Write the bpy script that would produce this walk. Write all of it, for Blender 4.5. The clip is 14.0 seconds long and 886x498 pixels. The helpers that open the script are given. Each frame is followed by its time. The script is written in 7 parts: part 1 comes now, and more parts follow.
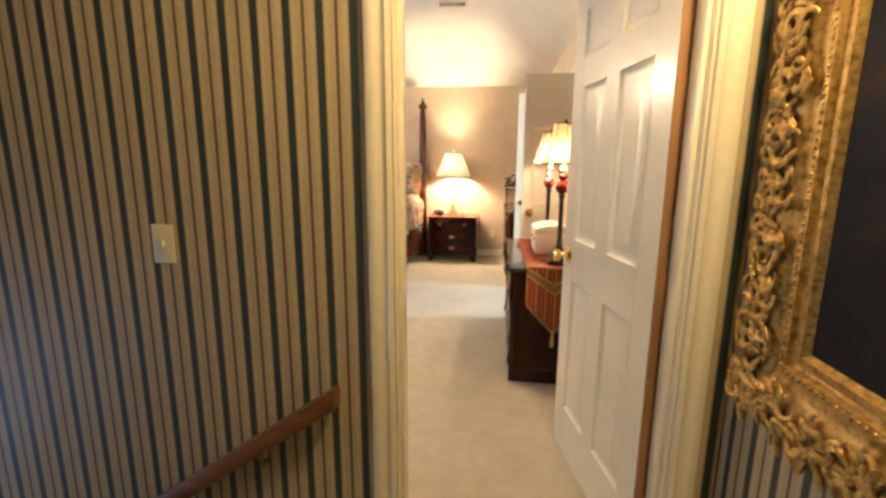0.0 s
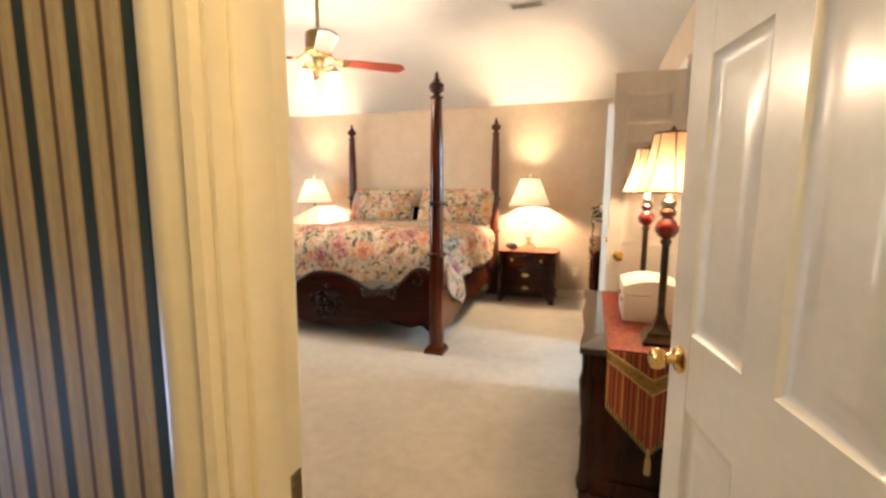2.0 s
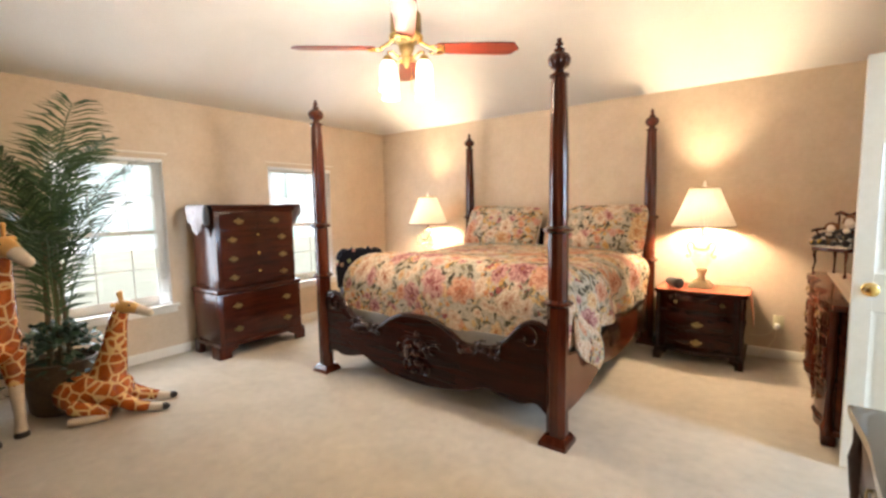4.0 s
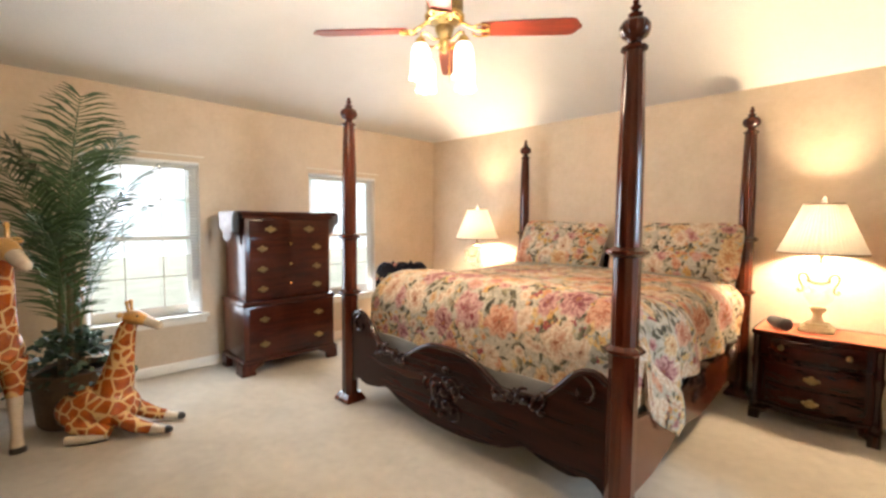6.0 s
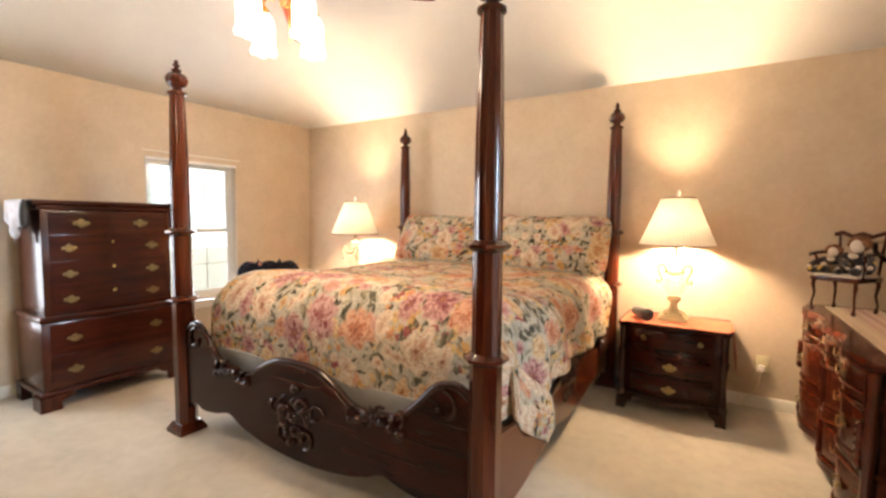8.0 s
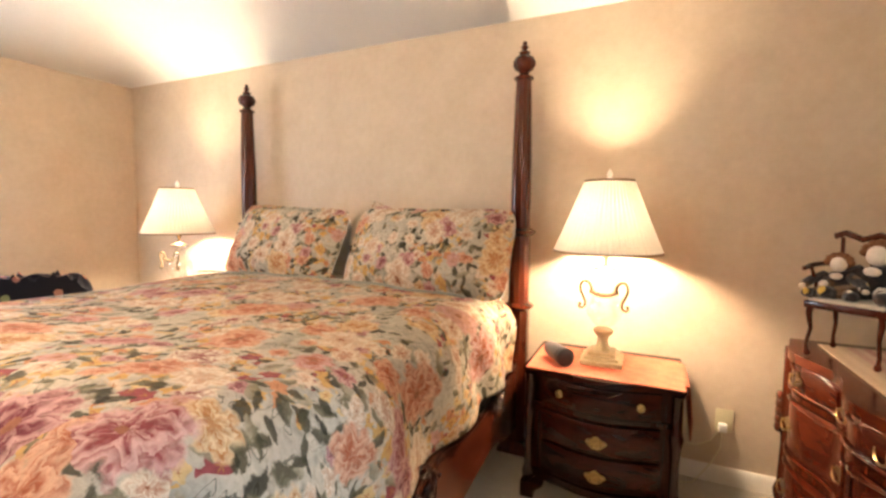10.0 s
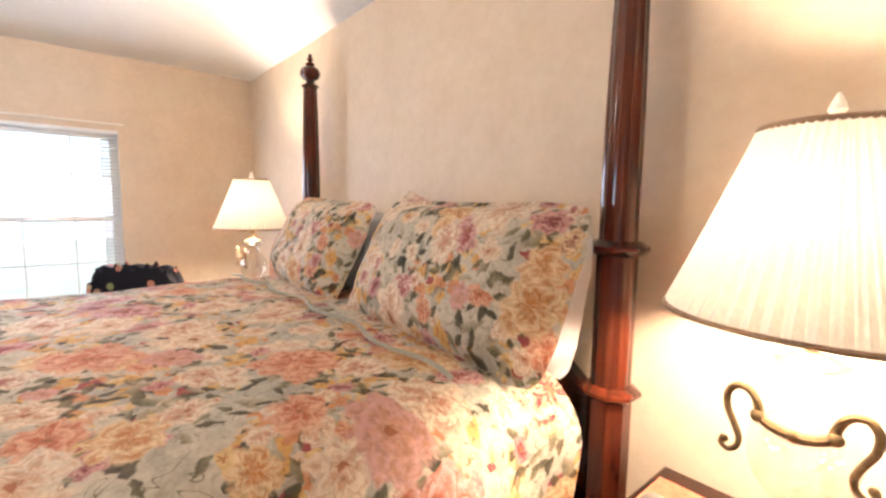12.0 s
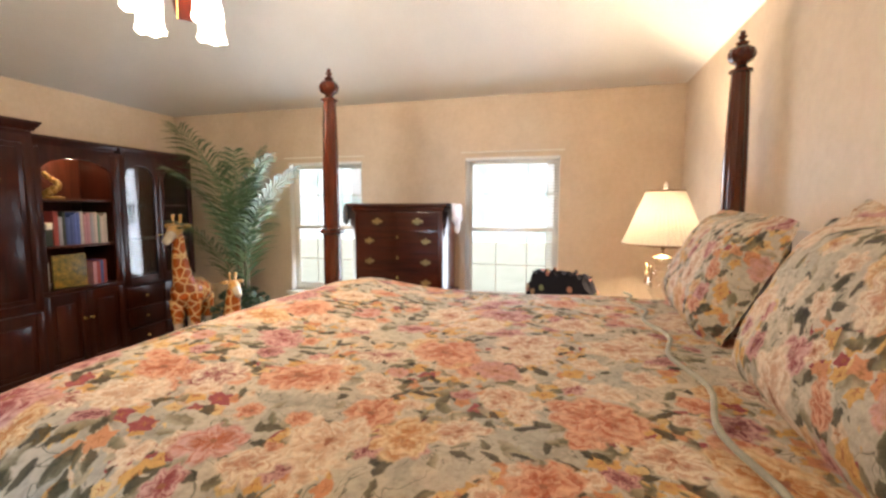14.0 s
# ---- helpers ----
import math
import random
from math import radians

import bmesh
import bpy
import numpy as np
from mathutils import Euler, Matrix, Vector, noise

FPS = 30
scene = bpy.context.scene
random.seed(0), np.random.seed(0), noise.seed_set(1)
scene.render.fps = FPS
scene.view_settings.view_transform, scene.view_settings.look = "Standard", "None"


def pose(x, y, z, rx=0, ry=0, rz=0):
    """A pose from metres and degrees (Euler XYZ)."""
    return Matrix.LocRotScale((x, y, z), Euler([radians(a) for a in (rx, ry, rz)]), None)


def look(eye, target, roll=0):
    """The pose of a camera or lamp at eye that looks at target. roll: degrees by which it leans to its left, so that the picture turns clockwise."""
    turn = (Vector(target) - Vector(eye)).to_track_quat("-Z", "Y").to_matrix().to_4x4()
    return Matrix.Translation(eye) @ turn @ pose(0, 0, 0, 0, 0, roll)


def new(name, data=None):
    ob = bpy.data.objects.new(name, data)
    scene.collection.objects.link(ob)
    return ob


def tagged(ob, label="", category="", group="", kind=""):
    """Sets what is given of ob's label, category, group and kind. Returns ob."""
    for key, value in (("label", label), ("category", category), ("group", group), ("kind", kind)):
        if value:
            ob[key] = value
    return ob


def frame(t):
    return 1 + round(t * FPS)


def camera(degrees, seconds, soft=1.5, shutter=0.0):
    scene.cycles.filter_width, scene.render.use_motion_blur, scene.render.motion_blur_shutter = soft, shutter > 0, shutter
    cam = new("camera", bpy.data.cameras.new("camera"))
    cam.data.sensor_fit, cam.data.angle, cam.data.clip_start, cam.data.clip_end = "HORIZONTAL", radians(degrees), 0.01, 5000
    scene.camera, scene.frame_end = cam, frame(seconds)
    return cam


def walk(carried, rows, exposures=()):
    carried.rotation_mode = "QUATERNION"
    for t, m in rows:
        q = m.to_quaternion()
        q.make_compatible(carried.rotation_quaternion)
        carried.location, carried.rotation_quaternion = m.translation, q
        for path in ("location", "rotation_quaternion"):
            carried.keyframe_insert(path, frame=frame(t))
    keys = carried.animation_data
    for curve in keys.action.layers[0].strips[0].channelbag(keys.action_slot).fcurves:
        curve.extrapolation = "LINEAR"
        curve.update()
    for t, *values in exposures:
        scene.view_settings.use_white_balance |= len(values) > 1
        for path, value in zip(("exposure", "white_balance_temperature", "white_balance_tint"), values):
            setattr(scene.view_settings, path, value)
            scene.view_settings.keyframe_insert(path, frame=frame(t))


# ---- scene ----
cam = camera(90.4, 14.0, soft=2.7)
PATH = [
    (0, (0.276, -0.584, 1.315), (0.041, 1.367, 0.942), 0.4),
    (0.5, (0.327, -0.463, 1.322), (0.054, 1.492, 1.0), -0.6),
    (1, (0.346, -0.25, 1.321), (0.003, 1.695, 1.01), -1.9),
    (1.5, (0.349, 0.005, 1.314), (-0.11, 1.932, 1.038), -1.1),
    (2, (0.377, 0.213, 1.338), (-0.252, 2.093, 1.074), 0.2),
    (2.5, (0.341, 0.513, 1.31), (-0.42, 2.349, 1.082), 0.8),
    (3, (0.266, 0.748, 1.329), (-0.626, 2.524, 1.108), -0.1),
    (3.5, (0.207, 1.005, 1.339), (-0.84, 2.697, 1.138), -0.9),
    (4, (0.142, 1.239, 1.371), (-1.051, 2.833, 1.179), -1.1),
    (6.5, (-0.071, 1.818, 1.347), (-1.481, 3.231, 1.224), 0.6),
    (7, (-0.041, 1.919, 1.337), (-1.413, 3.369, 1.21), 0.5),
    (7.5, (-0.008, 2.006, 1.325), (-1.271, 3.552, 1.203), 0.5),
    (8, (-0.102, 2.126, 1.329), (-1.152, 3.822, 1.191), 0.6),
    (8.5, (-0.183, 2.388, 1.339), (-1.057, 4.18, 1.174), 0.8),
    (9, (-0.166, 2.724, 1.336), (-0.972, 4.547, 1.169), 0.6),
    (11.5, (-0.169, 4.394, 1.333), (-1.403, 5.958, 1.162), 1.1),
    (12, (-0.175, 4.65, 1.346), (-1.697, 5.932, 1.143), 1.0),
    (12.5, (-0.205, 4.87, 1.326), (-2.005, 5.721, 1.142), 1.6),
    (13, (-0.24, 4.9, 1.345), (-2.183, 5.339, 1.155), 0.7),
    (13.5, (-0.279, 4.987, 1.336), (-2.27, 4.903, 1.163), -0.1),
    (14, (-0.311, 4.99, 1.37), (-2.233, 4.464, 1.193), 0.1),
]
EXPOSURES = [(0.0, 0.1, 6700, 12), (0.5, 0.12, 6450, 8), (1.0, 0.08, 6250, 6), (1.5, 0.0, 6400, 9), (3.0, -0.1, 6700, 20), (3.5, -0.1, 6500, 15), (6.5, -0.1, 6400, 13), (8.0, -0.1, 6800, 16), (9.0, -0.08, 6700, 15), (11.5, 0.08, 5800, 17), (12.0, 0.1, 5700, 16), (12.5, 0.04, 5900, 16), (13.5, -0.05, 6400, 16), (14.0, -0.12, 6400, 15)]
walk(cam, [(t, look(eye, target, roll)) for t, eye, target, roll in PATH], EXPOSURES)

# ---- world and lights ----
world = bpy.data.worlds.new("world")
scene.world = world
world.use_nodes = True
wn = world.node_tree
sky = wn.nodes.new("ShaderNodeTexSky")
sky.sky_type = "NISHITA"
sky.sun_disc = False
sky.sun_elevation = radians(50)
sky.sun_rotation = radians(20)
wn.links.new(sky.outputs["Color"], wn.nodes["Background"].inputs["Color"])
wn.nodes["Background"].inputs["Strength"].default_value = 0.12


def lamp(name, kind, m, energy, color, **more):
    data = bpy.data.lights.new(name, kind)
    data.energy, data.color = energy, color
    for key, value in more.items():
        if key == "radius":
            data.shadow_soft_size = value
        if key == "size":
            data.shape, data.size, data.size_y = "RECTANGLE", value[0], value[1]
        if key == "angle":
            data.angle = value
    ob = new(name, data)
    ob.matrix_world = m
    return ob


WARM = (1.0, 0.77, 0.50)
FANWARM = (1.0, 0.80, 0.56)
DAY = (0.80, 0.90, 1.0)
lamp("sun", "SUN", look((0, 0, 0), (-0.25, -0.69, -1.0)), 5.0, (1.0, 0.95, 0.88), angle=radians(0.5))
# sky light through the two bedroom windows
for wy in (2.59, 4.535):
    lamp("window_light", "AREA", look((-4.418, wy, 1.18), (0, wy, 1.0)), 38, DAY, size=(0.8, 1.32))
# sky light through the bathroom window and the stairwell window
lamp("window_light", "AREA", look((3.72, 3.62, 1.75), (0, 3.60, 0.3)), 190, (0.58, 0.78, 1.0), size=(0.55, 1.2))
lamp("window_light", "AREA", look((-4.3, -0.3, -0.6), (-1.0, 0.2, -0.3)), 30, (0.26, 0.48, 1.0), size=(0.9, 1.2))
# lamps of the place
BULB_R, BULB_L = (-0.335, 5.665, 1.31), (-3.35, 5.60, 1.31)
for p in (BULB_R, BULB_L):
    lamp("lamp_bulb", "POINT", Matrix.Translation(p), 126, WARM, radius=0.06)
for p in ((0.66, 2.10, 1.36), (0.66, 2.76, 1.36)):
    lamp("lamp_bulb", "POINT", Matrix.Translation(p), 26, (1.0, 0.70, 0.42), radius=0.03)
FAN = (-1.80, 3.48)
for k in range(4):
    a = radians(84 + 90 * k)
    lamp("fan_bulb", "POINT", Matrix.Translation((FAN[0] + 0.16 * math.cos(a), FAN[1] + 0.16 * math.sin(a), 2.17)), 24, FANWARM, radius=0.035)
# unseen hall lamp, added and placed to brighten the doorway side
lamp("added_hall_bulb", "POINT", Matrix.Translation((0.74, 0.0, 2.27)), 76, (1.0, 0.76, 0.42), radius=0.07)
lamp("niche_bulb", "POINT", Matrix.Translation((-3.1, 0.95, 1.78)), 6, WARM, radius=0.03)


# ---- materials ----
def material(name):
    m = bpy.data.materials.new(name)
    m.use_nodes = True
    nt = m.node_tree
    return m, nt, nt.nodes["Principled BSDF"]


def ramp(nt, fac, stops, mode="LINEAR"):
    r = nt.nodes.new("ShaderNodeValToRGB")
    r.color_ramp.interpolation = mode
    el = r.color_ramp.elements
    while len(el) < len(stops):
        el.new(0.5)
    for e, (p, c) in zip(el, stops):
        e.position, e.color = p, (*c, 1) if len(c) == 3 else c
    nt.links.new(fac, r.inputs["Fac"])
    return r.outputs["Color"]


def coords(nt, scale=(1, 1, 1), kind="Object"):
    tc = nt.nodes.new("ShaderNodeTexCoord")
    mp = nt.nodes.new("ShaderNodeMapping")
    mp.inputs["Scale"].default_value = scale
    nt.links.new(tc.outputs[kind], mp.inputs["Vector"])
    return mp.outputs["Vector"]


def tex_noise(nt, vec, scale, detail=4.0, rough=0.55, distort=0.0):
    n = nt.nodes.new("ShaderNodeTexNoise")
    n.inputs["Scale"].default_value, n.inputs["Detail"].default_value = scale, detail
    n.inputs["Roughness"].default_value, n.inputs["Distortion"].default_value = rough, distort
    nt.links.new(vec, n.inputs["Vector"])
    return n


def mix(nt, fac, a, b, mode="MIX"):
    m = nt.nodes.new("ShaderNodeMix")
    m.data_type, m.blend_type = "RGBA", mode
    for sock, v in ((m.inputs[0], fac), (m.inputs[6], a), (m.inputs[7], b)):
        if hasattr(v, "is_output"):
            nt.links.new(v, sock)
        else:
            sock.default_value = v if not isinstance(v, tuple) else (*v, 1)
    return m.outputs[2]


def calc(nt, op, a, b=0.0, c=0.0):
    m = nt.nodes.new("ShaderNodeMath")
    m.operation = op
    for sock, v in zip(m.inputs, (a, b, c)):
        if hasattr(v, "is_output"):
            nt.links.new(v, sock)
        else:
            sock.default_value = v
    return m.outputs[0]


def bump(nt, bsdf, height, strength, distance=0.01):
    b = nt.nodes.new("ShaderNodeBump")
    b.inputs["Strength"].default_value, b.inputs["Distance"].default_value = strength, distance
    nt.links.new(height, b.inputs["Height"])
    nt.links.new(b.outputs["Normal"], bsdf.inputs["Normal"])


def mottled(name, low, high, scale=6.0, rough=0.6, fine=60.0, relief=0.15, metal=0.0, dist=0.004, coat=0.0, squash=(1, 1, 1)):
    """Paint, plaster, cloth or metal: two colours mixed by coarse and fine noise, with a fine relief."""
    m, nt, b = material(name)
    v = coords(nt, squash)
    a = tex_noise(nt, v, scale, 4)
    f = tex_noise(nt, v, fine, 3)
    s = calc(nt, "MULTIPLY_ADD", f.outputs["Fac"], 0.4, calc(nt, "MULTIPLY", a.outputs["Fac"], 0.6))
    nt.links.new(ramp(nt, s, ((0.33, low), (0.67, high))), b.inputs["Base Color"])
    b.inputs["Roughness"].default_value, b.inputs["Metallic"].default_value = rough, metal
    b.inputs["Coat Weight"].default_value = coat
    b.inputs["Coat Roughness"].default_value = 0.12
    if relief:
        bump(nt, b, f.outputs["Fac"], relief, dist)
    return m


def wood(name, low, high, rough=0.25, coat=0.10, axis=2, scale=1.0, gloss=0.22):
    """Varnished wood with grain along one axis of the object."""
    m, nt, b = material(name)
    sc = [9 * scale] * 3
    sc[axis] = 0.7 * scale
    v = coords(nt, sc)
    g = tex_noise(nt, v, 3.0, 6, 0.6, 0.6)
    big = tex_noise(nt, coords(nt), 2.2, 3)
    s = calc(nt, "MULTIPLY_ADD", big.outputs["Fac"], 0.35, calc(nt, "MULTIPLY", g.outputs["Fac"], 0.65))
    nt.links.new(ramp(nt, s, ((0.34, low), (0.66, high))), b.inputs["Base Color"])
    b.inputs["Roughness"].default_value = rough
    b.inputs["Specular IOR Level"].default_value = gloss
    b.inputs["Coat Weight"].default_value, b.inputs["Coat Roughness"].default_value = coat, 0.10
    bump(nt, b, g.outputs["Fac"], 0.05, 0.002)
    return m


def glowing(name, color, strength):
    m, nt, b = material(name)
    b.inputs["Base Color"].default_value = (*color, 1)
    b.inputs["Emission Color"].default_value = (*color, 1)
    b.inputs["Emission Strength"].default_value = strength
    return m


def cloth_shade(name, color, through_color, glow=0.5, rough=0.8, pleats=0):
    """A lampshade's cloth, which lets the bulb's light through."""
    m, nt, b = material(name)
    out = nt.nodes["Material Output"]
    t = nt.nodes.new("ShaderNodeBsdfTranslucent")
    t.inputs["Color"].default_value = (*through_color, 1)
    if pleats:
        # doubled cloth in each fold lets less light through
        s = nt.nodes.new("ShaderNodeSeparateXYZ")
        nt.links.new(coords(nt), s.inputs[0])
        w = calc(nt, "SINE", calc(nt, "MULTIPLY", calc(nt, "ARCTAN2", s.outputs[1], s.outputs[0]), pleats))
        nt.links.new(ramp(nt, w, ((0.0, tuple(c * 0.85 for c in through_color)), (0.55, through_color), (0.80, through_color), (0.95, tuple(c * 0.20 for c in through_color)))), t.inputs["Color"])
    weave = tex_noise(nt, coords(nt, (1, 1, 0.3)), 180, 2)
    nt.links.new(ramp(nt, weave.outputs["Fac"], ((0.3, tuple(c * 0.88 for c in color)), (0.7, color))), b.inputs["Base Color"])
    b.inputs["Roughness"].default_value = rough
    ms = nt.nodes.new("ShaderNodeMixShader")
    ms.inputs[0].default_value = glow
    nt.links.new(b.outputs[0], ms.inputs[1])
    nt.links.new(t.outputs[0], ms.inputs[2])
    nt.links.new(ms.outputs[0], out.inputs["Surface"])
    return m


def striped_paper(name, axis):
    """Wallpaper: upright stripes of navy, tan and burgundy, repeating along one axis."""
    m, nt, b = material(name)
    v = coords(nt)
    sep = nt.nodes.new("ShaderNodeSeparateXYZ")
    nt.links.new(v, sep.inputs[0])
    u = calc(nt, "FRACT", calc(nt, "DIVIDE", calc(nt, "ADD", sep.outputs[axis], 20 * 0.0884 + 0.098 + 0.0065), 0.0884))
    tan, tan2, navy, line, rose = (0.44, 0.35, 0.195), (0.48, 0.39, 0.22), (0.020, 0.038, 0.032), (0.105, 0.068, 0.038), (0.33, 0.22, 0.12)
    col = ramp(nt, u, ((0.0, navy), (0.20, rose), (0.245, tan2), (0.36, tan), (0.535, rose), (0.555, line), (0.635, rose), (0.66, tan), (0.80, tan2), (0.94, rose), (0.98, navy)), "CONSTANT")
    f = tex_noise(nt, coords(nt, (1, 1, 0.25)), 260, 2)
    g = tex_noise(nt, v, 2.5, 3)
    col = mix(nt, 0.35, col, ramp(nt, f.outputs["Fac"], ((0.3, (0.55, 0.55, 0.55)), (0.7, (1, 1, 1)))), "MULTIPLY")
    col = mix(nt, 0.18, col, ramp(nt, g.outputs["Fac"], ((0.3, (0.7, 0.68, 0.62)), (0.7, (1, 1, 1)))), "MULTIPLY")
    nt.links.new(col, b.inputs["Base Color"])
    b.inputs["Roughness"].default_value = 0.55
    bump(nt, b, f.outputs["Fac"], 0.12, 0.002)
    return m


M_WALL = mottled("wall_paint", (0.56, 0.44, 0.305), (0.64, 0.52, 0.378), 5.0, 0.62, 26.0, 0.22)
M_CEIL = mottled("ceiling_paint", (0.76, 0.735, 0.67), (0.84, 0.815, 0.755), 2.0, 0.8, 90.0, 0.25)
M_WHITE = mottled("white_trim_paint", (0.74, 0.70, 0.60), (0.82, 0.78, 0.69), 3.0, 0.30, 40.0, 0.04, coat=0.35)
M_CREAM = mottled("cream_trim_paint", (0.70, 0.62, 0.44), (0.78, 0.70, 0.51), 3.0, 0.30, 40.0, 0.04, coat=0.35)
M_PAPER_X = striped_paper("striped_wallpaper", 0)
M_PAPER_Y = striped_paper("striped_wallpaper_side", 1)
M_WOOD = wood("mahogany", (0.008, 0.0017, 0.0009), (0.036, 0.0062, 0.0024))
M_WOOD_X = wood("mahogany_across", (0.008, 0.0017, 0.0009), (0.036, 0.0062, 0.0024), axis=0)
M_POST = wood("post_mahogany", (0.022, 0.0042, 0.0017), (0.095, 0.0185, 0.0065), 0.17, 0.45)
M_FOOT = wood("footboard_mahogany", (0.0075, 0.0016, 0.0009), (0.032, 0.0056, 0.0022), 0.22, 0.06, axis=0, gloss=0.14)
M_CHEST = wood("chest_mahogany", (0.018, 0.0038, 0.0018), (0.070, 0.0140, 0.0052), 0.25, 0.2)
M_CHEST_X = wood("chest_front_mahogany", (0.018, 0.0038, 0.0018), (0.070, 0.0140, 0.0052), 0.25, 0.2, axis=0)
# bathroom light on the bed rails is put into this paler, redder mahogany
M_WOOD_LIT = wood("lit_mahogany", (0.032, 0.006, 0.0025), (0.115, 0.023, 0.008), 0.22, 0.25, axis=0)
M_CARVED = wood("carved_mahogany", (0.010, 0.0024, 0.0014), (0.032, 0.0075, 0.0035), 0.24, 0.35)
M_BROWN = wood("bare_door_edge", (0.24, 0.12, 0.055), (0.36, 0.19, 0.09), 0.6, 0.0)
M_RAIL = wood("oak_rail", (0.10, 0.032, 0.008), (0.20, 0.072, 0.018), 0.3, 0.4, 0)
M_BRASS = mottled("brass", (0.60, 0.40, 0.13), (0.80, 0.58, 0.24), 20, 0.22, 90, 0.05, 1.0)
M_DARKBRASS = mottled("aged_brass", (0.20, 0.14, 0.06), (0.40, 0.29, 0.13), 30, 0.34, 120, 0.1, 1.0)


def carpet():
    m, nt, b = material("cut_pile_carpet")
    v = coords(nt)
    a = tex_noise(nt, v, 2.3, 5, 0.6, 0.4)
    c = tex_noise(nt, v, 14, 4)
    f = tex_noise(nt, v, 420, 2)
    s = calc(nt, "MULTIPLY_ADD", c.outputs["Fac"], 0.4, calc(nt, "MULTIPLY", a.outputs["Fac"], 0.6))
    base = ramp(nt, s, ((0.34, (0.44, 0.385, 0.295)), (0.66, (0.60, 0.53, 0.42))))
    base = mix(nt, 0.5, base, ramp(nt, f.outputs["Fac"], ((0.3, (0.62, 0.62, 0.6)), (0.65, (1, 1, 1)))), "MULTIPLY")
    nt.links.new(base, b.inputs["Base Color"])
    b.inputs["Roughness"].default_value = 0.95
    b.inputs["Sheen Weight"].default_value = 0.25
    h = calc(nt, "MULTIPLY_ADD", c.outputs["Fac"], 1.5, f.outputs["Fac"])
    bump(nt, b, h, 0.6, 0.008)
    return m


M_CARPET = carpet()


# ---- builders ----
def box(bm, x0, x1, y0, y1, z0, z1, bevel=0.0, seg=2):
    """Adds a box to bm, with rounded edges if bevel is given."""
    vs = [bm.verts.new((x, y, z)) for x in (x0, x1) for y in (y0, y1) for z in (z0, z1)]
    fs = [bm.faces.new([vs[i] for i in q]) for q in ((0, 1, 3, 2), (4, 6, 7, 5), (0, 4, 5, 1), (2, 3, 7, 6), (0, 2, 6, 4), (1, 5, 7, 3))]
    if bevel > 0:
        es = list({e for f in fs for e in f.edges})
        bmesh.ops.bevel(bm, geom=es, offset=bevel, segments=seg, affect="EDGES", profile=0.5)
    return bm


def boxes(*rows, bevel=0.0):
    bm = bmesh.new()
    for r in rows:
        box(bm, *r[:6], bevel=r[6] if len(r) > 6 else bevel)
    return bm


def lathe(profile, n=24, bm=None, at=(0, 0, 0), rib=0, ribdepth=0.0, square=0.0):
    """Turns a profile of (radius, z) about z; rib flutes it."""
    bm = bm or bmesh.new()
    rings = []
    for r, z in profile:
        ring = []
        for i in range(n):
            a = 2 * math.pi * i / n
            k = r * (1 - ribdepth * (0.5 + 0.5 * math.cos(rib * a))) if rib else r
            ring.append(bm.verts.new((at[0] + k * math.cos(a), at[1] + k * math.sin(a), at[2] + z)))
        rings.append(ring)
    for p, q in zip(rings, rings[1:]):
        for i in range(n):
            bm.faces.new((p[i], p[(i + 1) % n], q[(i + 1) % n], q[i]))
    bm.faces.new(rings[0][::-1])
    bm.faces.new(rings[-1])
    return bm


def tube(points, radius, n=8, bm=None, closed=False):
    """A round rod along points; radius is a number or one a point."""
    bm = bm or bmesh.new()
    pts = [Vector(p) for p in points]
    rings = []
    up = Vector((0.13, 0.21, 0.97))
    for i, p in enumerate(pts):
        a, b = pts[max(i - 1, 0)], pts[min(i + 1, len(pts) - 1)]
        d = (b - a).normalized()
        s = d.cross(up)
        if s.length < 0.05:
            s = d.cross(Vector((1, 0, 0)))
        s.normalize()
        t = s.cross(d)
        r = radius[i] if isinstance(radius, (list, tuple)) else radius
        rings.append([bm.verts.new(p + r * (math.cos(2 * math.pi * k / n) * s + math.sin(2 * math.pi * k / n) * t)) for k in range(n)])
    for p, q in zip(rings, rings[1:]):
        for i in range(n):
            bm.faces.new((p[i], p[(i + 1) % n], q[(i + 1) % n], q[i]))
    bm.faces.new(rings[0][::-1])
    bm.faces.new(rings[-1])
    return bm


def prism(outline, lo, hi, axis="y", bm=None):
    """Extrudes an outline of 2D points along an axis from lo to hi: for y the points are (x, z), for x (y, z), for z (x, y)."""
    bm = bm or bmesh.new()

    def place(p, d):
        return {"y": (p[0], d, p[1]), "x": (d, p[0], p[1]), "z": (p[0], p[1], d)}[axis]
    a = [bm.verts.new(place(p, lo)) for p in outline]
    b = [bm.verts.new(place(p, hi)) for p in outline]
    n = len(outline)
    bm.faces.new(a)
    bm.faces.new(b[::-1])
    for i in range(n):
        bm.faces.new((a[i], b[i], b[(i + 1) % n], a[(i + 1) % n]))
    return bm


def blob(bm, at, r, squash=(1, 1, 1), seg=10, turn=None):
    m = Matrix.Translation(at) @ (turn or Matrix()) @ Matrix.Diagonal((r * squash[0], r * squash[1], r * squash[2], 1))
    bmesh.ops.create_uvsphere(bm, u_segments=seg, v_segments=max(6, seg * 2 // 3), radius=1, matrix=m)
    return bm


def finish(name, bm, mat, smooth=True):
    bmesh.ops.recalc_face_normals(bm, faces=bm.faces)
    me = bpy.data.meshes.new(name)
    bm.to_mesh(me)
    bm.free()
    for m in (mat if isinstance(mat, (list, tuple)) else [mat]):
        me.materials.append(m)
    if smooth:
        me.shade_smooth()
        me.set_sharp_from_angle(angle=radians(38))
    return me


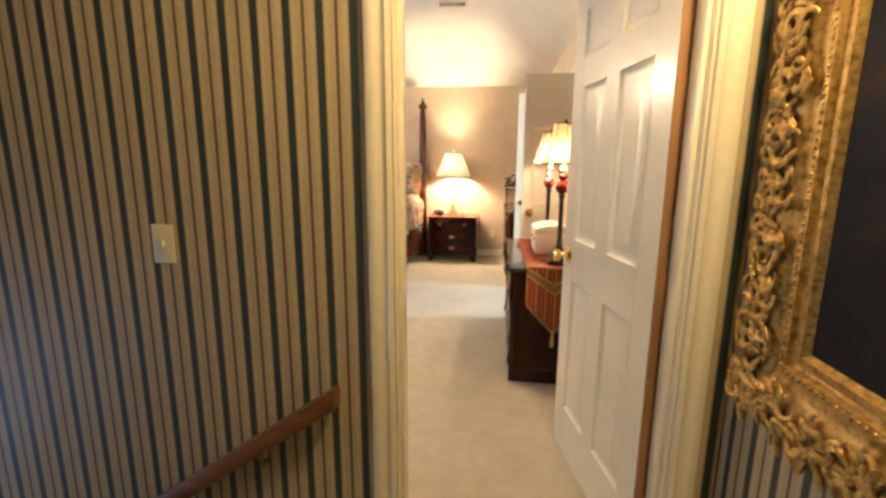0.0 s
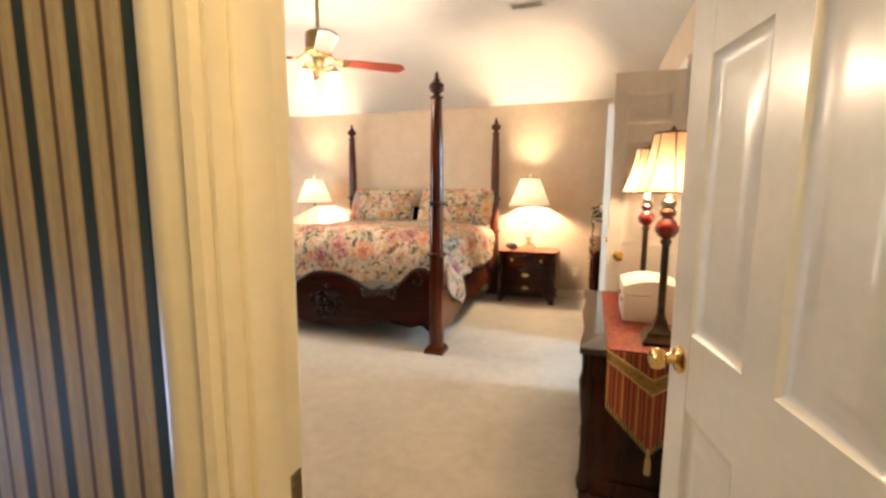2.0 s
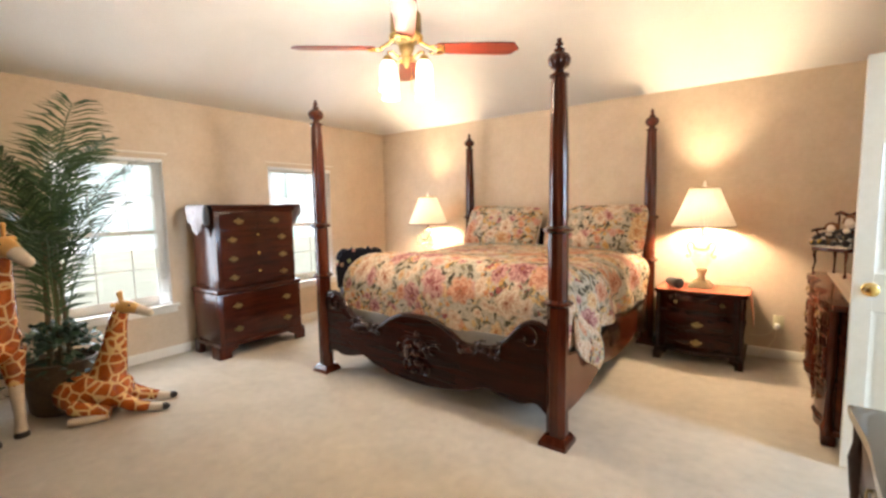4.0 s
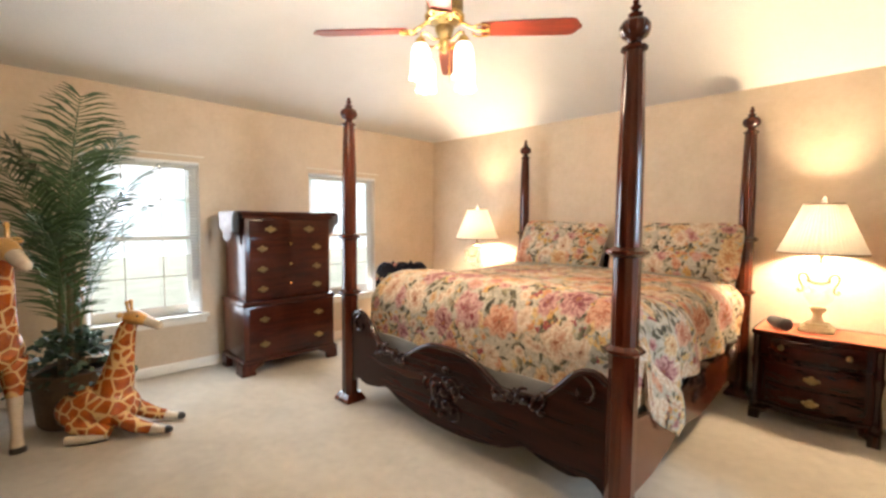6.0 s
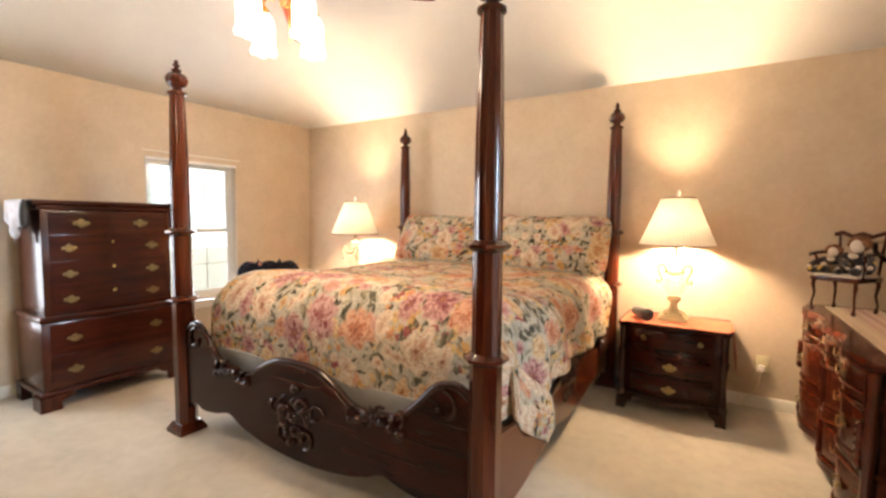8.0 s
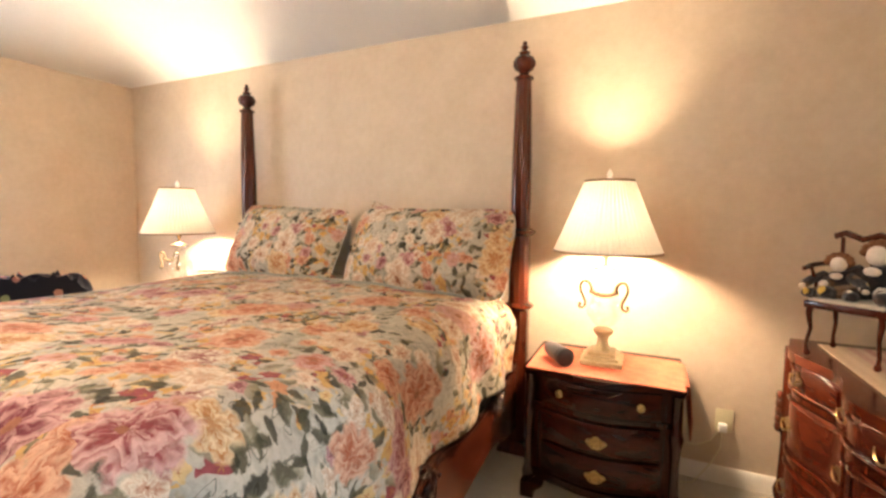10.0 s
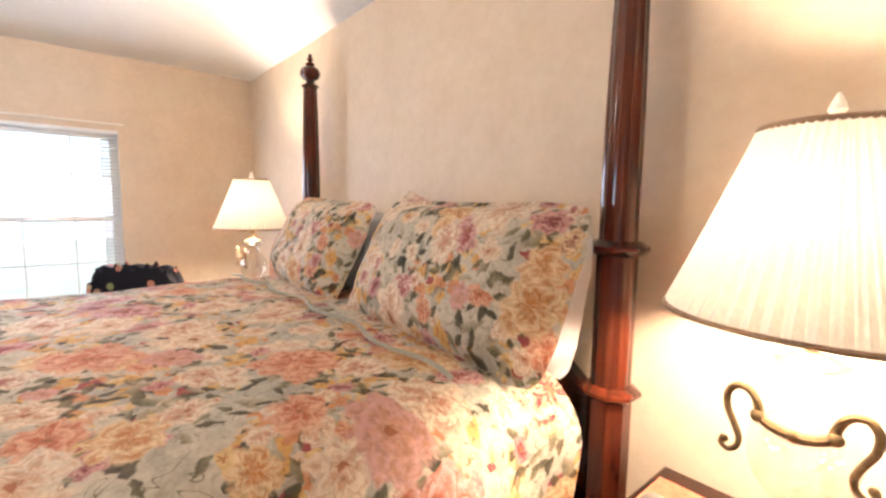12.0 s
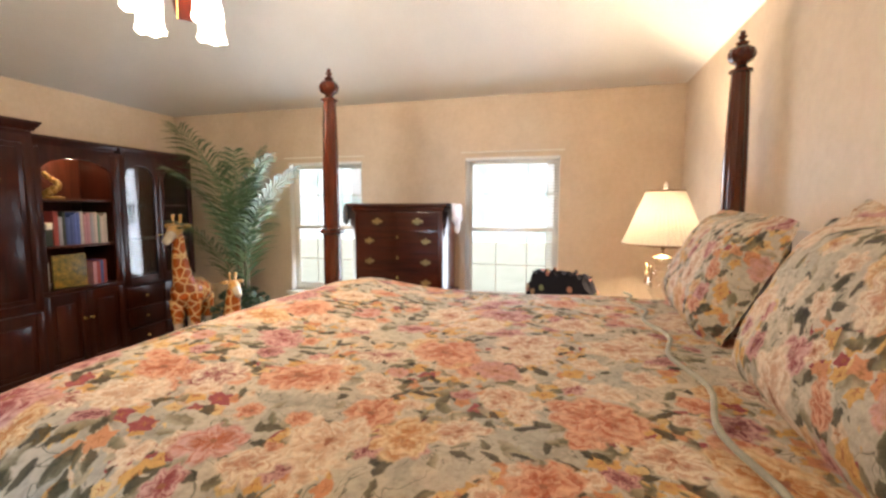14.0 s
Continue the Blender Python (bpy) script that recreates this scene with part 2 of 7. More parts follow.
def part(name, bm, mat, parent, label="", m=None):
    ob = new(name, finish(name, bm, mat))
    ob.parent = parent
    if m is not None:
        ob.matrix_basis = m
    return tagged(ob, label)


def twin(ob, m, parent=None):
    """Another part with the same mesh, at the pose m."""
    o = new(ob.name.split(".")[0], ob.data)
    o.parent = parent or ob.parent
    o.matrix_basis = m
    return o


def thing(name, at, label, category, group="", kind="", turn=0.0):
    ob = new(name)
    ob.empty_display_size = 0.1
    ob.matrix_basis = pose(*at, 0, 0, turn)
    return tagged(ob, label, category, group, kind)


def setting(name, bm, mat, label, category):
    ob = new(name, finish(name, bm, mat))
    return tagged(ob, label, category, "", "structure")


# ---- the rooms ----
WX, EX, NY, SY = -4.43, 0.885, 5.94, 0.69
HW, HC, RUN = 2.415, 2.98, 0.73
setting("floor", boxes((WX, EX + 0.12, SY, NY, -0.12, 0.0), (-0.16, 1.05, -1.9, SY, -0.12, 0.0)), M_CARPET, "beige cut-pile bedroom carpet with soft footprints", "carpet")
setting("wall_north", boxes((WX - 0.12, EX + 0.12, NY, NY + 0.12, 0, HW)), M_WALL, "tan faux-finished wall behind the bed", "wall")
W1, W2, WZ = (2.17, 3.01), (4.08, 4.95), (0.50, 1.86)
setting("wall_west", boxes(
    (WX - 0.14, WX, SY - 0.12, W1[0], 0, HW), (WX - 0.14, WX, W1[1], W2[0], 0, HW), (WX - 0.14, WX, W2[1], NY, 0, HW),
    *[(WX - 0.14, WX, w[0], w[1], a, b) for w in (W1, W2) for a, b in ((0, WZ[0]), (WZ[1], HW))]), M_WALL, "tan faux-finished wall with two windows", "wall")
DE = (3.235, 4.115, 2.05)
setting("wall_east", boxes(
    (EX, EX + 0.12, SY, DE[0], 0, HW), (EX, EX + 0.12, DE[1], NY, 0, HW), (EX, EX + 0.12, DE[0], DE[1], DE[2], HW)), M_WALL, "tan wall with an open double doorway to a bathroom", "wall")
DX = (0.005, 0.768, 2.05)
setting("wall_south", boxes((WX, DX[0], 0.632, SY, 0, HW), (DX[1], EX + 0.12, 0.632, SY, 0, HW), (DX[0], DX[1], 0.632, SY, DX[2], HW)), M_WALL, "tan bedroom wall with the entrance door", "wall")
setting("hall_wall_north", boxes((-4.4, DX[0], 0.575, 0.628, -2.6, HW), (DX[1], 0.895, 0.575, 0.628, 0, HW), (DX[0], DX[1], 0.575, 0.628, DX[2], HW)), M_PAPER_X, "hall wall with navy and tan striped wallpaper", "wall")
setting("hall_wall_east", boxes((0.895, 1.05, -1.9, 0.574, 0, HW)), M_PAPER_Y, "hall wall with navy and tan striped wallpaper", "wall")
setting("hall_wall_south", boxes((-4.4, 1.05, -2.02, -1.9, -2.6, HW)), M_PAPER_X, "hall wall with striped wallpaper", "wall")
setting("hall_wall_west", boxes((-4.5, -4.4, -2.0, -1.0, -2.6, HW), (-4.5, -4.4, 0.4, 0.6, -2.6, HW), (-4.5, -4.4, -1.0, 0.4, -2.6, -1.4), (-4.5, -4.4, -1.0, 0.4, 0.3, HW)), M_PAPER_Y, "stairwell wall with striped wallpaper", "wall")
setting("hall_ceiling", boxes((-4.5, 1.05, -2.02, 0.628, HW, HW + 0.1)), M_CEIL, "off-white hall ceiling", "ceiling")
bm = bmesh.new()
for i in range(13):
    box(bm, -0.16 - 0.26 * (i + 1), -0.16 - 0.26 * i, -1.9, 0.574, -0.18 * (i + 2), -0.18 * (i + 1), 0.015)
setting("stairs", bm, M_CARPET, "carpeted stairs going down beside the wall", "stairs")
# hipped tray ceiling: four slopes up to a flat top
bm = bmesh.new()
lo = [(WX - 0.12, SY - 0.1, HW), (EX + 0.12, SY - 0.1, HW), (EX + 0.12, NY + 0.12, HW), (WX - 0.12, NY + 0.12, HW)]
li = [(WX, SY, HW), (EX, SY, HW), (EX, NY, HW), (WX, NY, HW)]
hi = [(WX + RUN, SY + RUN, HC), (EX - RUN, SY + RUN, HC), (EX - RUN, NY - RUN, HC), (WX + RUN, NY - RUN, HC)]
top = [(x, y, HC + 0.1) for x, y, _ in lo]
A, B, C, D = ([bm.verts.new(p) for p in ring] for ring in (lo, li, hi, top))
for i in range(4):
    j = (i + 1) % 4
    bm.faces.new((A[i], A[j], B[j], B[i]))
    bm.faces.new((B[i], B[j], C[j], C[i]))
    bm.faces.new((A[i], D[i], D[j], A[j]))
bm.faces.new(C)
bm.faces.new(D)
setting("ceiling", bm, M_CEIL, "cream hipped tray ceiling with sloping sides", "ceiling")
# bathroom beyond the double doors
setting("bathroom_floor", boxes((EX + 0.12, 3.9, 2.2, 5.2, -0.12, -0.004)), M_CARPET, "beige bathroom floor", "floor")
setting("bathroom_walls", boxes((EX + 0.13, 3.9, 2.1, 2.2, 0, 2.5), (EX + 0.13, 3.9, 5.2, 5.3, 0, 2.5), (3.8, 3.9, 2.2, 3.3, 0, 2.5), (3.8, 3.9, 3.95, 5.2, 0, 2.5), (3.8, 3.9, 3.3, 3.95, 0, 1.1), (3.8, 3.9, 3.3, 3.95, 2.4, 2.5)), M_CEIL, "pale bathroom walls with a window", "wall")
setting("bathroom_ceiling", boxes((EX + 0.12, 3.9, 2.1, 5.3, 2.5, 2.6)), M_CEIL, "white bathroom ceiling", "ceiling")

# ---- doors, windows and trim ----
def floral():
    """Printed cotton: roses, small gold blossoms and grey-green leaves on a pale ground, laid out along the cloth."""
    m, nt, b = material("floral_cotton")
    tc = nt.nodes.new("ShaderNodeTexCoord")
    v0 = tc.outputs["UV"]
    rag = tex_noise(nt, v0, 30, 3)
    add = nt.nodes.new("ShaderNodeVectorMath")
    add.operation = "MULTIPLY_ADD"
    nt.links.new(rag.outputs["Color"], add.inputs[0])
    add.inputs[1].default_value = (0.030, 0.030, 0.0)
    nt.links.new(v0, add.inputs[2])

    def split(sock, color=False):
        s = nt.nodes.new("ShaderNodeSeparateColor" if color else "ShaderNodeSeparateXYZ")
        nt.links.new(sock, s.inputs[0])
        return s.outputs

    def blossoms(scale, offset, rand=0.8):
        """Scattered centres: distance and angle from the nearest one, and three chance numbers of it."""
        mp = nt.nodes.new("ShaderNodeVectorMath")
        mp.operation = "ADD"
        mp.inputs[1].default_value = (*offset, 0)
        nt.links.new(add.outputs[0], mp.inputs[0])
        n = nt.nodes.new("ShaderNodeTexVoronoi")
        n.voronoi_dimensions = "2D"
        n.inputs["Scale"].default_value, n.inputs["Randomness"].default_value = scale, rand
        nt.links.new(mp.outputs[0], n.inputs["Vector"])
        d = nt.nodes.new("ShaderNodeVectorMath")
        d.operation = "SUBTRACT"
        nt.links.new(mp.outputs[0], d.inputs[0])
        nt.links.new(n.outputs["Position"], d.inputs[1])
        x, y, z = split(d.outputs[0])
        r = calc(nt, "SQRT", calc(nt, "ADD", calc(nt, "MULTIPLY", x, x), calc(nt, "MULTIPLY", y, y)))
        return r, calc(nt, "ARCTAN2", y, x), split(n.outputs["Color"], True)

    def wave(ang, k, ph):
        return calc(nt, "ABSOLUTE", calc(nt, "SINE", calc(nt, "MULTIPLY_ADD", ang, k, ph)))
    def turned(scale, offset, rand, ln, wd):
        """Scattered leaf shapes, each turned its own way: 0 at the midrib's middle, 1 at the rim, and three chance numbers."""
        r, ang, ch = blossoms(scale, offset, rand)
        way = calc(nt, "MULTIPLY_ADD", ch[1], 6.28, ang)
        x = calc(nt, "DIVIDE", calc(nt, "MULTIPLY", r, calc(nt, "COSINE", way)), ln)
        y = calc(nt, "DIVIDE", calc(nt, "MULTIPLY", r, calc(nt, "SINE", way)), wd)
        # pointed at both ends
        q = calc(nt, "ADD", calc(nt, "MULTIPLY", x, x), calc(nt, "ABSOLUTE", y))
        return q, y, ch
    big = tex_noise(nt, v0, 3.5, 4)
    brush = tex_noise(nt, v0, 26, 4, 0.6, 0.8)
    edge = calc(nt, "MULTIPLY_ADD", brush.outputs["Fac"], 0.9, -0.45)
    col = ramp(nt, big.outputs["Fac"], ((0.36, (0.42, 0.385, 0.31)), (0.5, (0.51, 0.445, 0.345)), (0.66, (0.57, 0.485, 0.36))))
    # washes of leaf colour and thin stems
    wsh = tex_noise(nt, v0, 9, 4, 0.6, 1.2)
    col = mix(nt, ramp(nt, wsh.outputs["Fac"], ((0.52, (0, 0, 0)), (0.62, (0.55, 0.55, 0.55)))), col, (0.27, 0.26, 0.20))
    st = tex_noise(nt, v0, 7, 2, 0.5, 2.4)
    stem = calc(nt, "LESS_THAN", calc(nt, "ABSOLUTE", calc(nt, "SUBTRACT", st.outputs["Fac"], 0.47)), 0.006)
    col = mix(nt, calc(nt, "MULTIPLY", stem, 0.75), col, (0.09, 0.09, 0.06))
    # gold and rust sprays in drifts
    gate = tex_noise(nt, v0, 4, 2)
    for scale, off, rad in ((22, (1.3, 0.7), 0.021), (15, (6.3, 3.9), 0.030)):
        r, ang, ch = blossoms(scale, off, 1.0)
        q = calc(nt, "ADD", calc(nt, "DIVIDE", r, rad), calc(nt, "MULTIPLY", wave(ang, 2.5, 0.0), 0.35))
        smask = calc(nt, "MULTIPLY", calc(nt, "LESS_THAN", q, 1.0), calc(nt, "GREATER_THAN", gate.outputs["Fac"], 0.50))
        scol = ramp(nt, ch[0], ((0.0, (0.58, 0.34, 0.11)), (0.3, (0.62, 0.43, 0.20)), (0.55, (0.55, 0.25, 0.12)), (0.72, (0.60, 0.46, 0.32)), (0.88, (0.30, 0.07, 0.07))), "CONSTANT")
        col = mix(nt, smask, col, mix(nt, calc(nt, "LESS_THAN", q, 0.40), scol, (0.38, 0.16, 0.06)))
    # leaves lying every way, dark to sage, thick in some places and rare in others
    drift = tex_noise(nt, v0, 3.2, 2)
    for scale, off, ln, wd, lim in ((14, (2.2, 5.1), 0.037, 0.015, 0.42), (11, (7.7, 1.4), 0.045, 0.020, 0.49), (19, (3.4, 8.8), 0.028, 0.012, 0.36)):
        q, y, ch = turned(scale, off, 1.0, ln, wd)
        q = calc(nt, "MULTIPLY_ADD", edge, 1.6, q)
        lm = calc(nt, "MULTIPLY", ramp(nt, q, ((0.66, (1, 1, 1)), (0.94, (0, 0, 0)))), calc(nt, "GREATER_THAN", calc(nt, "MULTIPLY_ADD", ch[2], 0.35, drift.outputs["Fac"]), lim + 0.25))
        shade = calc(nt, "ADD", calc(nt, "MULTIPLY_ADD", y, 0.22, ch[0]), calc(nt, "MULTIPLY", edge, 0.7))
        lcol = ramp(nt, shade, ((0.05, (0.026, 0.023, 0.011)), (0.45, (0.072, 0.064, 0.031)), (0.72, (0.19, 0.165, 0.092)), (1.0, (0.37, 0.325, 0.225))))
        col = mix(nt, calc(nt, "MULTIPLY", lm, 0.90), col, lcol)
    # blooms of three sizes: ragged petals, dark at the root and pale at the lip
    for scale, off, rad, keep in ((9.5, (4.1, 2.3), 0.044, 0.42), (5.6, (8.6, 6.2), 0.078, 0.36), (3.7, (0, 0), 0.122, 0.16)):
        r, ang, ch = blossoms(scale, off, 0.95)
        turn = calc(nt, "MULTIPLY", ch[1], 6.28)
        size = calc(nt, "MULTIPLY_ADD", ch[2], 0.55, 0.52)
        q0 = calc(nt, "DIVIDE", calc(nt, "DIVIDE", r, rad), size)
        q0 = calc(nt, "MULTIPLY_ADD", edge, 0.70, q0)
        there = calc(nt, "GREATER_THAN", ch[2], keep)
        q2 = calc(nt, "ADD", calc(nt, "MULTIPLY_ADD", wave(ang, 3.5, calc(nt, "MULTIPLY", turn, 1.7)), -0.20, 0.12), calc(nt, "MULTIPLY_ADD", wave(ang, 1.0, turn), 0.24, q0))
        lay = calc(nt, "MULTIPLY", q2, 2.3)
        lip = wave(ang, 2.5, calc(nt, "MULTIPLY_ADD", calc(nt, "FLOOR", lay), 1.9, turn))
        f = calc(nt, "FRACT", calc(nt, "MULTIPLY_ADD", lip, 0.60, lay))
        fmask = calc(nt, "MULTIPLY", ramp(nt, q2, ((0.86, (1, 1, 1)), (1.02, (0, 0, 0)))), there)
        outer = ramp(nt, ch[0], ((0.0, (0.72, 0.60, 0.45)), (0.24, (0.67, 0.39, 0.25)), (0.40, (0.60, 0.37, 0.32)), (0.54, (0.72, 0.60, 0.44)), (0.74, (0.56, 0.32, 0.28)), (0.88, (0.70, 0.52, 0.31))), "CONSTANT")
        inner = ramp(nt, ch[0], ((0.0, (0.52, 0.32, 0.20)), (0.24, (0.40, 0.115, 0.05)), (0.42, (0.26, 0.055, 0.055)), (0.58, (0.46, 0.24, 0.15)), (0.76, (0.17, 0.028, 0.036)), (0.90, (0.44, 0.19, 0.06))), "CONSTANT")
        streak = wave(ang, 8.5, calc(nt, "MULTIPLY_ADD", edge, 9.0, turn))
        tone = calc(nt, "ADD", calc(nt, "MULTIPLY", f, 0.46), calc(nt, "MULTIPLY", q2, 0.55))
        tone = calc(nt, "ADD", calc(nt, "MULTIPLY_ADD", streak, 0.12, tone), calc(nt, "MULTIPLY", edge, 0.85))
        fcol = mix(nt, ramp(nt, tone, ((0.36, (0, 0, 0)), (0.82, (1, 1, 1)))), inner, outer)
        # pale blooms show a small dark eye
        eye = calc(nt, "MULTIPLY", calc(nt, "LESS_THAN", q0, 0.08), calc(nt, "GREATER_THAN", ch[2], 0.5))
        fcol = mix(nt, eye, fcol, (0.30, 0.12, 0.06))
        col = mix(nt, fmask, col, fcol)
    fine = tex_noise(nt, v0, 60, 4, 0.6, 0.5)
    col = mix(nt, 0.8, col, ramp(nt, fine.outputs["Fac"], ((0.32, (0.64, 0.63, 0.61)), (0.50, (0.88, 0.88, 0.87)), (0.70, (1.03, 1.03, 1.02)))), "MULTIPLY")
    nt.links.new(col, b.inputs["Base Color"])
    b.inputs["Roughness"].default_value = 0.75
    b.inputs["Specular IOR Level"].default_value = 0.15
    weave = tex_noise(nt, v0, 500, 2)
    crease = tex_noise(nt, coords(nt, (1, 1, 1)), 14, 4, 0.6)
    bump(nt, b, calc(nt, "MULTIPLY_ADD", crease.outputs["Fac"], 6.0, weave.outputs["Fac"]), 0.6, 0.009)
    return m


def glass(name, rough=0.0, tint=(1, 1, 1)):
    m, nt, b = material(name)
    b.inputs["Base Color"].default_value = (*tint, 1)
    b.inputs["Transmission Weight"].default_value = 1.0
    b.inputs["Roughness"].default_value = rough
    b.inputs["IOR"].default_value = 1.45
    return m


M_FLORAL = floral()
M_GLASS = glass("window_glass")
M_CRYSTAL = glass("crystal", 0.02)
M_PLASTIC = mottled("almond_plastic", (0.62, 0.56, 0.34), (0.70, 0.64, 0.42), 8, 0.35, 60, 0.02)
M_WHITEPLASTIC = mottled("white_plastic", (0.72, 0.70, 0.66), (0.80, 0.78, 0.74), 8, 0.35, 60, 0.02)
M_BLACK = mottled("black_plastic", (0.012, 0.012, 0.013), (0.03, 0.03, 0.03), 20, 0.4, 90, 0.05)
M_BLIND = mottled("blind_slat_vinyl", (0.70, 0.70, 0.68), (0.80, 0.80, 0.78), 5, 0.45, 60, 0.02)


def six_panel_door(width, height, thick, mat, parent, knob_side, edge_mat=None):
    """A panelled leaf: stiles and rails round raised panels, from x 0 to width, thickness along y."""
    st, rails = 0.11 if width > 0.6 else 0.075, (0.0, 0.22, 0.82, 1.0, 1.62, 1.73, height - 0.12, height)
    cols = [(st, (width - st * 0.9) / 2), ((width + st * 0.9) / 2, width - st)] if width > 0.6 else [(st, width - st)]
    bm = bmesh.new()
    box(bm, 0, st, 0, thick, 0, height, 0.002, 1)
    box(bm, width - st, width, 0, thick, 0, height, 0.002, 1)
    for a, b in zip(rails[0::2], rails[1::2]):
        box(bm, st, width - st, 0.0006, thick - 0.0006, a, b)
    if len(cols) == 2:
        for a, b in ((0.22, 0.82), (1.0, 1.62), (1.73, height - 0.12)):
            box(bm, cols[0][1], cols[1][0], 0.0006, thick - 0.0006, a, b)
    leaf = part("leaf", bm, mat, parent)
    for x0, x1 in cols:
        for z0, z1 in ((0.22, 0.82), (1.0, 1.62), (1.73, height - 0.12)):
            pm = bmesh.new()
            ym = thick / 2
            for side in (-1, 1):
                # moulded recess and raised field on each face
                ring = [(0.0, 0.49), (0.012, 0.20), (0.03, 0.16), (0.055, 0.40), (0.07, 0.40)]
                prev = None
                for inset, dep in ring:
                    y = ym + side * thick * dep
                    vs = [pm.verts.new(p) for p in ((x0 + inset, y, z0 + inset), (x1 - inset, y, z0 + inset), (x1 - inset, y, z1 - inset), (x0 + inset, y, z1 - inset))]
                    if prev:
                        for k in range(4):
                            pm.faces.new((prev[k], prev[(k + 1) % 4], vs[(k + 1) % 4], vs[k]))
                    prev = vs
                pm.faces.new(prev)
            part("panel", pm, mat, leaf)
    if edge_mat:
        part("hinge_edge", boxes((-0.004, 0.0, 0.001, thick - 0.001, 0.0, height)), edge_mat, leaf, "bare brown wooden hinge edge")
    kx = width - 0.065 if knob_side > 0 else 0.065
    for side in (-1, 1):
        prof = [(0.032, 0.0), (0.034, 0.004), (0.028, 0.010), (0.013, 0.014), (0.011, 0.034), (0.022, 0.040), (0.028, 0.052), (0.026, 0.066), (0.012, 0.072)]
        m = pose(kx, thick if side > 0 else 0, 0.925, -90 if side > 0 else 90)
        part("door_knob", lathe(prof, 20), M_BRASS, leaf, "polished brass door knob", m)
    for hz in (0.25, 1.05, 1.82):
        part("hinge", lathe([(0.007, 0), (0.007, 0.09)], 8, at=(-0.004, -0.006, hz)), M_DARKBRASS, leaf)
    return leaf


# entrance door, hinged at the east jamb and standing open into the bedroom
door = thing("door_1", (0.765, 0.70, 0.008), "white six-panel door standing open, with a brass knob", "door", kind="structure", turn=180 - 79)
six_panel_door(0.752, 2.032, 0.035, M_WHITE, door, 1, M_BROWN)
# pair of narrow doors to the bathroom, both open into the room
door = thing("door_2", (0.892, 3.205, 0.008), "narrow tan-lit white door leaf standing open behind the dresser", "door", "bathroom doors", "structure", turn=180)
six_panel_door(0.405, 2.032, 0.035, M_WHITE, door, 1)
door = thing("door_3", (0.892, 4.185, 0.008), "narrow white door leaf standing open beside the long dresser", "door", "bathroom doors", "structure", turn=180)
six_panel_door(0.42, 2.032, 0.035, M_WHITE, door, 1)


def casing(name, along, lo, hi, top, face, out, mat, floor=0.0, label="painted door casing"):
    """Moulded casing round an opening. along: the wall's axis ('x' or 'y'); face: the wall's plane; out: which way it stands proud."""
    w = 0.07
    prof = [(0.0, 0.0), (0.0, 0.016), (0.012, 0.020), (0.020, 0.014), (0.030, 0.014), (0.040, 0.020), (0.056, 0.022), (0.066, 0.018), (w, 0.010), (w, 0.0)]
    t = thing(name, (0, 0, 0), label, "door frame", kind="structure")
    # uprights and head
    for s, edge in ((-1, lo), (1, hi)):
        ring = [(edge + s * (0.004 + u), face + out * d) for u, d in prof]
        if along == "y":
            ring = [(y, x) for x, y in ring]
        part("upright", prism(ring, floor, top + 0.004, "z"), mat, t)
    ring = [(face + out * d, top + 0.005 + u) for u, d in prof]
    if along == "x":
        part("head", prism(ring, lo - w, hi + w, "x"), mat, t)
    else:
        part("head", prism(ring, lo - w, hi + w, "y"), mat, t)
    return t


c = casing("door_frame_1", "x", DX[0], DX[1], 2.045, 0.575, -1, M_CREAM, label="cream painted entrance door frame with moulded casing")
part("jamb", boxes((DX[0] - 0.002, DX[0] + 0.004, 0.573, SY + 0.002, 0, 2.045), (DX[0] + 0.004, DX[0] + 0.015, 0.60, 0.655, 0, 2.045, 0.002)), M_CREAM, c)
part("jamb", boxes((DX[1] - 0.003, DX[1] + 0.002, 0.573, SY + 0.002, 0, 2.045), (DX[1] - 0.014, DX[1] - 0.003, 0.60, 0.652, 0, 2.045, 0.002)), M_CREAM, c)
part("jamb", boxes((DX[0], DX[1], 0.573, SY + 0.002, 2.041, 2.049)), M_CREAM, c)
part("strike_plate", boxes((DX[0] + 0.004, DX[0] + 0.0065, 0.660, 0.688, 0.885, 0.955, 0.001)), M_DARKBRASS, c, "aged brass strike plate")
c = casing("door_frame_2", "x", DX[0], DX[1], 2.045, SY, 1, M_WHITE, label="white casing on the bedroom side")
c = casing("door_frame_3", "y", DE[0], DE[1], 2.045, EX, -1, M_WHITE, label="white double door casing")
part("jamb", boxes((EX - 0.002, EX + 0.125, DE[0] - 0.002, DE[0] + 0.006, 0, 2.045), (EX - 0.002, EX + 0.125, DE[1] - 0.006, DE[1] + 0.002, 0, 2.045), (EX - 0.002, EX + 0.125, DE[0], DE[1], 2.042, 2.05)), M_WHITE, c)


def baseboard(name, outline_axis, lo, hi, face, out):
    prof = [(0, 0), (0.013, 0), (0.013, 0.065), (0.008, 0.078), (0.004, 0.085), (0, 0.086)]
    if outline_axis == "x":
        bm = prism([(face + out * d, z) for d, z in prof], lo, hi, "x")
    else:
        bm = prism([(face + out * d, z) for d, z in prof], lo, hi, "y")
    setting(name, bm, M_WHITE, "white painted baseboard", "baseboard")


baseboard("baseboard_north", "x", WX, EX, NY, -1)
baseboard("baseboard_west", "y", SY, NY, WX, 1)
baseboard("baseboard_east", "y", SY, DE[0] - 0.08, EX, -1)
baseboard("baseboard_east_far", "y", DE[1] + 0.08, NY, EX, -1)
baseboard("baseboard_south", "x", WX, DX[0] - 0.08, SY, 1)


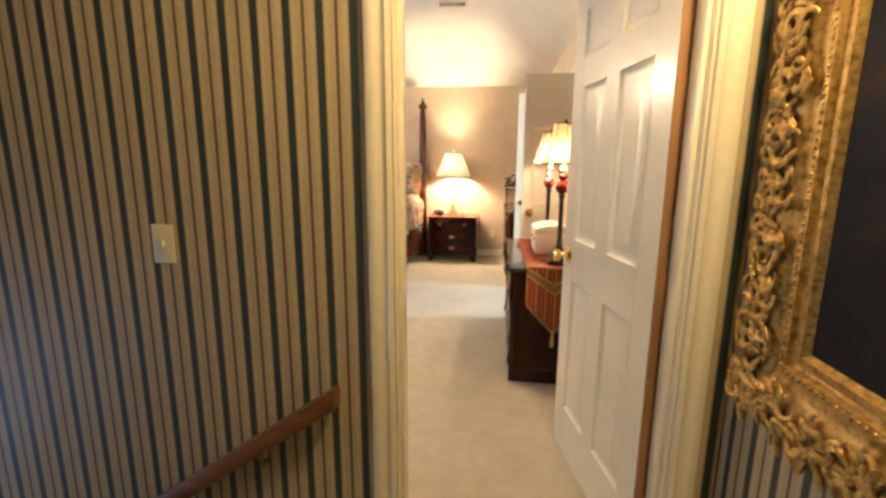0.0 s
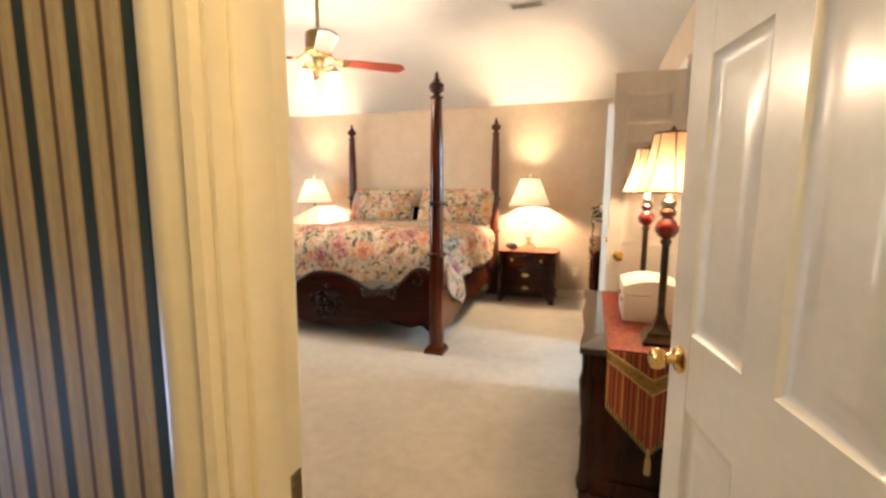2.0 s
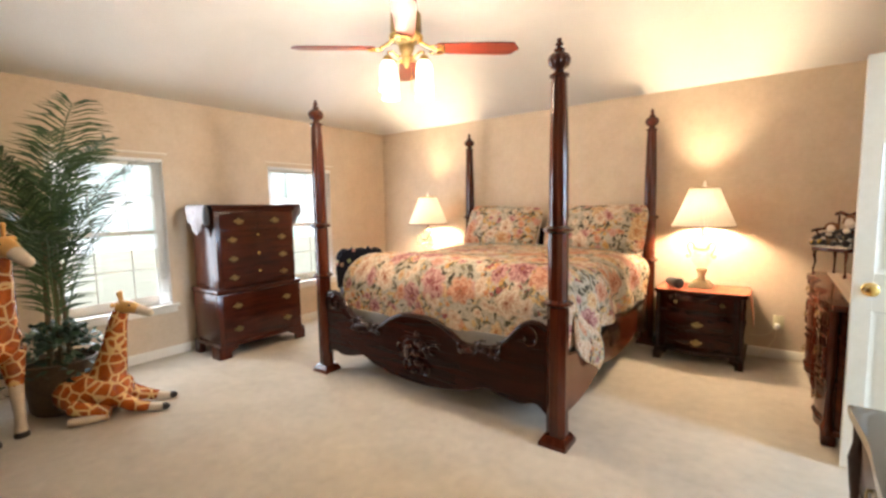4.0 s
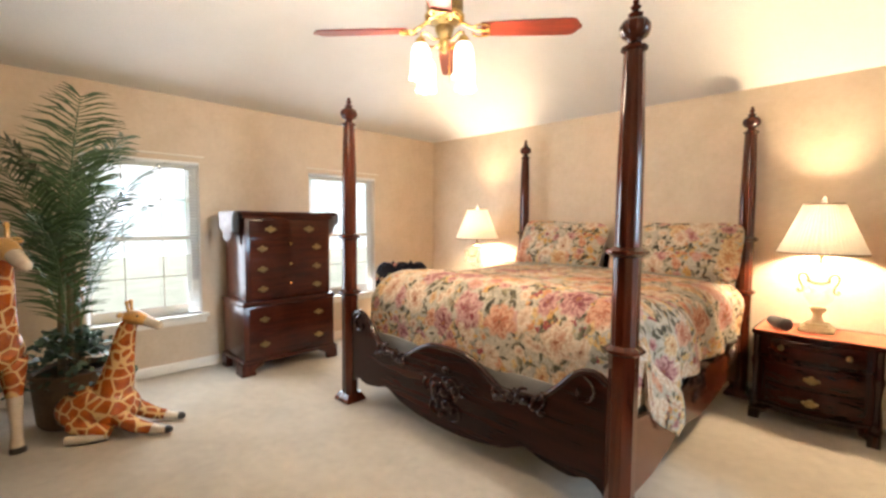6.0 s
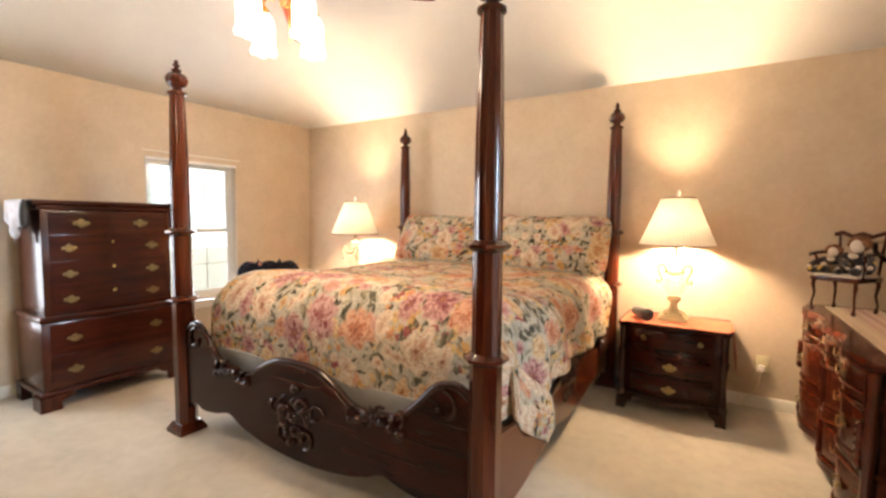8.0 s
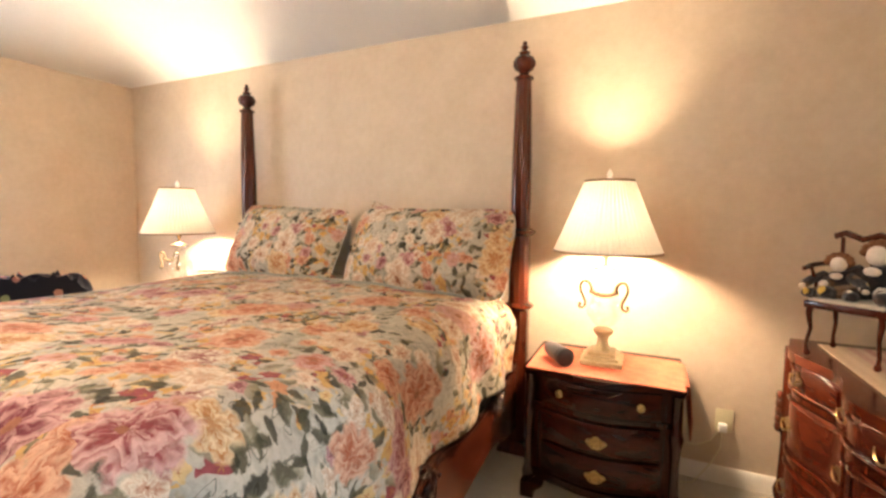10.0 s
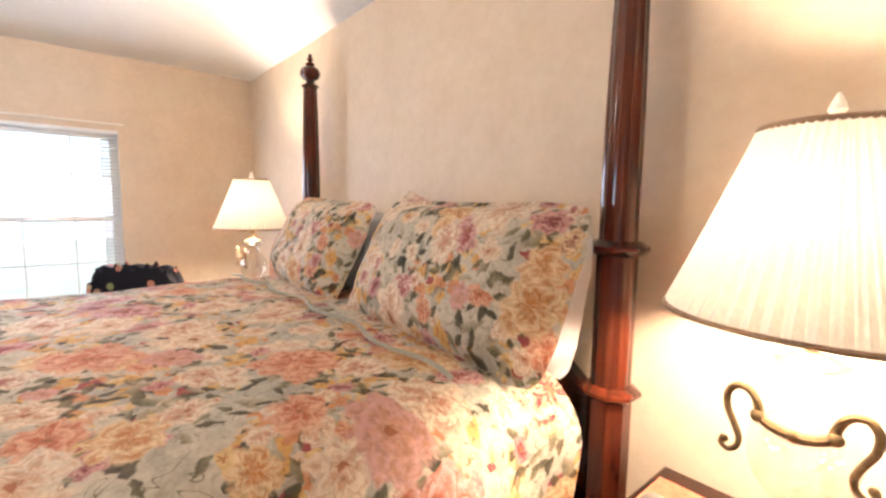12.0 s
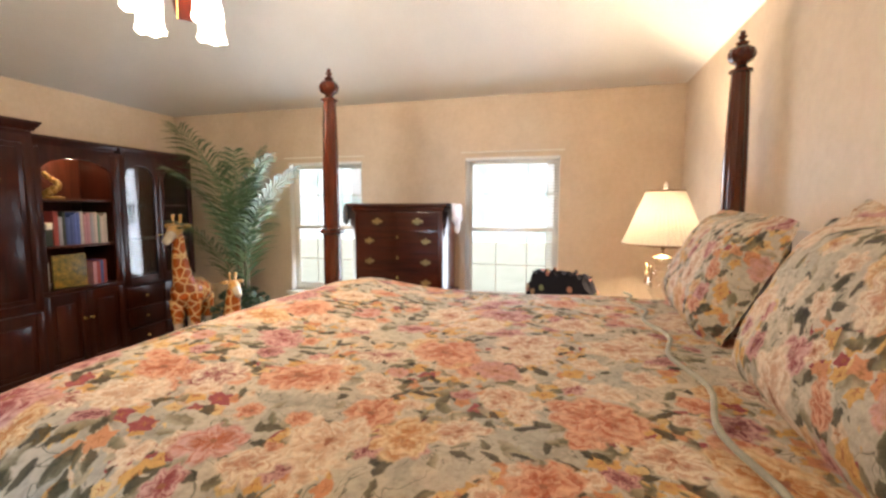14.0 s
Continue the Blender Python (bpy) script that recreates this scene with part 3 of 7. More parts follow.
def window(name, y0, y1, label):
    z0, z1 = WZ
    t = thing(name, (0, 0, 0), label, "window", "bedroom windows", "structure")
    x = WX
    zm = 1.185
    part("window_sill", boxes((x - 0.06, x + 0.045, y0 - 0.05, y1 + 0.05, z0 - 0.028, z0, 0.006), (x, x + 0.014, y0 - 0.035, y1 + 0.035, z0 - 0.085, z0 - 0.028, 0.004)), M_WHITE, t)
    part("window_frame", boxes((x - 0.12, x - 0.075, y0, y0 + 0.03, z0, z1), (x - 0.12, x - 0.075, y1 - 0.03, y1, z0, z1), (x - 0.12, x - 0.075, y0, y1, z1 - 0.03, z1), (x - 0.12, x - 0.075, y0, y1, z0, z0 + 0.035), bevel=0.003), M_WHITE, t)
    lower = part("lower_sash", boxes((x - 0.085, x - 0.06, y0 + 0.03, y1 - 0.03, zm - 0.02, zm + 0.02, 0.003), (x - 0.085, x - 0.06, y0 + 0.03, y0 + 0.06, z0 + 0.035, zm), (x - 0.085, x - 0.06, y1 - 0.06, y1 - 0.03, z0 + 0.035, zm), (x - 0.085, x - 0.06, y0 + 0.06, y1 - 0.06, z0 + 0.035, z0 + 0.085)), M_WHITE, t)
    upper = part("upper_sash", boxes((x - 0.115, x - 0.09, y0 + 0.03, y0 + 0.055, zm, z1 - 0.03), (x - 0.115, x - 0.09, y1 - 0.055, y1 - 0.03, zm, z1 - 0.03), (x - 0.115, x - 0.09, y0 + 0.03, y1 - 0.03, z1 - 0.06, z1 - 0.03)), M_WHITE, t)
    # thin glazing bars between the panes
    for k in (1, 2):
        yk = y0 + (y1 - y0) * k / 3
        part("glazing_bar", boxes((x - 0.106, x - 0.099, yk - 0.0045, yk + 0.0045, zm, z1 - 0.06)), M_WHITE, upper)
        part("glazing_bar", boxes((x - 0.076, x - 0.069, yk - 0.0045, yk + 0.0045, z0 + 0.085, zm - 0.02)), M_WHITE, lower)
    part("glazing_bar", boxes((x - 0.1055, x - 0.0995, y0 + 0.05, y1 - 0.05, 1.518, 1.527)), M_WHITE, upper)
    part("glazing_bar", boxes((x - 0.0755, x - 0.0695, y0 + 0.05, y1 - 0.05, 0.843, 0.852)), M_WHITE, lower)
    for sash, xx, a, b in ((upper, x - 0.1035, zm, z1 - 0.06), (lower, x - 0.0735, z0 + 0.085, zm)):
        g = part("pane", boxes((xx, xx + 0.003, y0 + 0.055, y1 - 0.055, a, b)), M_GLASS, sash)
        g.visible_shadow = False
    # side strips of a narrow-slatted blind, and its head rail
    for ya, yb in ((y0 + 0.004, y0 + 0.040), (y1 - 0.115, y1 - 0.004)):
        bl = part("blind_edge", boxes((x - 0.004, x + 0.001, ya, ya + 0.006, z0 + 0.002, z1 - 0.03), (x - 0.004, x + 0.001, yb - 0.006, yb, z0 + 0.002, z1 - 0.03)), M_BLIND, t)
        slat = None
        for i in range(48):
            z = z0 + 0.02 + i * (z1 - z0 - 0.07) / 47
            if slat is None:
                bm = bmesh.new()
                box(bm, -0.012, 0.012, ya + 0.006, yb - 0.006, -0.0012, 0.0012)
                slat = part("slat", bm, M_BLIND, bl, m=pose(x - 0.016, 0, z, 0, 38, 0))
            else:
                twin(slat, pose(x - 0.016, 0, z, 0, 38, 0))
    part("blind_headrail", boxes((x - 0.045, x + 0.012, y0 + 0.002, y1 - 0.002, z1 - 0.032, z1 - 0.002, 0.004)), M_BLIND, t)
    part("curtain_rod", tube([(x + 0.03, y0 - 0.035, z1 + 0.045), (x + 0.03, y1 + 0.035, z1 + 0.045)], 0.006), M_WHITE, t)
    return t


window("window_1", *W1, "bright double-hung window with white blinds drawn aside beside the palm")
window("window_2", *W2, "bright double-hung window with white blinds behind the chest")
# outdoors: pale lawn, glare put into its colour, and a self-lit hazy distance
M_LAWN = mottled("sunlit_lawn", (0.44, 0.47, 0.36), (0.58, 0.60, 0.50), 0.6, 0.9, 30, 0.3)
setting("ground", boxes((-900, 900, -900, 900, -3.3, -3.0)), M_LAWN, "pale lawn outside the windows, sun glare put into its colour", "lawn")
m, nt, b = material("self_lit_distance")
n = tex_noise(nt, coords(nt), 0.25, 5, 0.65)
# haze and outdoor brightness are put into an emissive colour on the backdrop
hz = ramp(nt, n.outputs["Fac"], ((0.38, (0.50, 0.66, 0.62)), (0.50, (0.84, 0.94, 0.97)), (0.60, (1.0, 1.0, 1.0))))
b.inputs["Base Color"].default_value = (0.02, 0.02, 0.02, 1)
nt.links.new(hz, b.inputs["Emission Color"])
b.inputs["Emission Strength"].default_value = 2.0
setting("backdrop", boxes((-60.3, -60, -90, 90, -3.0, 60)), m, "backdrop of trees and sky outside, haze and daylight put into its glow", "backdrop")

# ---- the hall ----
t = thing("light_switch", (-0.684, 0.575, 1.085), "almond plastic light switch plate on the striped wall", "light switch")
part("plate", boxes((-0.034, 0.034, -0.006, 0, -0.057, 0.057, 0.003)), M_PLASTIC, t)
part("toggle", boxes((-0.006, 0.006, -0.016, -0.004, -0.008, 0.012, 0.002)), M_PLASTIC, t)
for z in (-0.038, 0.038):
    part("screw", lathe([(0.0035, 0), (0.003, 0.0015)], 10), M_PLASTIC, t, m=pose(0, -0.006, z, 90))
t = thing("handrail", (-0.158, 0.575, 0.668), "varnished oak handrail sloping down the stairs on the wall", "handrail")
slope = -0.70
prof = [(-0.022, -0.03), (0.022, -0.03), (0.028, -0.012), (0.028, 0.012), (0.018, 0.03), (-0.018, 0.03), (-0.028, 0.012), (-0.028, -0.012)]
bm = bmesh.new()
ends = []
for x in (0.0, -3.2):
    ends.append([bm.verts.new((x, -0.055 + a, slope * -x * 1.0 + b)) for a, b in prof])
for i in range(8):
    bm.faces.new((ends[0][i], ends[0][(i + 1) % 8], ends[1][(i + 1) % 8], ends[1][i]))
bm.faces.new(ends[0])
bm.faces.new(ends[1][::-1])
part("rail", bm, M_RAIL, t)
for x in (-0.25, -1.4, -2.6):
    part("bracket", tube([(x, 0, slope * -x - 0.085), (x, -0.03, slope * -x - 0.08), (x, -0.055, slope * -x - 0.03)], 0.007), M_DARKBRASS, t)


def gilt():
    m, nt, b = material("antique_gilt")
    v = coords(nt)
    n = tex_noise(nt, v, 70, 4)
    nt.links.new(ramp(nt, n.outputs["Fac"], ((0.32, (0.20, 0.115, 0.028)), (0.5, (0.40, 0.24, 0.065)), (0.70, (0.52, 0.34, 0.105)))), b.inputs["Base Color"])
    b.inputs["Metallic"].default_value = 0.75
    b.inputs["Roughness"].default_value = 0.42
    bump(nt, b, tex_noise(nt, v, 160, 3).outputs["Fac"], 0.35, 0.003)
    return m


M_GILT = gilt()
# painting on the hall's side wall: far edge at y 0.505, lower edge at z 0.765
t = thing("framed_painting", (0.895, 0.488, 0.762), "dark oil painting in a heavy carved gilt frame", "painting")
PW, PH, FW = 1.25, 1.55, 0.200
# frame profile: distance inwards from the outer edge, height off the wall
prof = [(0.0, 0.004), (0.0, 0.042), (0.010, 0.056), (0.050, 0.064), (0.095, 0.060), (0.112, 0.044), (0.134, 0.040), (0.138, 0.047), (0.157, 0.045), (0.161, 0.028), (0.169, 0.024), (0.174, 0.034), (0.188, 0.035), (FW, 0.014), (FW, 0.004)]
corners = [(0, 0, 1, 1), (-PW, 0, -1, 1), (-PW, PH, -1, -1), (0, PH, 1, -1)]
for k in range(4):
    bm = bmesh.new()
    a, c2 = corners[k], corners[(k + 1) % 4]
    rows = []
    for y, z, sy, sz in (a, c2):
        rows.append([bm.verts.new((-h * 0.6, y - sy * d, z + sz * d)) for d, h in prof])
    for i in range(len(prof) - 1):
        bm.faces.new((rows[0][i], rows[0][i + 1], rows[1][i + 1], rows[1][i]))
    rail = part("frame_rail", bm, M_GILT, t)
    # carved leaf scrolls along the outer band
    y0c, z0c, y1c, z1c = a[0] - a[2] * 0.058, a[1] + a[3] * 0.058, c2[0] - c2[2] * 0.058, c2[1] + c2[3] * 0.058
    ln = math.hypot(y1c - y0c, z1c - z0c)
    du, dw = ((y1c - y0c) / ln, (z1c - z0c) / ln), None
    dw = (-du[1], du[0])
    n = int(ln / 0.105)
    for i in range(n + 1):
        sb = bmesh.new()
        flip = 1 if i % 2 else -1
        cy, cz = y0c + du[0] * ln * i / n, z0c + du[1] * ln * i / n
        rnd = random.Random(100 * k + i)
        for arm in range(6):
            turns = 1.15 if arm == 0 else 0.6
            r0 = (0.036, 0.034, 0.032, 0.028, 0.030, 0.026)[arm]
            pts, rad = [], []
            ph = rnd.uniform(-0.4, 0.4) + arm * 2.1
            off = ((0, 0), (0.034, 0.024 * flip), (-0.034, -0.026 * flip), (0.026, -0.026 * flip), (-0.026, 0.028 * flip), (0.004, -0.038))[arm]
            for s in range(13):
                f = s / 12
                ang = ph + flip * turns * 2 * math.pi * f
                r = r0 * (1 - 0.78 * f)
                u, w = off[0] + r * math.cos(ang), off[1] + r * math.sin(ang)
                pts.append((-0.043 - 0.010 * math.sin(math.pi * f), cy + du[0] * u + dw[0] * w, cz + du[1] * u + dw[1] * w))
                rad.append(0.0026 + 0.0062 * math.sin(math.pi * (0.05 + 0.75 * f)))
            tube(pts, rad, 6, sb)
        for q in range(26):
            ang = rnd.uniform(0, 6.28)
            r = rnd.uniform(0.01, 0.062)
            u, w = r * math.cos(ang), r * math.sin(ang)
            blob(sb, (-0.044, cy + du[0] * u + dw[0] * w, cz + du[1] * u + dw[1] * w), rnd.uniform(0.010, 0.017), (0.75, 1.5, 0.6), 6, Matrix.Rotation(ang, 4, "X"))
        for q in sb.verts:
            q.co.x = -0.037 + (q.co.x + 0.037) * 0.62
        part("carved_scroll", sb, M_GILT, rail)
    # small beads along the inner moulding
    bb = bmesh.new()
    yb0, zb0, yb1, zb1 = a[0] - a[2] * 0.148, a[1] + a[3] * 0.148, c2[0] - c2[2] * 0.148, c2[1] + c2[3] * 0.148
    lb = math.hypot(yb1 - yb0, zb1 - zb0)
    for i in range(int(lb / 0.016)):
        f = (i + 0.5) / int(lb / 0.016)
        blob(bb, (-0.028, yb0 + (yb1 - yb0) * f, zb0 + (zb1 - zb0) * f), 0.0045, (0.8, 1, 1), 6)
    part("beading", bb, M_GILT, rail)


def dark_oil():
    m, nt, b = material("dark_oil_paint")
    v = coords(nt)
    n = tex_noise(nt, v, 3.0, 5, 0.6, 0.8)
    nt.links.new(ramp(nt, n.outputs["Fac"], ((0.35, (0.006, 0.007, 0.010)), (0.55, (0.014, 0.014, 0.018)), (0.72, (0.06, 0.03, 0.015)))), b.inputs["Base Color"])
    b.inputs["Roughness"].default_value = 0.55
    b.inputs["Specular IOR Level"].default_value = 0.06
    bump(nt, b, tex_noise(nt, v, 120, 3).outputs["Fac"], 0.2, 0.002)
    return m


part("canvas", boxes((-0.010, -0.004, -PW + FW, -FW, FW, PH - FW)), dark_oil(), t)
bm = bmesh.new()
blob(bm, (-0.011, -0.36, 0.60), 0.022, (0.12, 0.7, 1.2), 8)
blob(bm, (-0.011, -0.365, 0.635), 0.011, (0.15, 1, 1), 8)
part("pale_figure_dab", bm, M_WHITEPLASTIC, t)
# canopy of the added hall lamp, out of view overhead
t = thing("added_hall_lamp", (0.74, 0.0, HW), "brass canopy of an added, unseen hall ceiling lamp", "ceiling lamp")
part("canopy", lathe([(0.08, 0.0), (0.08, -0.02), (0.05, -0.035)], 20), M_BRASS, t)

# ---- the bed ----
XL, XR, YF, YB = -2.85, -0.797, 3.555, 5.812
bed = thing("four_poster_bed", (0, 0, 0), "dark carved mahogany four-poster bed with tall turned posts", "bed")


def octagon(half, z, twist=math.pi / 8, n=8):
    r = half / math.cos(math.pi / n)
    return [(r * math.cos(twist + 2 * math.pi * i / n), r * math.sin(twist + 2 * math.pi * i / n), z) for i in range(n)]


def faceted(bm, profile, n=8):
    rings = [[bm.verts.new(p) for p in octagon(h, z, math.pi / n, n)] for h, z in profile]
    for p, q in zip(rings, rings[1:]):
        for i in range(n):
            bm.faces.new((p[i], p[(i + 1) % n], q[(i + 1) % n], q[i]))
    bm.faces.new(rings[0][::-1])
    bm.faces.new(rings[-1])
    return bm


def bedpost():
    bm = bmesh.new()
    # square plinth foot
    faceted(bm, [(0.082, 0.0), (0.082, 0.022), (0.074, 0.034), (0.066, 0.05), (0.058, 0.062)], 4)
    faceted(bm, [(0.057, 0.055), (0.056, 0.80)])
    # reeded tapering shaft between the collars
    lathe([(0.056, 0.80), (0.056, 1.23)], 48, bm, rib=12, ribdepth=0.07)
    lathe([(0.053, 1.23), (0.052, 1.60), (0.045, 1.90), (0.040, 2.045)], 48, bm, rib=12, ribdepth=0.08)
    return bm


def collar(z):
    return faceted(bmesh.new(), [(0.056, z - 0.022), (0.066, z - 0.016), (0.078, z - 0.004), (0.078, z + 0.006), (0.066, z + 0.014), (0.056, z + 0.022)])


def finial():
    bm = lathe([(0.040, 2.04), (0.052, 2.046), (0.052, 2.056), (0.034, 2.064), (0.024, 2.078), (0.030, 2.088)], 24)
    lathe([(0.030, 2.086), (0.050, 2.098), (0.060, 2.118), (0.061, 2.136), (0.050, 2.158), (0.022, 2.174)], 40, bm, rib=14, ribdepth=0.10)
    lathe([(0.018, 2.174), (0.028, 2.180), (0.030, 2.187), (0.016, 2.194), (0.011, 2.202), (0.020, 2.210), (0.021, 2.216), (0.010, 2.224), (0.013, 2.233), (0.011, 2.241), (0.003, 2.246)], 16, bm)
    return bm


first = {}
for x in (XL, XR):
    for y in (YF, YB):
        if not first:
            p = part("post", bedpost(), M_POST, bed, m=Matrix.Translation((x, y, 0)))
            first["post"] = p
            first["c1"] = part("collar", collar(0.822), M_POST, p)
            first["c2"] = part("collar", collar(1.233), M_POST, p)
            first["f"] = part("finial", finial(), M_POST, p, "turned and gadrooned finial")
        else:
            p = twin(first["post"], Matrix.Translation((x, y, 0)))
            for k in ("c1", "c2", "f"):
                twin(first[k], Matrix(), p)


def smooth_line(points, n):
    """Points on a smooth curve through 2D control points."""
    out = []
    pts = [points[0], *points, points[-1]]
    for i in range(1, len(pts) - 2):
        p0, p1, p2, p3 = (Vector(p) for p in pts[i - 1:i + 3])
        for k in range(n):
            u = k / n
            out.append(0.5 * (2 * p1 + (p2 - p0) * u + (2 * p0 - 5 * p1 + 4 * p2 - p3) * u * u + (3 * p1 - p0 - 3 * p2 + p3) * u ** 3))
    out.append(Vector(points[-1]))
    return [(v.x, v.y) for v in out]


XM = (XL + XR) / 2
half_top = [(0, 0.605), (0.14, 0.595), (0.27, 0.54), (0.38, 0.475), (0.50, 0.475), (0.62, 0.49), (0.72, 0.565), (0.82, 0.665), (0.91, 0.685), (0.98, 0.64)]
half_low = [(0, 0.125), (0.20, 0.135), (0.42, 0.175), (0.55, 0.225), (0.66, 0.20), (0.80, 0.185), (0.90, 0.21), (0.98, 0.15)]
tp, lw = smooth_line(half_top, 7), smooth_line(half_low, 7)
top_line = [(XM - x, z) for x, z in tp[::-1]] + [(XM + x, z) for x, z in tp[1:]]
low_line = [(XM - x, z) for x, z in lw[::-1]] + [(XM + x, z) for x, z in lw[1:]]


def lerp_z(line, x):
    for (xa, za), (xb, zb) in zip(line, line[1:]):
        if xa <= x <= xb:
            return za + (zb - za) * (x - xa) / max(xb - xa, 1e-6)
    return line[0][1] if x < line[0][0] else line[-1][1]


def board(top, low, x0, x1, y0, y1, n=90):
    bm = bmesh.new()
    cols = []
    for i in range(n + 1):
        x = x0 + (x1 - x0) * i / n
        zt, zl = lerp_z(top, x), lerp_z(low, x)
        cols.append([bm.verts.new(p) for p in ((x, y0, zl), (x, y0, zt), (x, y1, zt), (x, y1, zl))])
    for a, b in zip(cols, cols[1:]):
        for k in range(4):
            bm.faces.new((a[k], a[(k + 1) % 4], b[(k + 1) % 4], b[k]))
    bm.faces.new(cols[0])
    bm.faces.new(cols[-1][::-1])
    return bm


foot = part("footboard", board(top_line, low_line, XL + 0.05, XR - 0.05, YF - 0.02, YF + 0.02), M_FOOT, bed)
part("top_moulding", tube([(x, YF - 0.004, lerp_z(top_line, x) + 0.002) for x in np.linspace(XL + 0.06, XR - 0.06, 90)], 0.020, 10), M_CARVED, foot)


def scroll(bm, cx, y, cz, r, start, turns, w=0.012, flip=1, axis="y"):
    pts, rad = [], []
    for s in range(18):
        f = s / 17
        a = start + flip * turns * 2 * math.pi * f
        q = r * (1 - 0.8 * f)
        u, v = cx + q * math.cos(a), cz + q * math.sin(a)
        pts.append((u, y, v) if axis == "y" else (y, u, v))
        rad.append(w * (0.55 + 0.6 * f))
    tube(pts, rad, 7, bm)


def carved_scroll(parent, *spec, axis="y"):
    bm = bmesh.new()
    scroll(bm, *spec, axis=axis)
    return part("carved_scroll", bm, M_CARVED, parent)


def carved_leaf(parent, at, r, squash, turn=None):
    return part("carved_leaf", blob(bmesh.new(), at, r, squash, 8, turn), M_CARVED, parent)


def carving(parent, cx, cz, y, size, seed):
    """A carved leaf-and-scroll ornament on a board."""
    rnd = random.Random(seed)
    for s in (-1, 1):
        carved_scroll(parent, cx + s * 0.05 * size, y, cz + 0.02 * size, 0.055 * size, math.pi / 2, 1.1, 0.011 * size, -s)
        carved_scroll(parent, cx + s * 0.06 * size, y, cz - 0.07 * size, 0.045 * size, -math.pi / 2, 0.9, 0.010 * size, s)
        carved_scroll(parent, cx + s * 0.12 * size, y, cz + 0.03 * size, 0.05 * size, 0.3, 0.8, 0.008 * size, s)
    for i in range(12):
        a = rnd.uniform(0, 6.28)
        r = rnd.uniform(0, 0.09) * size
        carved_leaf(parent, (cx + r * math.cos(a), y, cz + r * math.sin(a) * 1.3), rnd.uniform(0.012, 0.024) * size, (1, 0.9, 1.5), Matrix.Rotation(a, 4, "Y"))


carving(foot, XM, 0.345, YF - 0.026, 1.25, 3)
for s in (-1, 1):
    cx = XM + s * 0.50
    for dx, r, fl in ((-0.11, 0.045, 1), (-0.03, 0.05, -1), (0.05, 0.05, 1), (0.13, 0.05, -1)):
        carved_scroll(foot, cx + s * dx, YF - 0.028, 0.475 + 0.02 * math.sin(9 * dx), r, 1.2, 0.95, 0.014, fl)
    for i in range(7):
        carved_leaf(foot, (cx + s * (-0.12 + 0.045 * i), YF - 0.026, 0.455 - 0.02 * math.cos(i)), 0.022, (1.2, 0.8, 1))
    bm = bmesh.new()
    scroll(bm, XM + s * 0.86, YF - 0.026, 0.60, 0.07, math.pi / 2, 0.8, 0.013, -s)
    part("carved_volute", bm, M_CARVED, foot)
head_top = smooth_line([(XL + 0.05, 0.80), (XL + 0.35, 0.98), (XM, 1.12), (XR - 0.35, 0.98), (XR - 0.05, 0.80)], 12)
part("headboard", board(head_top, [(XL, 0.30), (XR, 0.30)], XL + 0.05, XR - 0.05, YB - 0.02, YB + 0.02, 40), M_WOOD_X, bed)
for x, s in ((XR, 1), (XL, -1)):
    # rail with a scalloped lower edge, running from post to post
    lowr = smooth_line([(YF, 0.15), (YF + 0.35, 0.15), (YF + 0.6, 0.20), (YF + 0.75, 0.235), (YF + 1.1, 0.20), (YF + 1.4, 0.20), (YF + 1.8, 0.235), (YF + 2.0, 0.17), (YB, 0.15)], 8)
    topr = smooth_line([(YF, 0.50), (YF + 0.5, 0.44), (YF + 0.85, 0.43), (YF + 1.15, 0.50), (YF + 1.5, 0.44), (YF + 1.9, 0.46), (YB, 0.52)], 8)
    bm = board(topr, lowr, YF + 0.05, YB - 0.05, -0.018, 0.018, 70)
    rail = part("side_rail", bm, M_WOOD_LIT, bed, m=pose(x, 0, 0, 0, 0, 90))
    rail.matrix_basis = Matrix(((0, -1, 0, x), (1, 0, 0, 0), (0, 0, 1, 0), (0, 0, 0, 1)))
    for cy, sz, sd in ((4.62, 1.0, 5), (5.42, 0.8, 8)):
        carving(rail, cy, 0.42, -s * 0.024, sz, sd)
    part("top_moulding", tube([(y, -s * 0.006, lerp_z(topr, y)) for y in np.linspace(YF + 0.06, YB - 0.06, 70)], 0.014, 8), M_CARVED, rail)
M_SKIRT = mottled("grey_box_spring_cloth", (0.15, 0.145, 0.135), (0.22, 0.215, 0.20), 6, 0.9, 120, 0.2)
mat = thing("mattress", (0, 0, 0), "grey box spring and mattress under the bedcover", "mattress")
part("box_spring", boxes((XL + 0.06, XR - 0.06, YF + 0.06, YB - 0.04, 0.30, 0.56, 0.03)), M_SKIRT, mat)
part("mattress_pad", boxes((XL + 0.09, XR - 0.09, YF + 0.11, YB - 0.05, 0.565, 0.82, 0.05)), M_SKIRT, mat)


def lay_out(bm, place):
    """Give each corner its place on the flat cloth, for the print."""
    uv = bm.loops.layers.uv.new("cloth")
    for f in bm.faces:
        for lp in f.loops:
            lp[uv].uv = place[lp.vert]


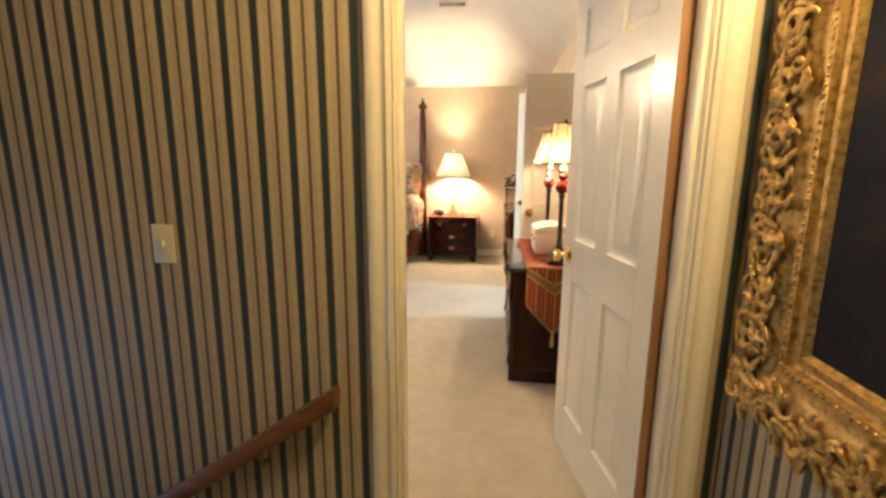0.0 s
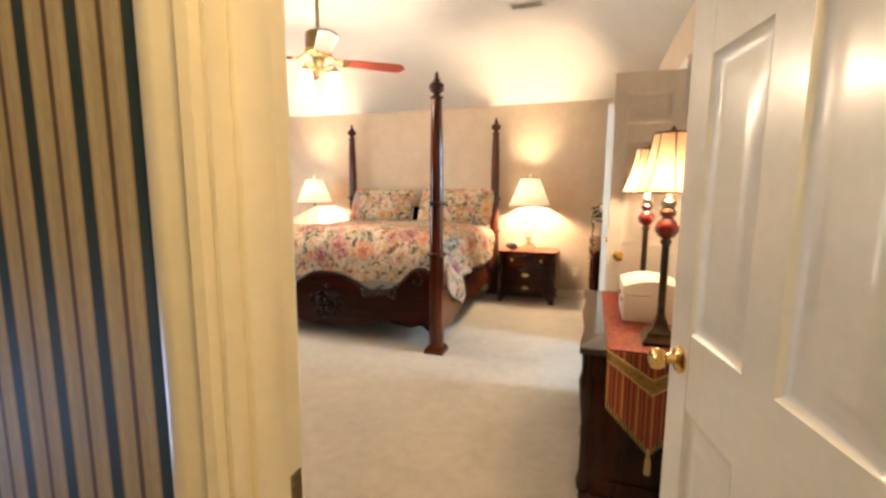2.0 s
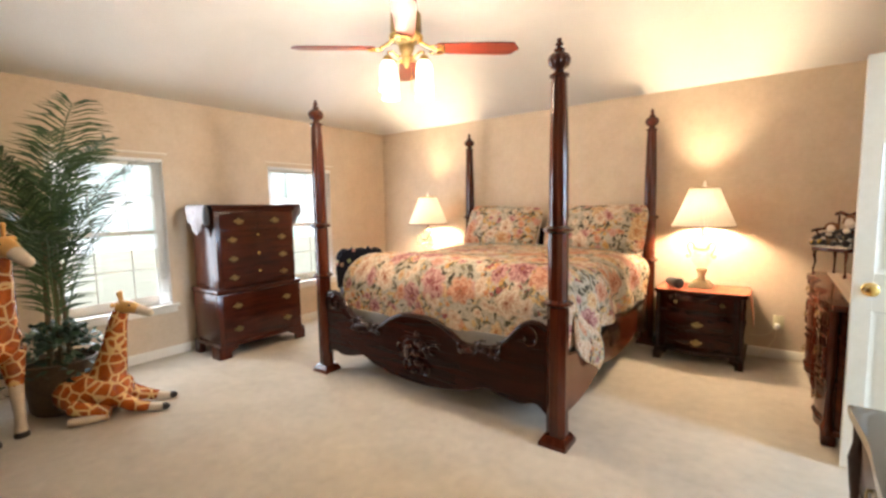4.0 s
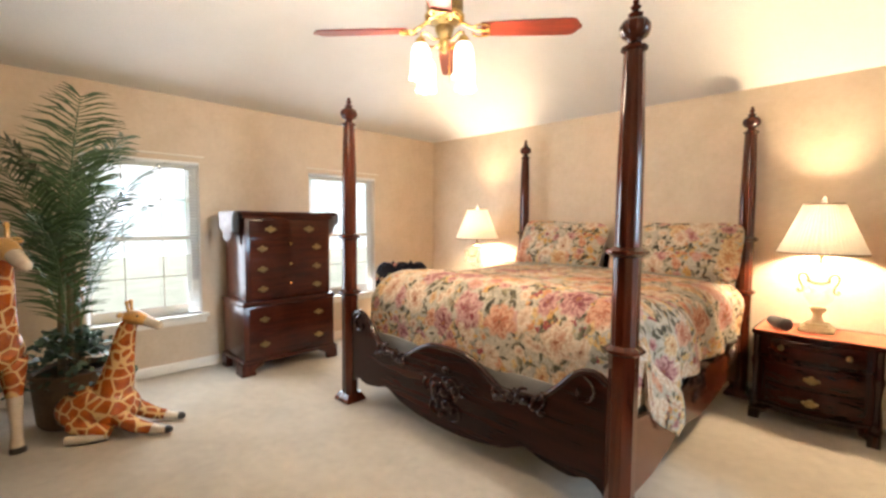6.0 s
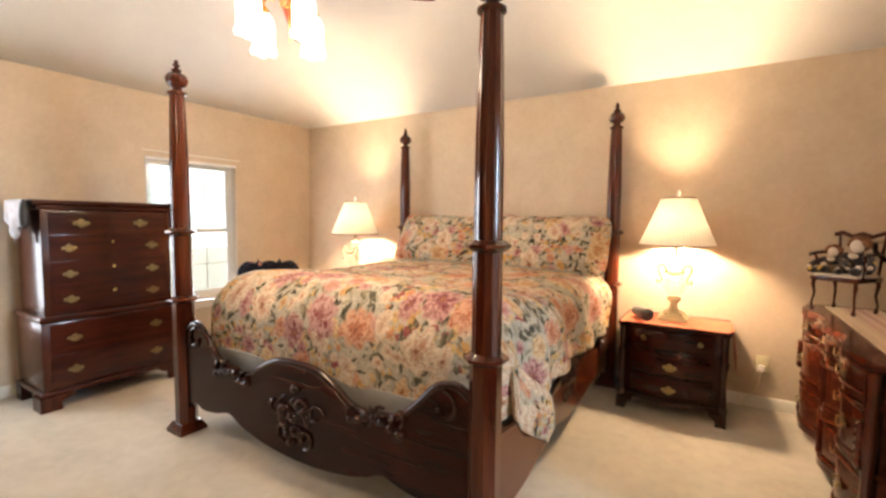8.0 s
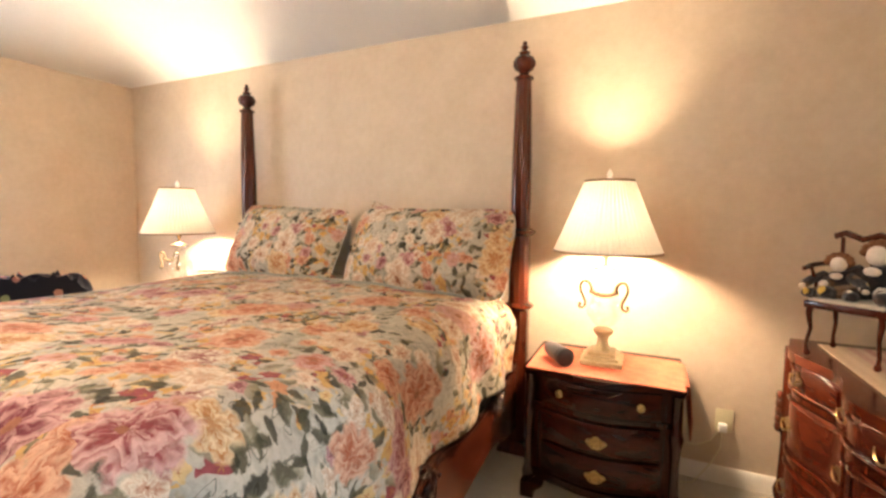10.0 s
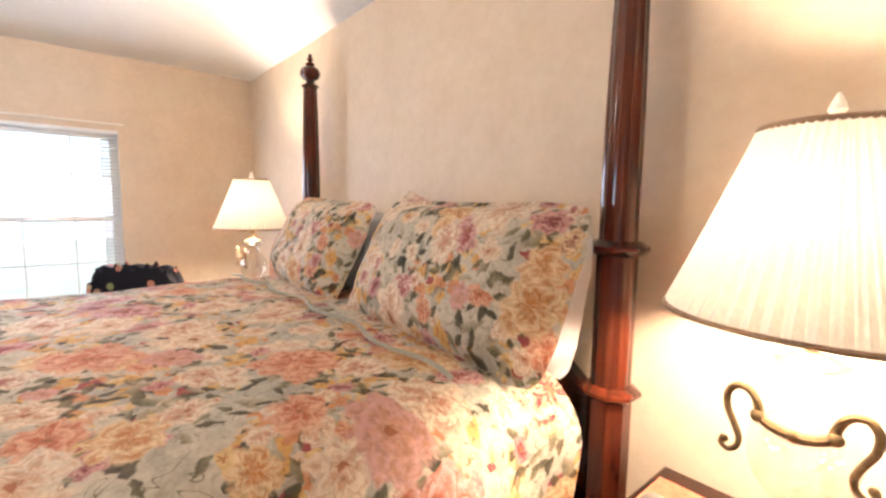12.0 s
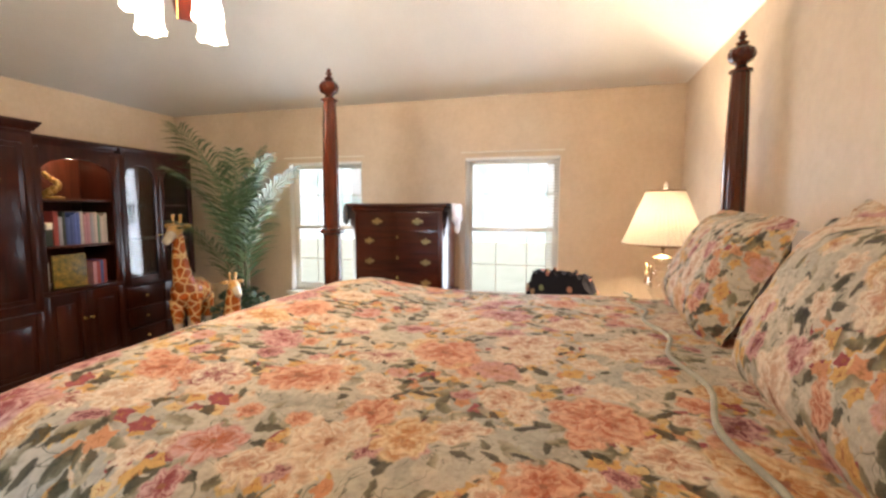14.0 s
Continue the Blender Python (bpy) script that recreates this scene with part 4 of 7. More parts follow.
def duvet():
    """A quilted cover over the mattress: it falls over both sides and the foot, with a loose tail at each foot corner."""
    bm = bmesh.new()
    xa, xb, ya, yb = XL + 0.05, XR + 0.02, YF + 0.10, YB - 0.20
    zt = 0.895
    nu, nv = 150, 140
    side, footd, r = 0.385, 0.415, 0.155
    rows, place = [], {}

    def over(d):
        """How far out and down a sheet lies that runs d past a rounded edge."""
        if d <= 0:
            return 0.0, 0.0
        q = r * math.pi / 2
        if d < q:
            a = d / r
            return r * math.sin(a), r * (1 - math.cos(a))
        return r + 0.05 * (d - q), r + (d - q)
    for j in range(nv + 1):
        v = -(footd + 0.07) + (yb - ya - r + footd + 0.07) * j / nv
        row = []
        for i in range(nu + 1):
            w = xb - xa - 2 * r
            u = -(side + 0.07) + (w + 2 * (side + 0.07)) * i / nu
            du = -u if u < 0 else (u - w if u > w else 0.0)
            s = -1 if u < 0 else 1
            ox, dz1 = over(du)
            oy, dz2 = over(-v if v < 0 else 0.0)
            x = xa + r + min(max(u, 0), w) + s * ox
            y = ya + r + max(v, 0) - oy
            z = zt - dz1 - dz2
            # the spare cloth at the foot corner folds back along the side
            w2 = max(-v, 0.0)
            k = min(max((du - 0.03) / 0.16, 0.0), 1.0)
            k = k * k * (3 - 2 * k)
            y = y * (1 - k) + k * (ya + r * (0.9 - 0.4 * min(1.0, w2 / 0.15)) + max(v, 0) + 0.95 * w2)
            z = z * (1 - k) + k * (zt - dz1 - 0.72 * w2)
            x += s * k * min(w2, 0.2) * 0.22
            rnd_c = (min(du / 0.43, 1.0) * min(w2 / 0.43, 1.0)) ** 2.5
            z += k * 0.11 * rnd_c
            y -= k * 0.12 * rnd_c
            # plump quilting, sag and creases
            n1 = noise.noise((x * 2.1, y * 2.1, 3.0))
            n2 = noise.noise((x * 6.0, y * 6.0, 8.0))
            flat = max(0.0, 1 - du * 6) * max(0.0, 1 - max(-v, 0) * 6)
            crown = (1 - ((x - XM) / 1.05) ** 2) * 0.035
            z += flat * (0.02 * n1 + 0.008 * n2 + crown)
            z += 0.05 * flat * math.exp(-((v - 0.12) / 0.25) ** 2)
            if du > 0.05:
                fold = math.sin(15 * y + 6 * z + 3 * noise.noise((y * 1.5, z * 2, 1.0)))
                x += s * (0.022 * fold + 0.03 * n1) * min(1, du * 5)
                z += 0.030 * noise.noise((y * 2.6, 5.0, s)) * min(1, du * 3)
            if v < -0.04 and du <= 0.1:
                fold = math.sin(11 * x + 5 * z)
                y += (0.008 * fold - 0.012 * n1) * min(1, -v * 5)
                z += 0.025 * noise.noise((x * 2.4, 1.0, 7.0)) * min(1, -v * 3)
            row.append(bm.verts.new((x, y, z)))
            place[row[-1]] = (u + 3.0, v + 3.0)
        rows.append(row)
    for a, b in zip(rows, rows[1:]):
        for i in range(nu):
            bm.faces.new((a[i], a[i + 1], b[i + 1], b[i]))
    lay_out(bm, place)
    return bm


t = thing("duvet", (0, 0, 0), "puffy floral duvet with roses in pink, peach and cream", "duvet", "floral bedding")
d = part("cover", duvet(), M_FLORAL, t)
mod = d.modifiers.new("thickness", "SOLIDIFY")
mod.thickness, mod.offset = 0.02, 1.0
# piped edge of the duvet lying before the pillows
M_PIPE = mottled("sage_piping", (0.22, 0.22, 0.17), (0.34, 0.33, 0.26), 20, 0.8, 90, 0.1)
pts = [(XL + 0.12 + (XR - XL - 0.24) * i / 40, 5.30 + 0.02 * math.sin(i * 0.7), 0.945 + 0.028 * (1 - ((i - 20) / 20.0) ** 2)) for i in range(41)]
part("piping", tube(pts, 0.007, 8), M_PIPE, t, "sage green piped edge")


def pillow(name, mat_, w, h, thick, m, label, flange=0.05, group=""):
    t = thing(name, (0, 0, 0), label, "pillow", group)
    t.matrix_basis = m
    bm = bmesh.new()
    n = 28
    grid = {}
    for side in (1, -1):
        for i in range(n + 1):
            for j in range(n + 1):
                u, v = 2 * i / n - 1, 2 * j / n - 1
                edge = i in (0, n) or j in (0, n)
                if side == -1 and edge:
                    grid[(side, i, j)] = grid[(1, i, j)]
                    continue
                uu, vv = min(1, abs(u) / 0.9), min(1, abs(v) / 0.88)
                puff = max(0.0, (1 - uu ** 3.2) * (1 - vv ** 3.2)) ** 0.55
                pinch = 1 - 0.06 * (u * u) * (1 - v * v) - 0.05 * 0
                rc = 1 - 0.10 * (u * u * v * v) ** 2
                x = u * w / 2 * (0.97 + 0.03 * v * v) * rc
                z = v * h / 2 * (0.95 + 0.05 * u * u) * pinch * rc
                y = side * (thick / 2 * puff + 0.004) + 0.012 * noise.noise((u * 3, v * 3, side * 2.0)) * puff + 0.012 * noise.noise((u * 4, v * 4, 9.0)) * (1 - puff)
                grid[(side, i, j)] = bm.verts.new((x, y, z))
    for side in (1, -1):
        for i in range(n):
            for j in range(n):
                q = [grid[(side, a, b)] for a, b in ((i, j), (i + 1, j), (i + 1, j + 1), (i, j + 1))]
                bm.faces.new(q if side < 0 else q[::-1])
    lay_out(bm, {q: (q.co.x + 7 * w + 2.0, q.co.z + 5 * w + 2.0) for q in bm.verts})
    part("pillow_case", bm, mat_, t)
    return t


M_LINEN = mottled("white_linen", (0.70, 0.67, 0.62), (0.80, 0.77, 0.72), 5, 0.85, 200, 0.2)
g = "pillow shams"
pillow("pillow", M_FLORAL, 1.00, 0.53, 0.20, pose(-1.255, 5.555, 1.130, -26, 0, 0), "floral pillow sham with a soft flange, leaning on white pillows", group=g)
pillow("pillow", M_FLORAL, 0.97, 0.53, 0.20, pose(-2.285, 5.575, 1.135, -26, 2, -3), "floral pillow sham with a soft flange beside the far post", group=g)
pillow("pillow", M_LINEN, 0.92, 0.46, 0.18, pose(-1.265, 5.69, 1.08, -14, 0, 0), "white linen pillow behind the floral sham", group="white pillows")
pillow("pillow", M_LINEN, 0.90, 0.46, 0.18, pose(-2.32, 5.72, 1.09, -14, 0, 0), "white linen pillow behind the far sham", group="white pillows")
pillow("throw_pillow", M_FLORAL, 0.20, 0.20, 0.10, pose(-1.66, 5.74, 1.285, -6, 20, 0), "small floral cushion peeping over the shams", group="")

# ---- cabinets ----
def bail_handle(parent, m, w=0.085, plate=True, mat=None):
    """A brass drop handle on a shaped back plate, facing -y."""
    mat = mat or M_DARKBRASS
    h = None
    if plate:
        out = []
        for i in range(24):
            a = 2 * math.pi * i / 24
            r = 1 + 0.18 * math.cos(4 * a) - 0.10 * math.cos(6 * a)
            out.append((w * 0.52 * r * math.cos(a), w * 0.28 * r * math.sin(a)))
        h = part("handle", prism(out, -0.003, 0.0, "y"), mat, parent, "brass drop handle", m)
    pts = [(w * 0.42 * math.cos(math.pi * (1 + i / 10)), -0.014 - 0.005 * math.sin(math.pi * i / 10), w * 0.30 * math.sin(math.pi * (1 + i / 10)) + 0.004) for i in range(11)]
    bm = tube(pts, 0.0032, 6)
    for s in (-1, 1):
        tube([(s * w * 0.42, 0.0, 0.004), (s * w * 0.42, -0.016, 0.004)], 0.005, 6, bm)
    if h:
        part("bail", bm, mat, h)
    else:
        h = part("handle", bm, mat, parent, "brass drop handle", m)
    return h


def drawer_front(parent, x0, x1, z0, z1, y, mat, curve=None, proud=0.012):
    """A bevelled drawer front facing -y; curve bends its face in plan."""
    n = 14 if curve else 1
    bm = bmesh.new()
    cols = []
    b = 0.008
    for i in range(n + 1):
        x = x0 + (x1 - x0) * i / n
        c = curve(x) if curve else 0.0
        e = 0 if 0 < i < n else 1
        yf = y + c - proud + (b * 0.6 if e else 0)
        zz = b if True else 0
        cols.append([bm.verts.new(p) for p in ((x, y + c + 0.02, z0), (x, y + c - proud + b * 0.6, z0), (x, yf, z0 + zz), (x, yf, z1 - zz), (x, y + c - proud + b * 0.6, z1), (x, y + c + 0.02, z1))])
    for p, q in zip(cols, cols[1:]):
        for k in range(6):
            bm.faces.new((p[k], p[(k + 1) % 6], q[(k + 1) % 6], q[k]))
    bm.faces.new(cols[0])
    bm.faces.new(cols[-1][::-1])
    return part("drawer", bm, mat, parent)


def slab(outline, z0, z1, bevel=0.008):
    """A flat board with a rounded upper and lower edge from a plan outline."""
    bm = prism(outline, z0, z1, "z")
    es = [e for e in bm.edges if abs(e.verts[0].co.z - e.verts[1].co.z) < 1e-6]
    bmesh.ops.bevel(bm, geom=es, offset=bevel, segments=3, affect="EDGES", profile=0.5)
    return bm


def bracket_foot(parent, x, s, y0, y1, h, mat, w=0.11):
    pts = smooth_line([(0, h), (w, h), (w - 0.015, h * 0.75), (w * 0.62, h * 0.5), (w * 0.6, 0.0), (0.0, 0.0)], 3)
    return part("foot", prism([(x + s * a, z) for a, z in pts], y0, y1, "y"), mat, parent)


def serpentine_nightstand(at, label, cloth=True):
    """Three drawers behind a bowed front; x runs along the front, the front faces -y, back at y 0.52."""
    t = thing("nightstand", at, label, "nightstand", "nightstands")
    w, d, h = 0.66, 0.52, 0.615

    def bow(x):
        return 0.045 - 0.045 * math.cos((x / (w / 2)) * math.pi * 1.0) * 0.9 - 0.0
    front = [(w * (i / 20 - 0.5), 0.03 + bow(w * (i / 20 - 0.5)) * 0.8) for i in range(21)]
    body = [(-w / 2 + 0.015, d), *[(x * 0.955, y + 0.015) for x, y in front], (w / 2 - 0.015, d)]
    bd = part("body", prism(body, 0.07, h - 0.03, "z"), M_WOOD, t)
    topo = [(-w / 2 - 0.015, d + 0.005), *[(x * 1.045, y - 0.02) for x, y in front], (w / 2 + 0.015, d + 0.005)]
    part("top", slab(topo, h - 0.03, h), M_WOOD_X, t)
    mid = [(-w / 2 + 0.005, d), *[(x * 0.985, y + 0.0) for x, y in front], (w / 2 - 0.005, d)]
    part("waist_moulding", slab(mid, 0.425, 0.445, 0.006), M_CARVED, t)
    base = [(-w / 2 - 0.01, d), *[(x * 1.03, y - 0.012) for x, y in front], (w / 2 + 0.01, d)]
    part("base_moulding", slab(base, 0.07, 0.105, 0.01), M_CARVED, t)

    def crv(x):
        return 0.02 + bow(x) * 0.8
    for z0, z1 in ((0.455, 0.575), (0.275, 0.415), (0.12, 0.262)):
        dr = drawer_front(t, -0.25, 0.25, z0, z1, 0.022, M_WOOD_X, lambda x: bow(x) * 0.8, 0.012)
        if z0 > 0.4:
            for s in (-1, 1):
                yk = 0.01 + bow(0.17) * 0.8
                part("knob", lathe([(0.018, 0), (0.016, 0.004), (0.006, 0.008), (0.012, 0.016), (0.010, 0.024), (0.003, 0.027)], 12), M_DARKBRASS, dr, "aged brass knob", pose(s * 0.17, yk, (z0 + z1) / 2, 90))
        else:
            bail_handle(dr, pose(0, 0.002, (z0 + z1) / 2, 0, 0, 0), 0.078)
    for s in (-1, 1):
        # canted corner columns with carved capitals
        bm = lathe([(0.026, 0.07), (0.030, 0.10), (0.020, 0.13), (0.016, 0.28), (0.022, 0.36), (0.030, 0.40), (0.022, 0.43), (0.022, 0.575), (0.028, 0.585)], 16, at=(s * (w / 2 - 0.02), 0.075, 0))
        part("corner_column", bm, M_CARVED, t, "turned corner column")
        for yy in (0.045, d - 0.06):
            bracket_foot(t, s * (w / 2 + 0.004), -s, yy - 0.028, yy + 0.03, 0.072, M_CARVED, 0.10)
    return t


M_REDCLOTH = mottled("rust_damask", (0.40, 0.075, 0.035), (0.60, 0.17, 0.085), 14, 0.6, 60, 0.25)
for at, lab in (((-0.325, 5.385, 0), "dark mahogany nightstand with a bowed front and brass pulls"), ((-3.35, 5.385, 0), "dark mahogany nightstand on the window side of the bed")):
    serpentine_nightstand(at, lab)
    c = thing("table_runner", (at[0], at[1], 0.616), "rust red cloth draped over a nightstand", "runner", "nightstand cloths")
    bm = bmesh.new()
    box(bm, -0.325, 0.335, 0.045, 0.45, 0.0, 0.004)
    part("top_cloth", bm, M_REDCLOTH, c)
    bm = boxes((0.335, 0.352, 0.11, 0.42, -0.004, 0.004, 0.002))
    vs = [bm.verts.new(p) for p in ((0.349, 0.11, 0.0), (0.349, 0.42, 0.0), (0.372, 0.36, -0.17), (0.378, 0.265, -0.30), (0.372, 0.17, -0.17))]
    vb = [bm.verts.new((v.co.x + 0.005, v.co.y, v.co.z)) for v in vs]
    bm.faces.new(vs)
    bm.faces.new(vb[::-1])
    for k in range(5):
        bm.faces.new((vs[k], vb[k], vb[(k + 1) % 5], vs[(k + 1) % 5]))
    part("hanging_point", bm, M_REDCLOTH, c)

M_SHADE = cloth_shade("pleated_ivory_shade", (0.80, 0.72, 0.58), (0.88, 0.80, 0.66), 0.029, pleats=56)
M_ANTIQUE = mottled("antique_bronze_scrollwork", (0.10, 0.065, 0.028), (0.22, 0.15, 0.07), 40, 0.42, 120, 0.15, 0.6)
M_SHADETRIM = mottled("brown_shade_braid", (0.22, 0.13, 0.07), (0.34, 0.22, 0.13), 60, 0.8, 200, 0.3)
M_URNBASE = mottled("cream_gold_plaster", (0.50, 0.40, 0.22), (0.70, 0.60, 0.38), 20, 0.4, 90, 0.15)


def thin_crystal():
    """Clear thin glass: mostly see-through, with a sharp gloss."""
    m, nt, b = material("thin_crystal")
    g = nt.nodes.new("ShaderNodeBsdfGlossy")
    g.inputs["Roughness"].default_value = 0.04
    tr = nt.nodes.new("ShaderNodeBsdfTransparent")
    tr.inputs["Color"].default_value = (0.95, 0.95, 0.94, 1)
    ms = nt.nodes.new("ShaderNodeMixShader")
    n = tex_noise(nt, coords(nt, (1, 1, 0.3)), 30, 2)
    nt.links.new(ramp(nt, n.outputs["Fac"], ((0.4, (0.05, 0.05, 0.05)), (0.65, (0.22, 0.22, 0.22)))), ms.inputs[0])
    nt.links.new(tr.outputs[0], ms.inputs[1])
    nt.links.new(g.outputs[0], ms.inputs[2])
    nt.links.new(ms.outputs[0], nt.nodes["Material Output"].inputs["Surface"])
    return m


M_CRYSTAL = thin_crystal()


def crystal_lamp(at, label):
    t = thing("table_lamp", at, label, "table lamp", "bedside lamps")
    bm = bmesh.new()
    for hw, z0, z1 in ((0.095, 0, 0.022), (0.078, 0.022, 0.038), (0.062, 0.038, 0.058)):
        box(bm, -hw, hw, -hw, hw, z0, z1, 0.005)
    part("base", bm, M_URNBASE, t, "stepped cream and gold base")
    part("pedestal", lathe([(0.045, 0.055), (0.03, 0.075), (0.022, 0.105), (0.026, 0.125), (0.042, 0.14), (0.046, 0.155), (0.034, 0.165)], 20), M_URNBASE, t)
    part("urn", lathe([(0.02, 0.165), (0.05, 0.185), (0.078, 0.225), (0.088, 0.275), (0.080, 0.325), (0.050, 0.355), (0.038, 0.385), (0.045, 0.41), (0.070, 0.43), (0.072, 0.44), (0.03, 0.446)], 28, rib=14, ribdepth=0.06), M_CRYSTAL, t, "clear cut crystal urn")
    # a band round the urn's neck, dipping between two scrolled arms
    bm = tube([(0.056 * math.sin(a), -0.082, 0.358 - 0.022 * math.cos(a * 1.1)) for a in np.linspace(-1.4, 1.4, 13)], [0.0075 + 0.002 * math.cos(a * 1.1) for a in np.linspace(-1.4, 1.4, 13)], 8)
    for s in (-1, 0, 1):
        blob(bm, (s * 0.054, -0.084, 0.353 - (0.016 if s == 0 else 0.0)), 0.012, (1, 0.8, 1), 8)
    part("swag_bar", bm, M_ANTIQUE, t, "cast bronze swag across the urn")
    for s in (-1, 1):
        line = smooth_line([(0.052, 0.352), (0.056, 0.376), (0.070, 0.396), (0.090, 0.398), (0.103, 0.380), (0.102, 0.352), (0.090, 0.325), (0.080, 0.300), (0.084, 0.279), (0.098, 0.270), (0.109, 0.278), (0.106, 0.290)], 4)
        pts = [(s * a, -0.08, z) for a, z in line]
        rad = [0.0082 - 0.0035 * i / len(line) for i in range(len(line))]
        bm = tube(pts, rad, 8)
        blob(bm, (s * 0.104, -0.08, 0.288), 0.0085, (1, 1, 1), 8)
        part("handle", bm, M_ANTIQUE, t, "curled bronze handle")
    part("collar", lathe([(0.055, 0.447), (0.058, 0.450), (0.055, 0.453), (0.01, 0.47), (0.008, 0.50), (0.015, 0.51), (0.015, 0.545)], 20), M_ANTIQUE, t)
    # pleated shade, open above and below
    bm = bmesh.new()
    n = 112
    rings = []
    for r, z in ((0.243, 0.535), (0.205, 0.625), (0.166, 0.72), (0.130, 0.81), (0.108, 0.868)):
        rings.append([bm.verts.new(((r + 0.0042 * (1 if i % 2 else -1)) * math.cos(2 * math.pi * i / n), (r + 0.0042 * (1 if i % 2 else -1)) * math.sin(2 * math.pi * i / n), z)) for i in range(n)])
    for p, q in zip(rings, rings[1:]):
        for i in range(n):
            bm.faces.new((p[i], p[(i + 1) % n], q[(i + 1) % n], q[i]))
    sh = part("shade", bm, M_SHADE, t, "pleated ivory lampshade, lit from inside")
    for r, z in ((0.244, 0.536), (0.109, 0.868)):
        part("shade_trim", tube([(r * math.cos(a), r * math.sin(a), z) for a in np.linspace(0, 2 * math.pi, 49)], 0.0055, 6), M_SHADETRIM, sh, "brown braided trim")
    part("harp", tube([(0.0, 0, 0.50), (0.06, 0, 0.60), (0.065, 0, 0.75), (0.0, 0, 0.872), (-0.065, 0, 0.75), (-0.06, 0, 0.60), (0.0, 0, 0.50)], 0.002, 5), M_BRASS, t)
    part("finial", lathe([(0.016, 0.872), (0.018, 0.880), (0.008, 0.888), (0.014, 0.897), (0.010, 0.910), (0.003, 0.925)], 12), M_WHITEPLASTIC, t)
    return t


crystal_lamp((-0.335, 5.665, 0.622), "crystal urn table lamp with a lit pleated shade on the nightstand")
crystal_lamp((-3.35, 5.60, 0.622), "crystal urn lamp with a lit pleated shade near the window")
# torch-like gadget lying on the nightstand
t = thing("torch_gadget", (-0.535, 5.575, 0.664), "grey and black oval gadget lying on the nightstand", "gadget")
bm = bmesh.new()
lathe([(0.01, -0.085), (0.034, -0.075), (0.04, -0.03), (0.04, 0.03), (0.036, 0.05)], 18, bm)
part("grey_body", bm, mottled("grey_plastic", (0.07, 0.065, 0.065), (0.13, 0.12, 0.12), 10, 0.35, 80, 0.05), t, m=pose(0, 0, 0, 0, 90, -52))
part("black_end", lathe([(0.037, 0.05), (0.044, 0.055), (0.044, 0.085), (0.03, 0.098), (0.01, 0.10)], 18), M_BLACK, t, "black rubber end", pose(0, 0, 0, 0, 90, -52))

# wall outlet with a plug and cord
t = thing("wall_outlet", (0.224, NY, 0.322), "almond wall outlet with a white plug and cords", "outlet")
part("plate", boxes((-0.038, 0.038, -0.006, 0, -0.058, 0.058, 0.003)), M_PLASTIC, t)
part("plug", boxes((-0.025, 0.012, -0.035, -0.006, -0.05, -0.01, 0.005)), M_WHITEPLASTIC, t, "white plug")
part("cord", tube([(-0.01, -0.03, -0.05), (-0.015, -0.05, -0.12), (-0.05, -0.06, -0.20), (-0.13, -0.10, -0.30), (-0.22, -0.12, -0.31)], 0.003, 6), M_PLASTIC, t)
part("cord", tube([(-0.02, -0.03, -0.04), (-0.06, -0.04, -0.10), (-0.12, -0.05, -0.13), (-0.20, -0.06, -0.12)], 0.003, 6), M_PLASTIC, t)


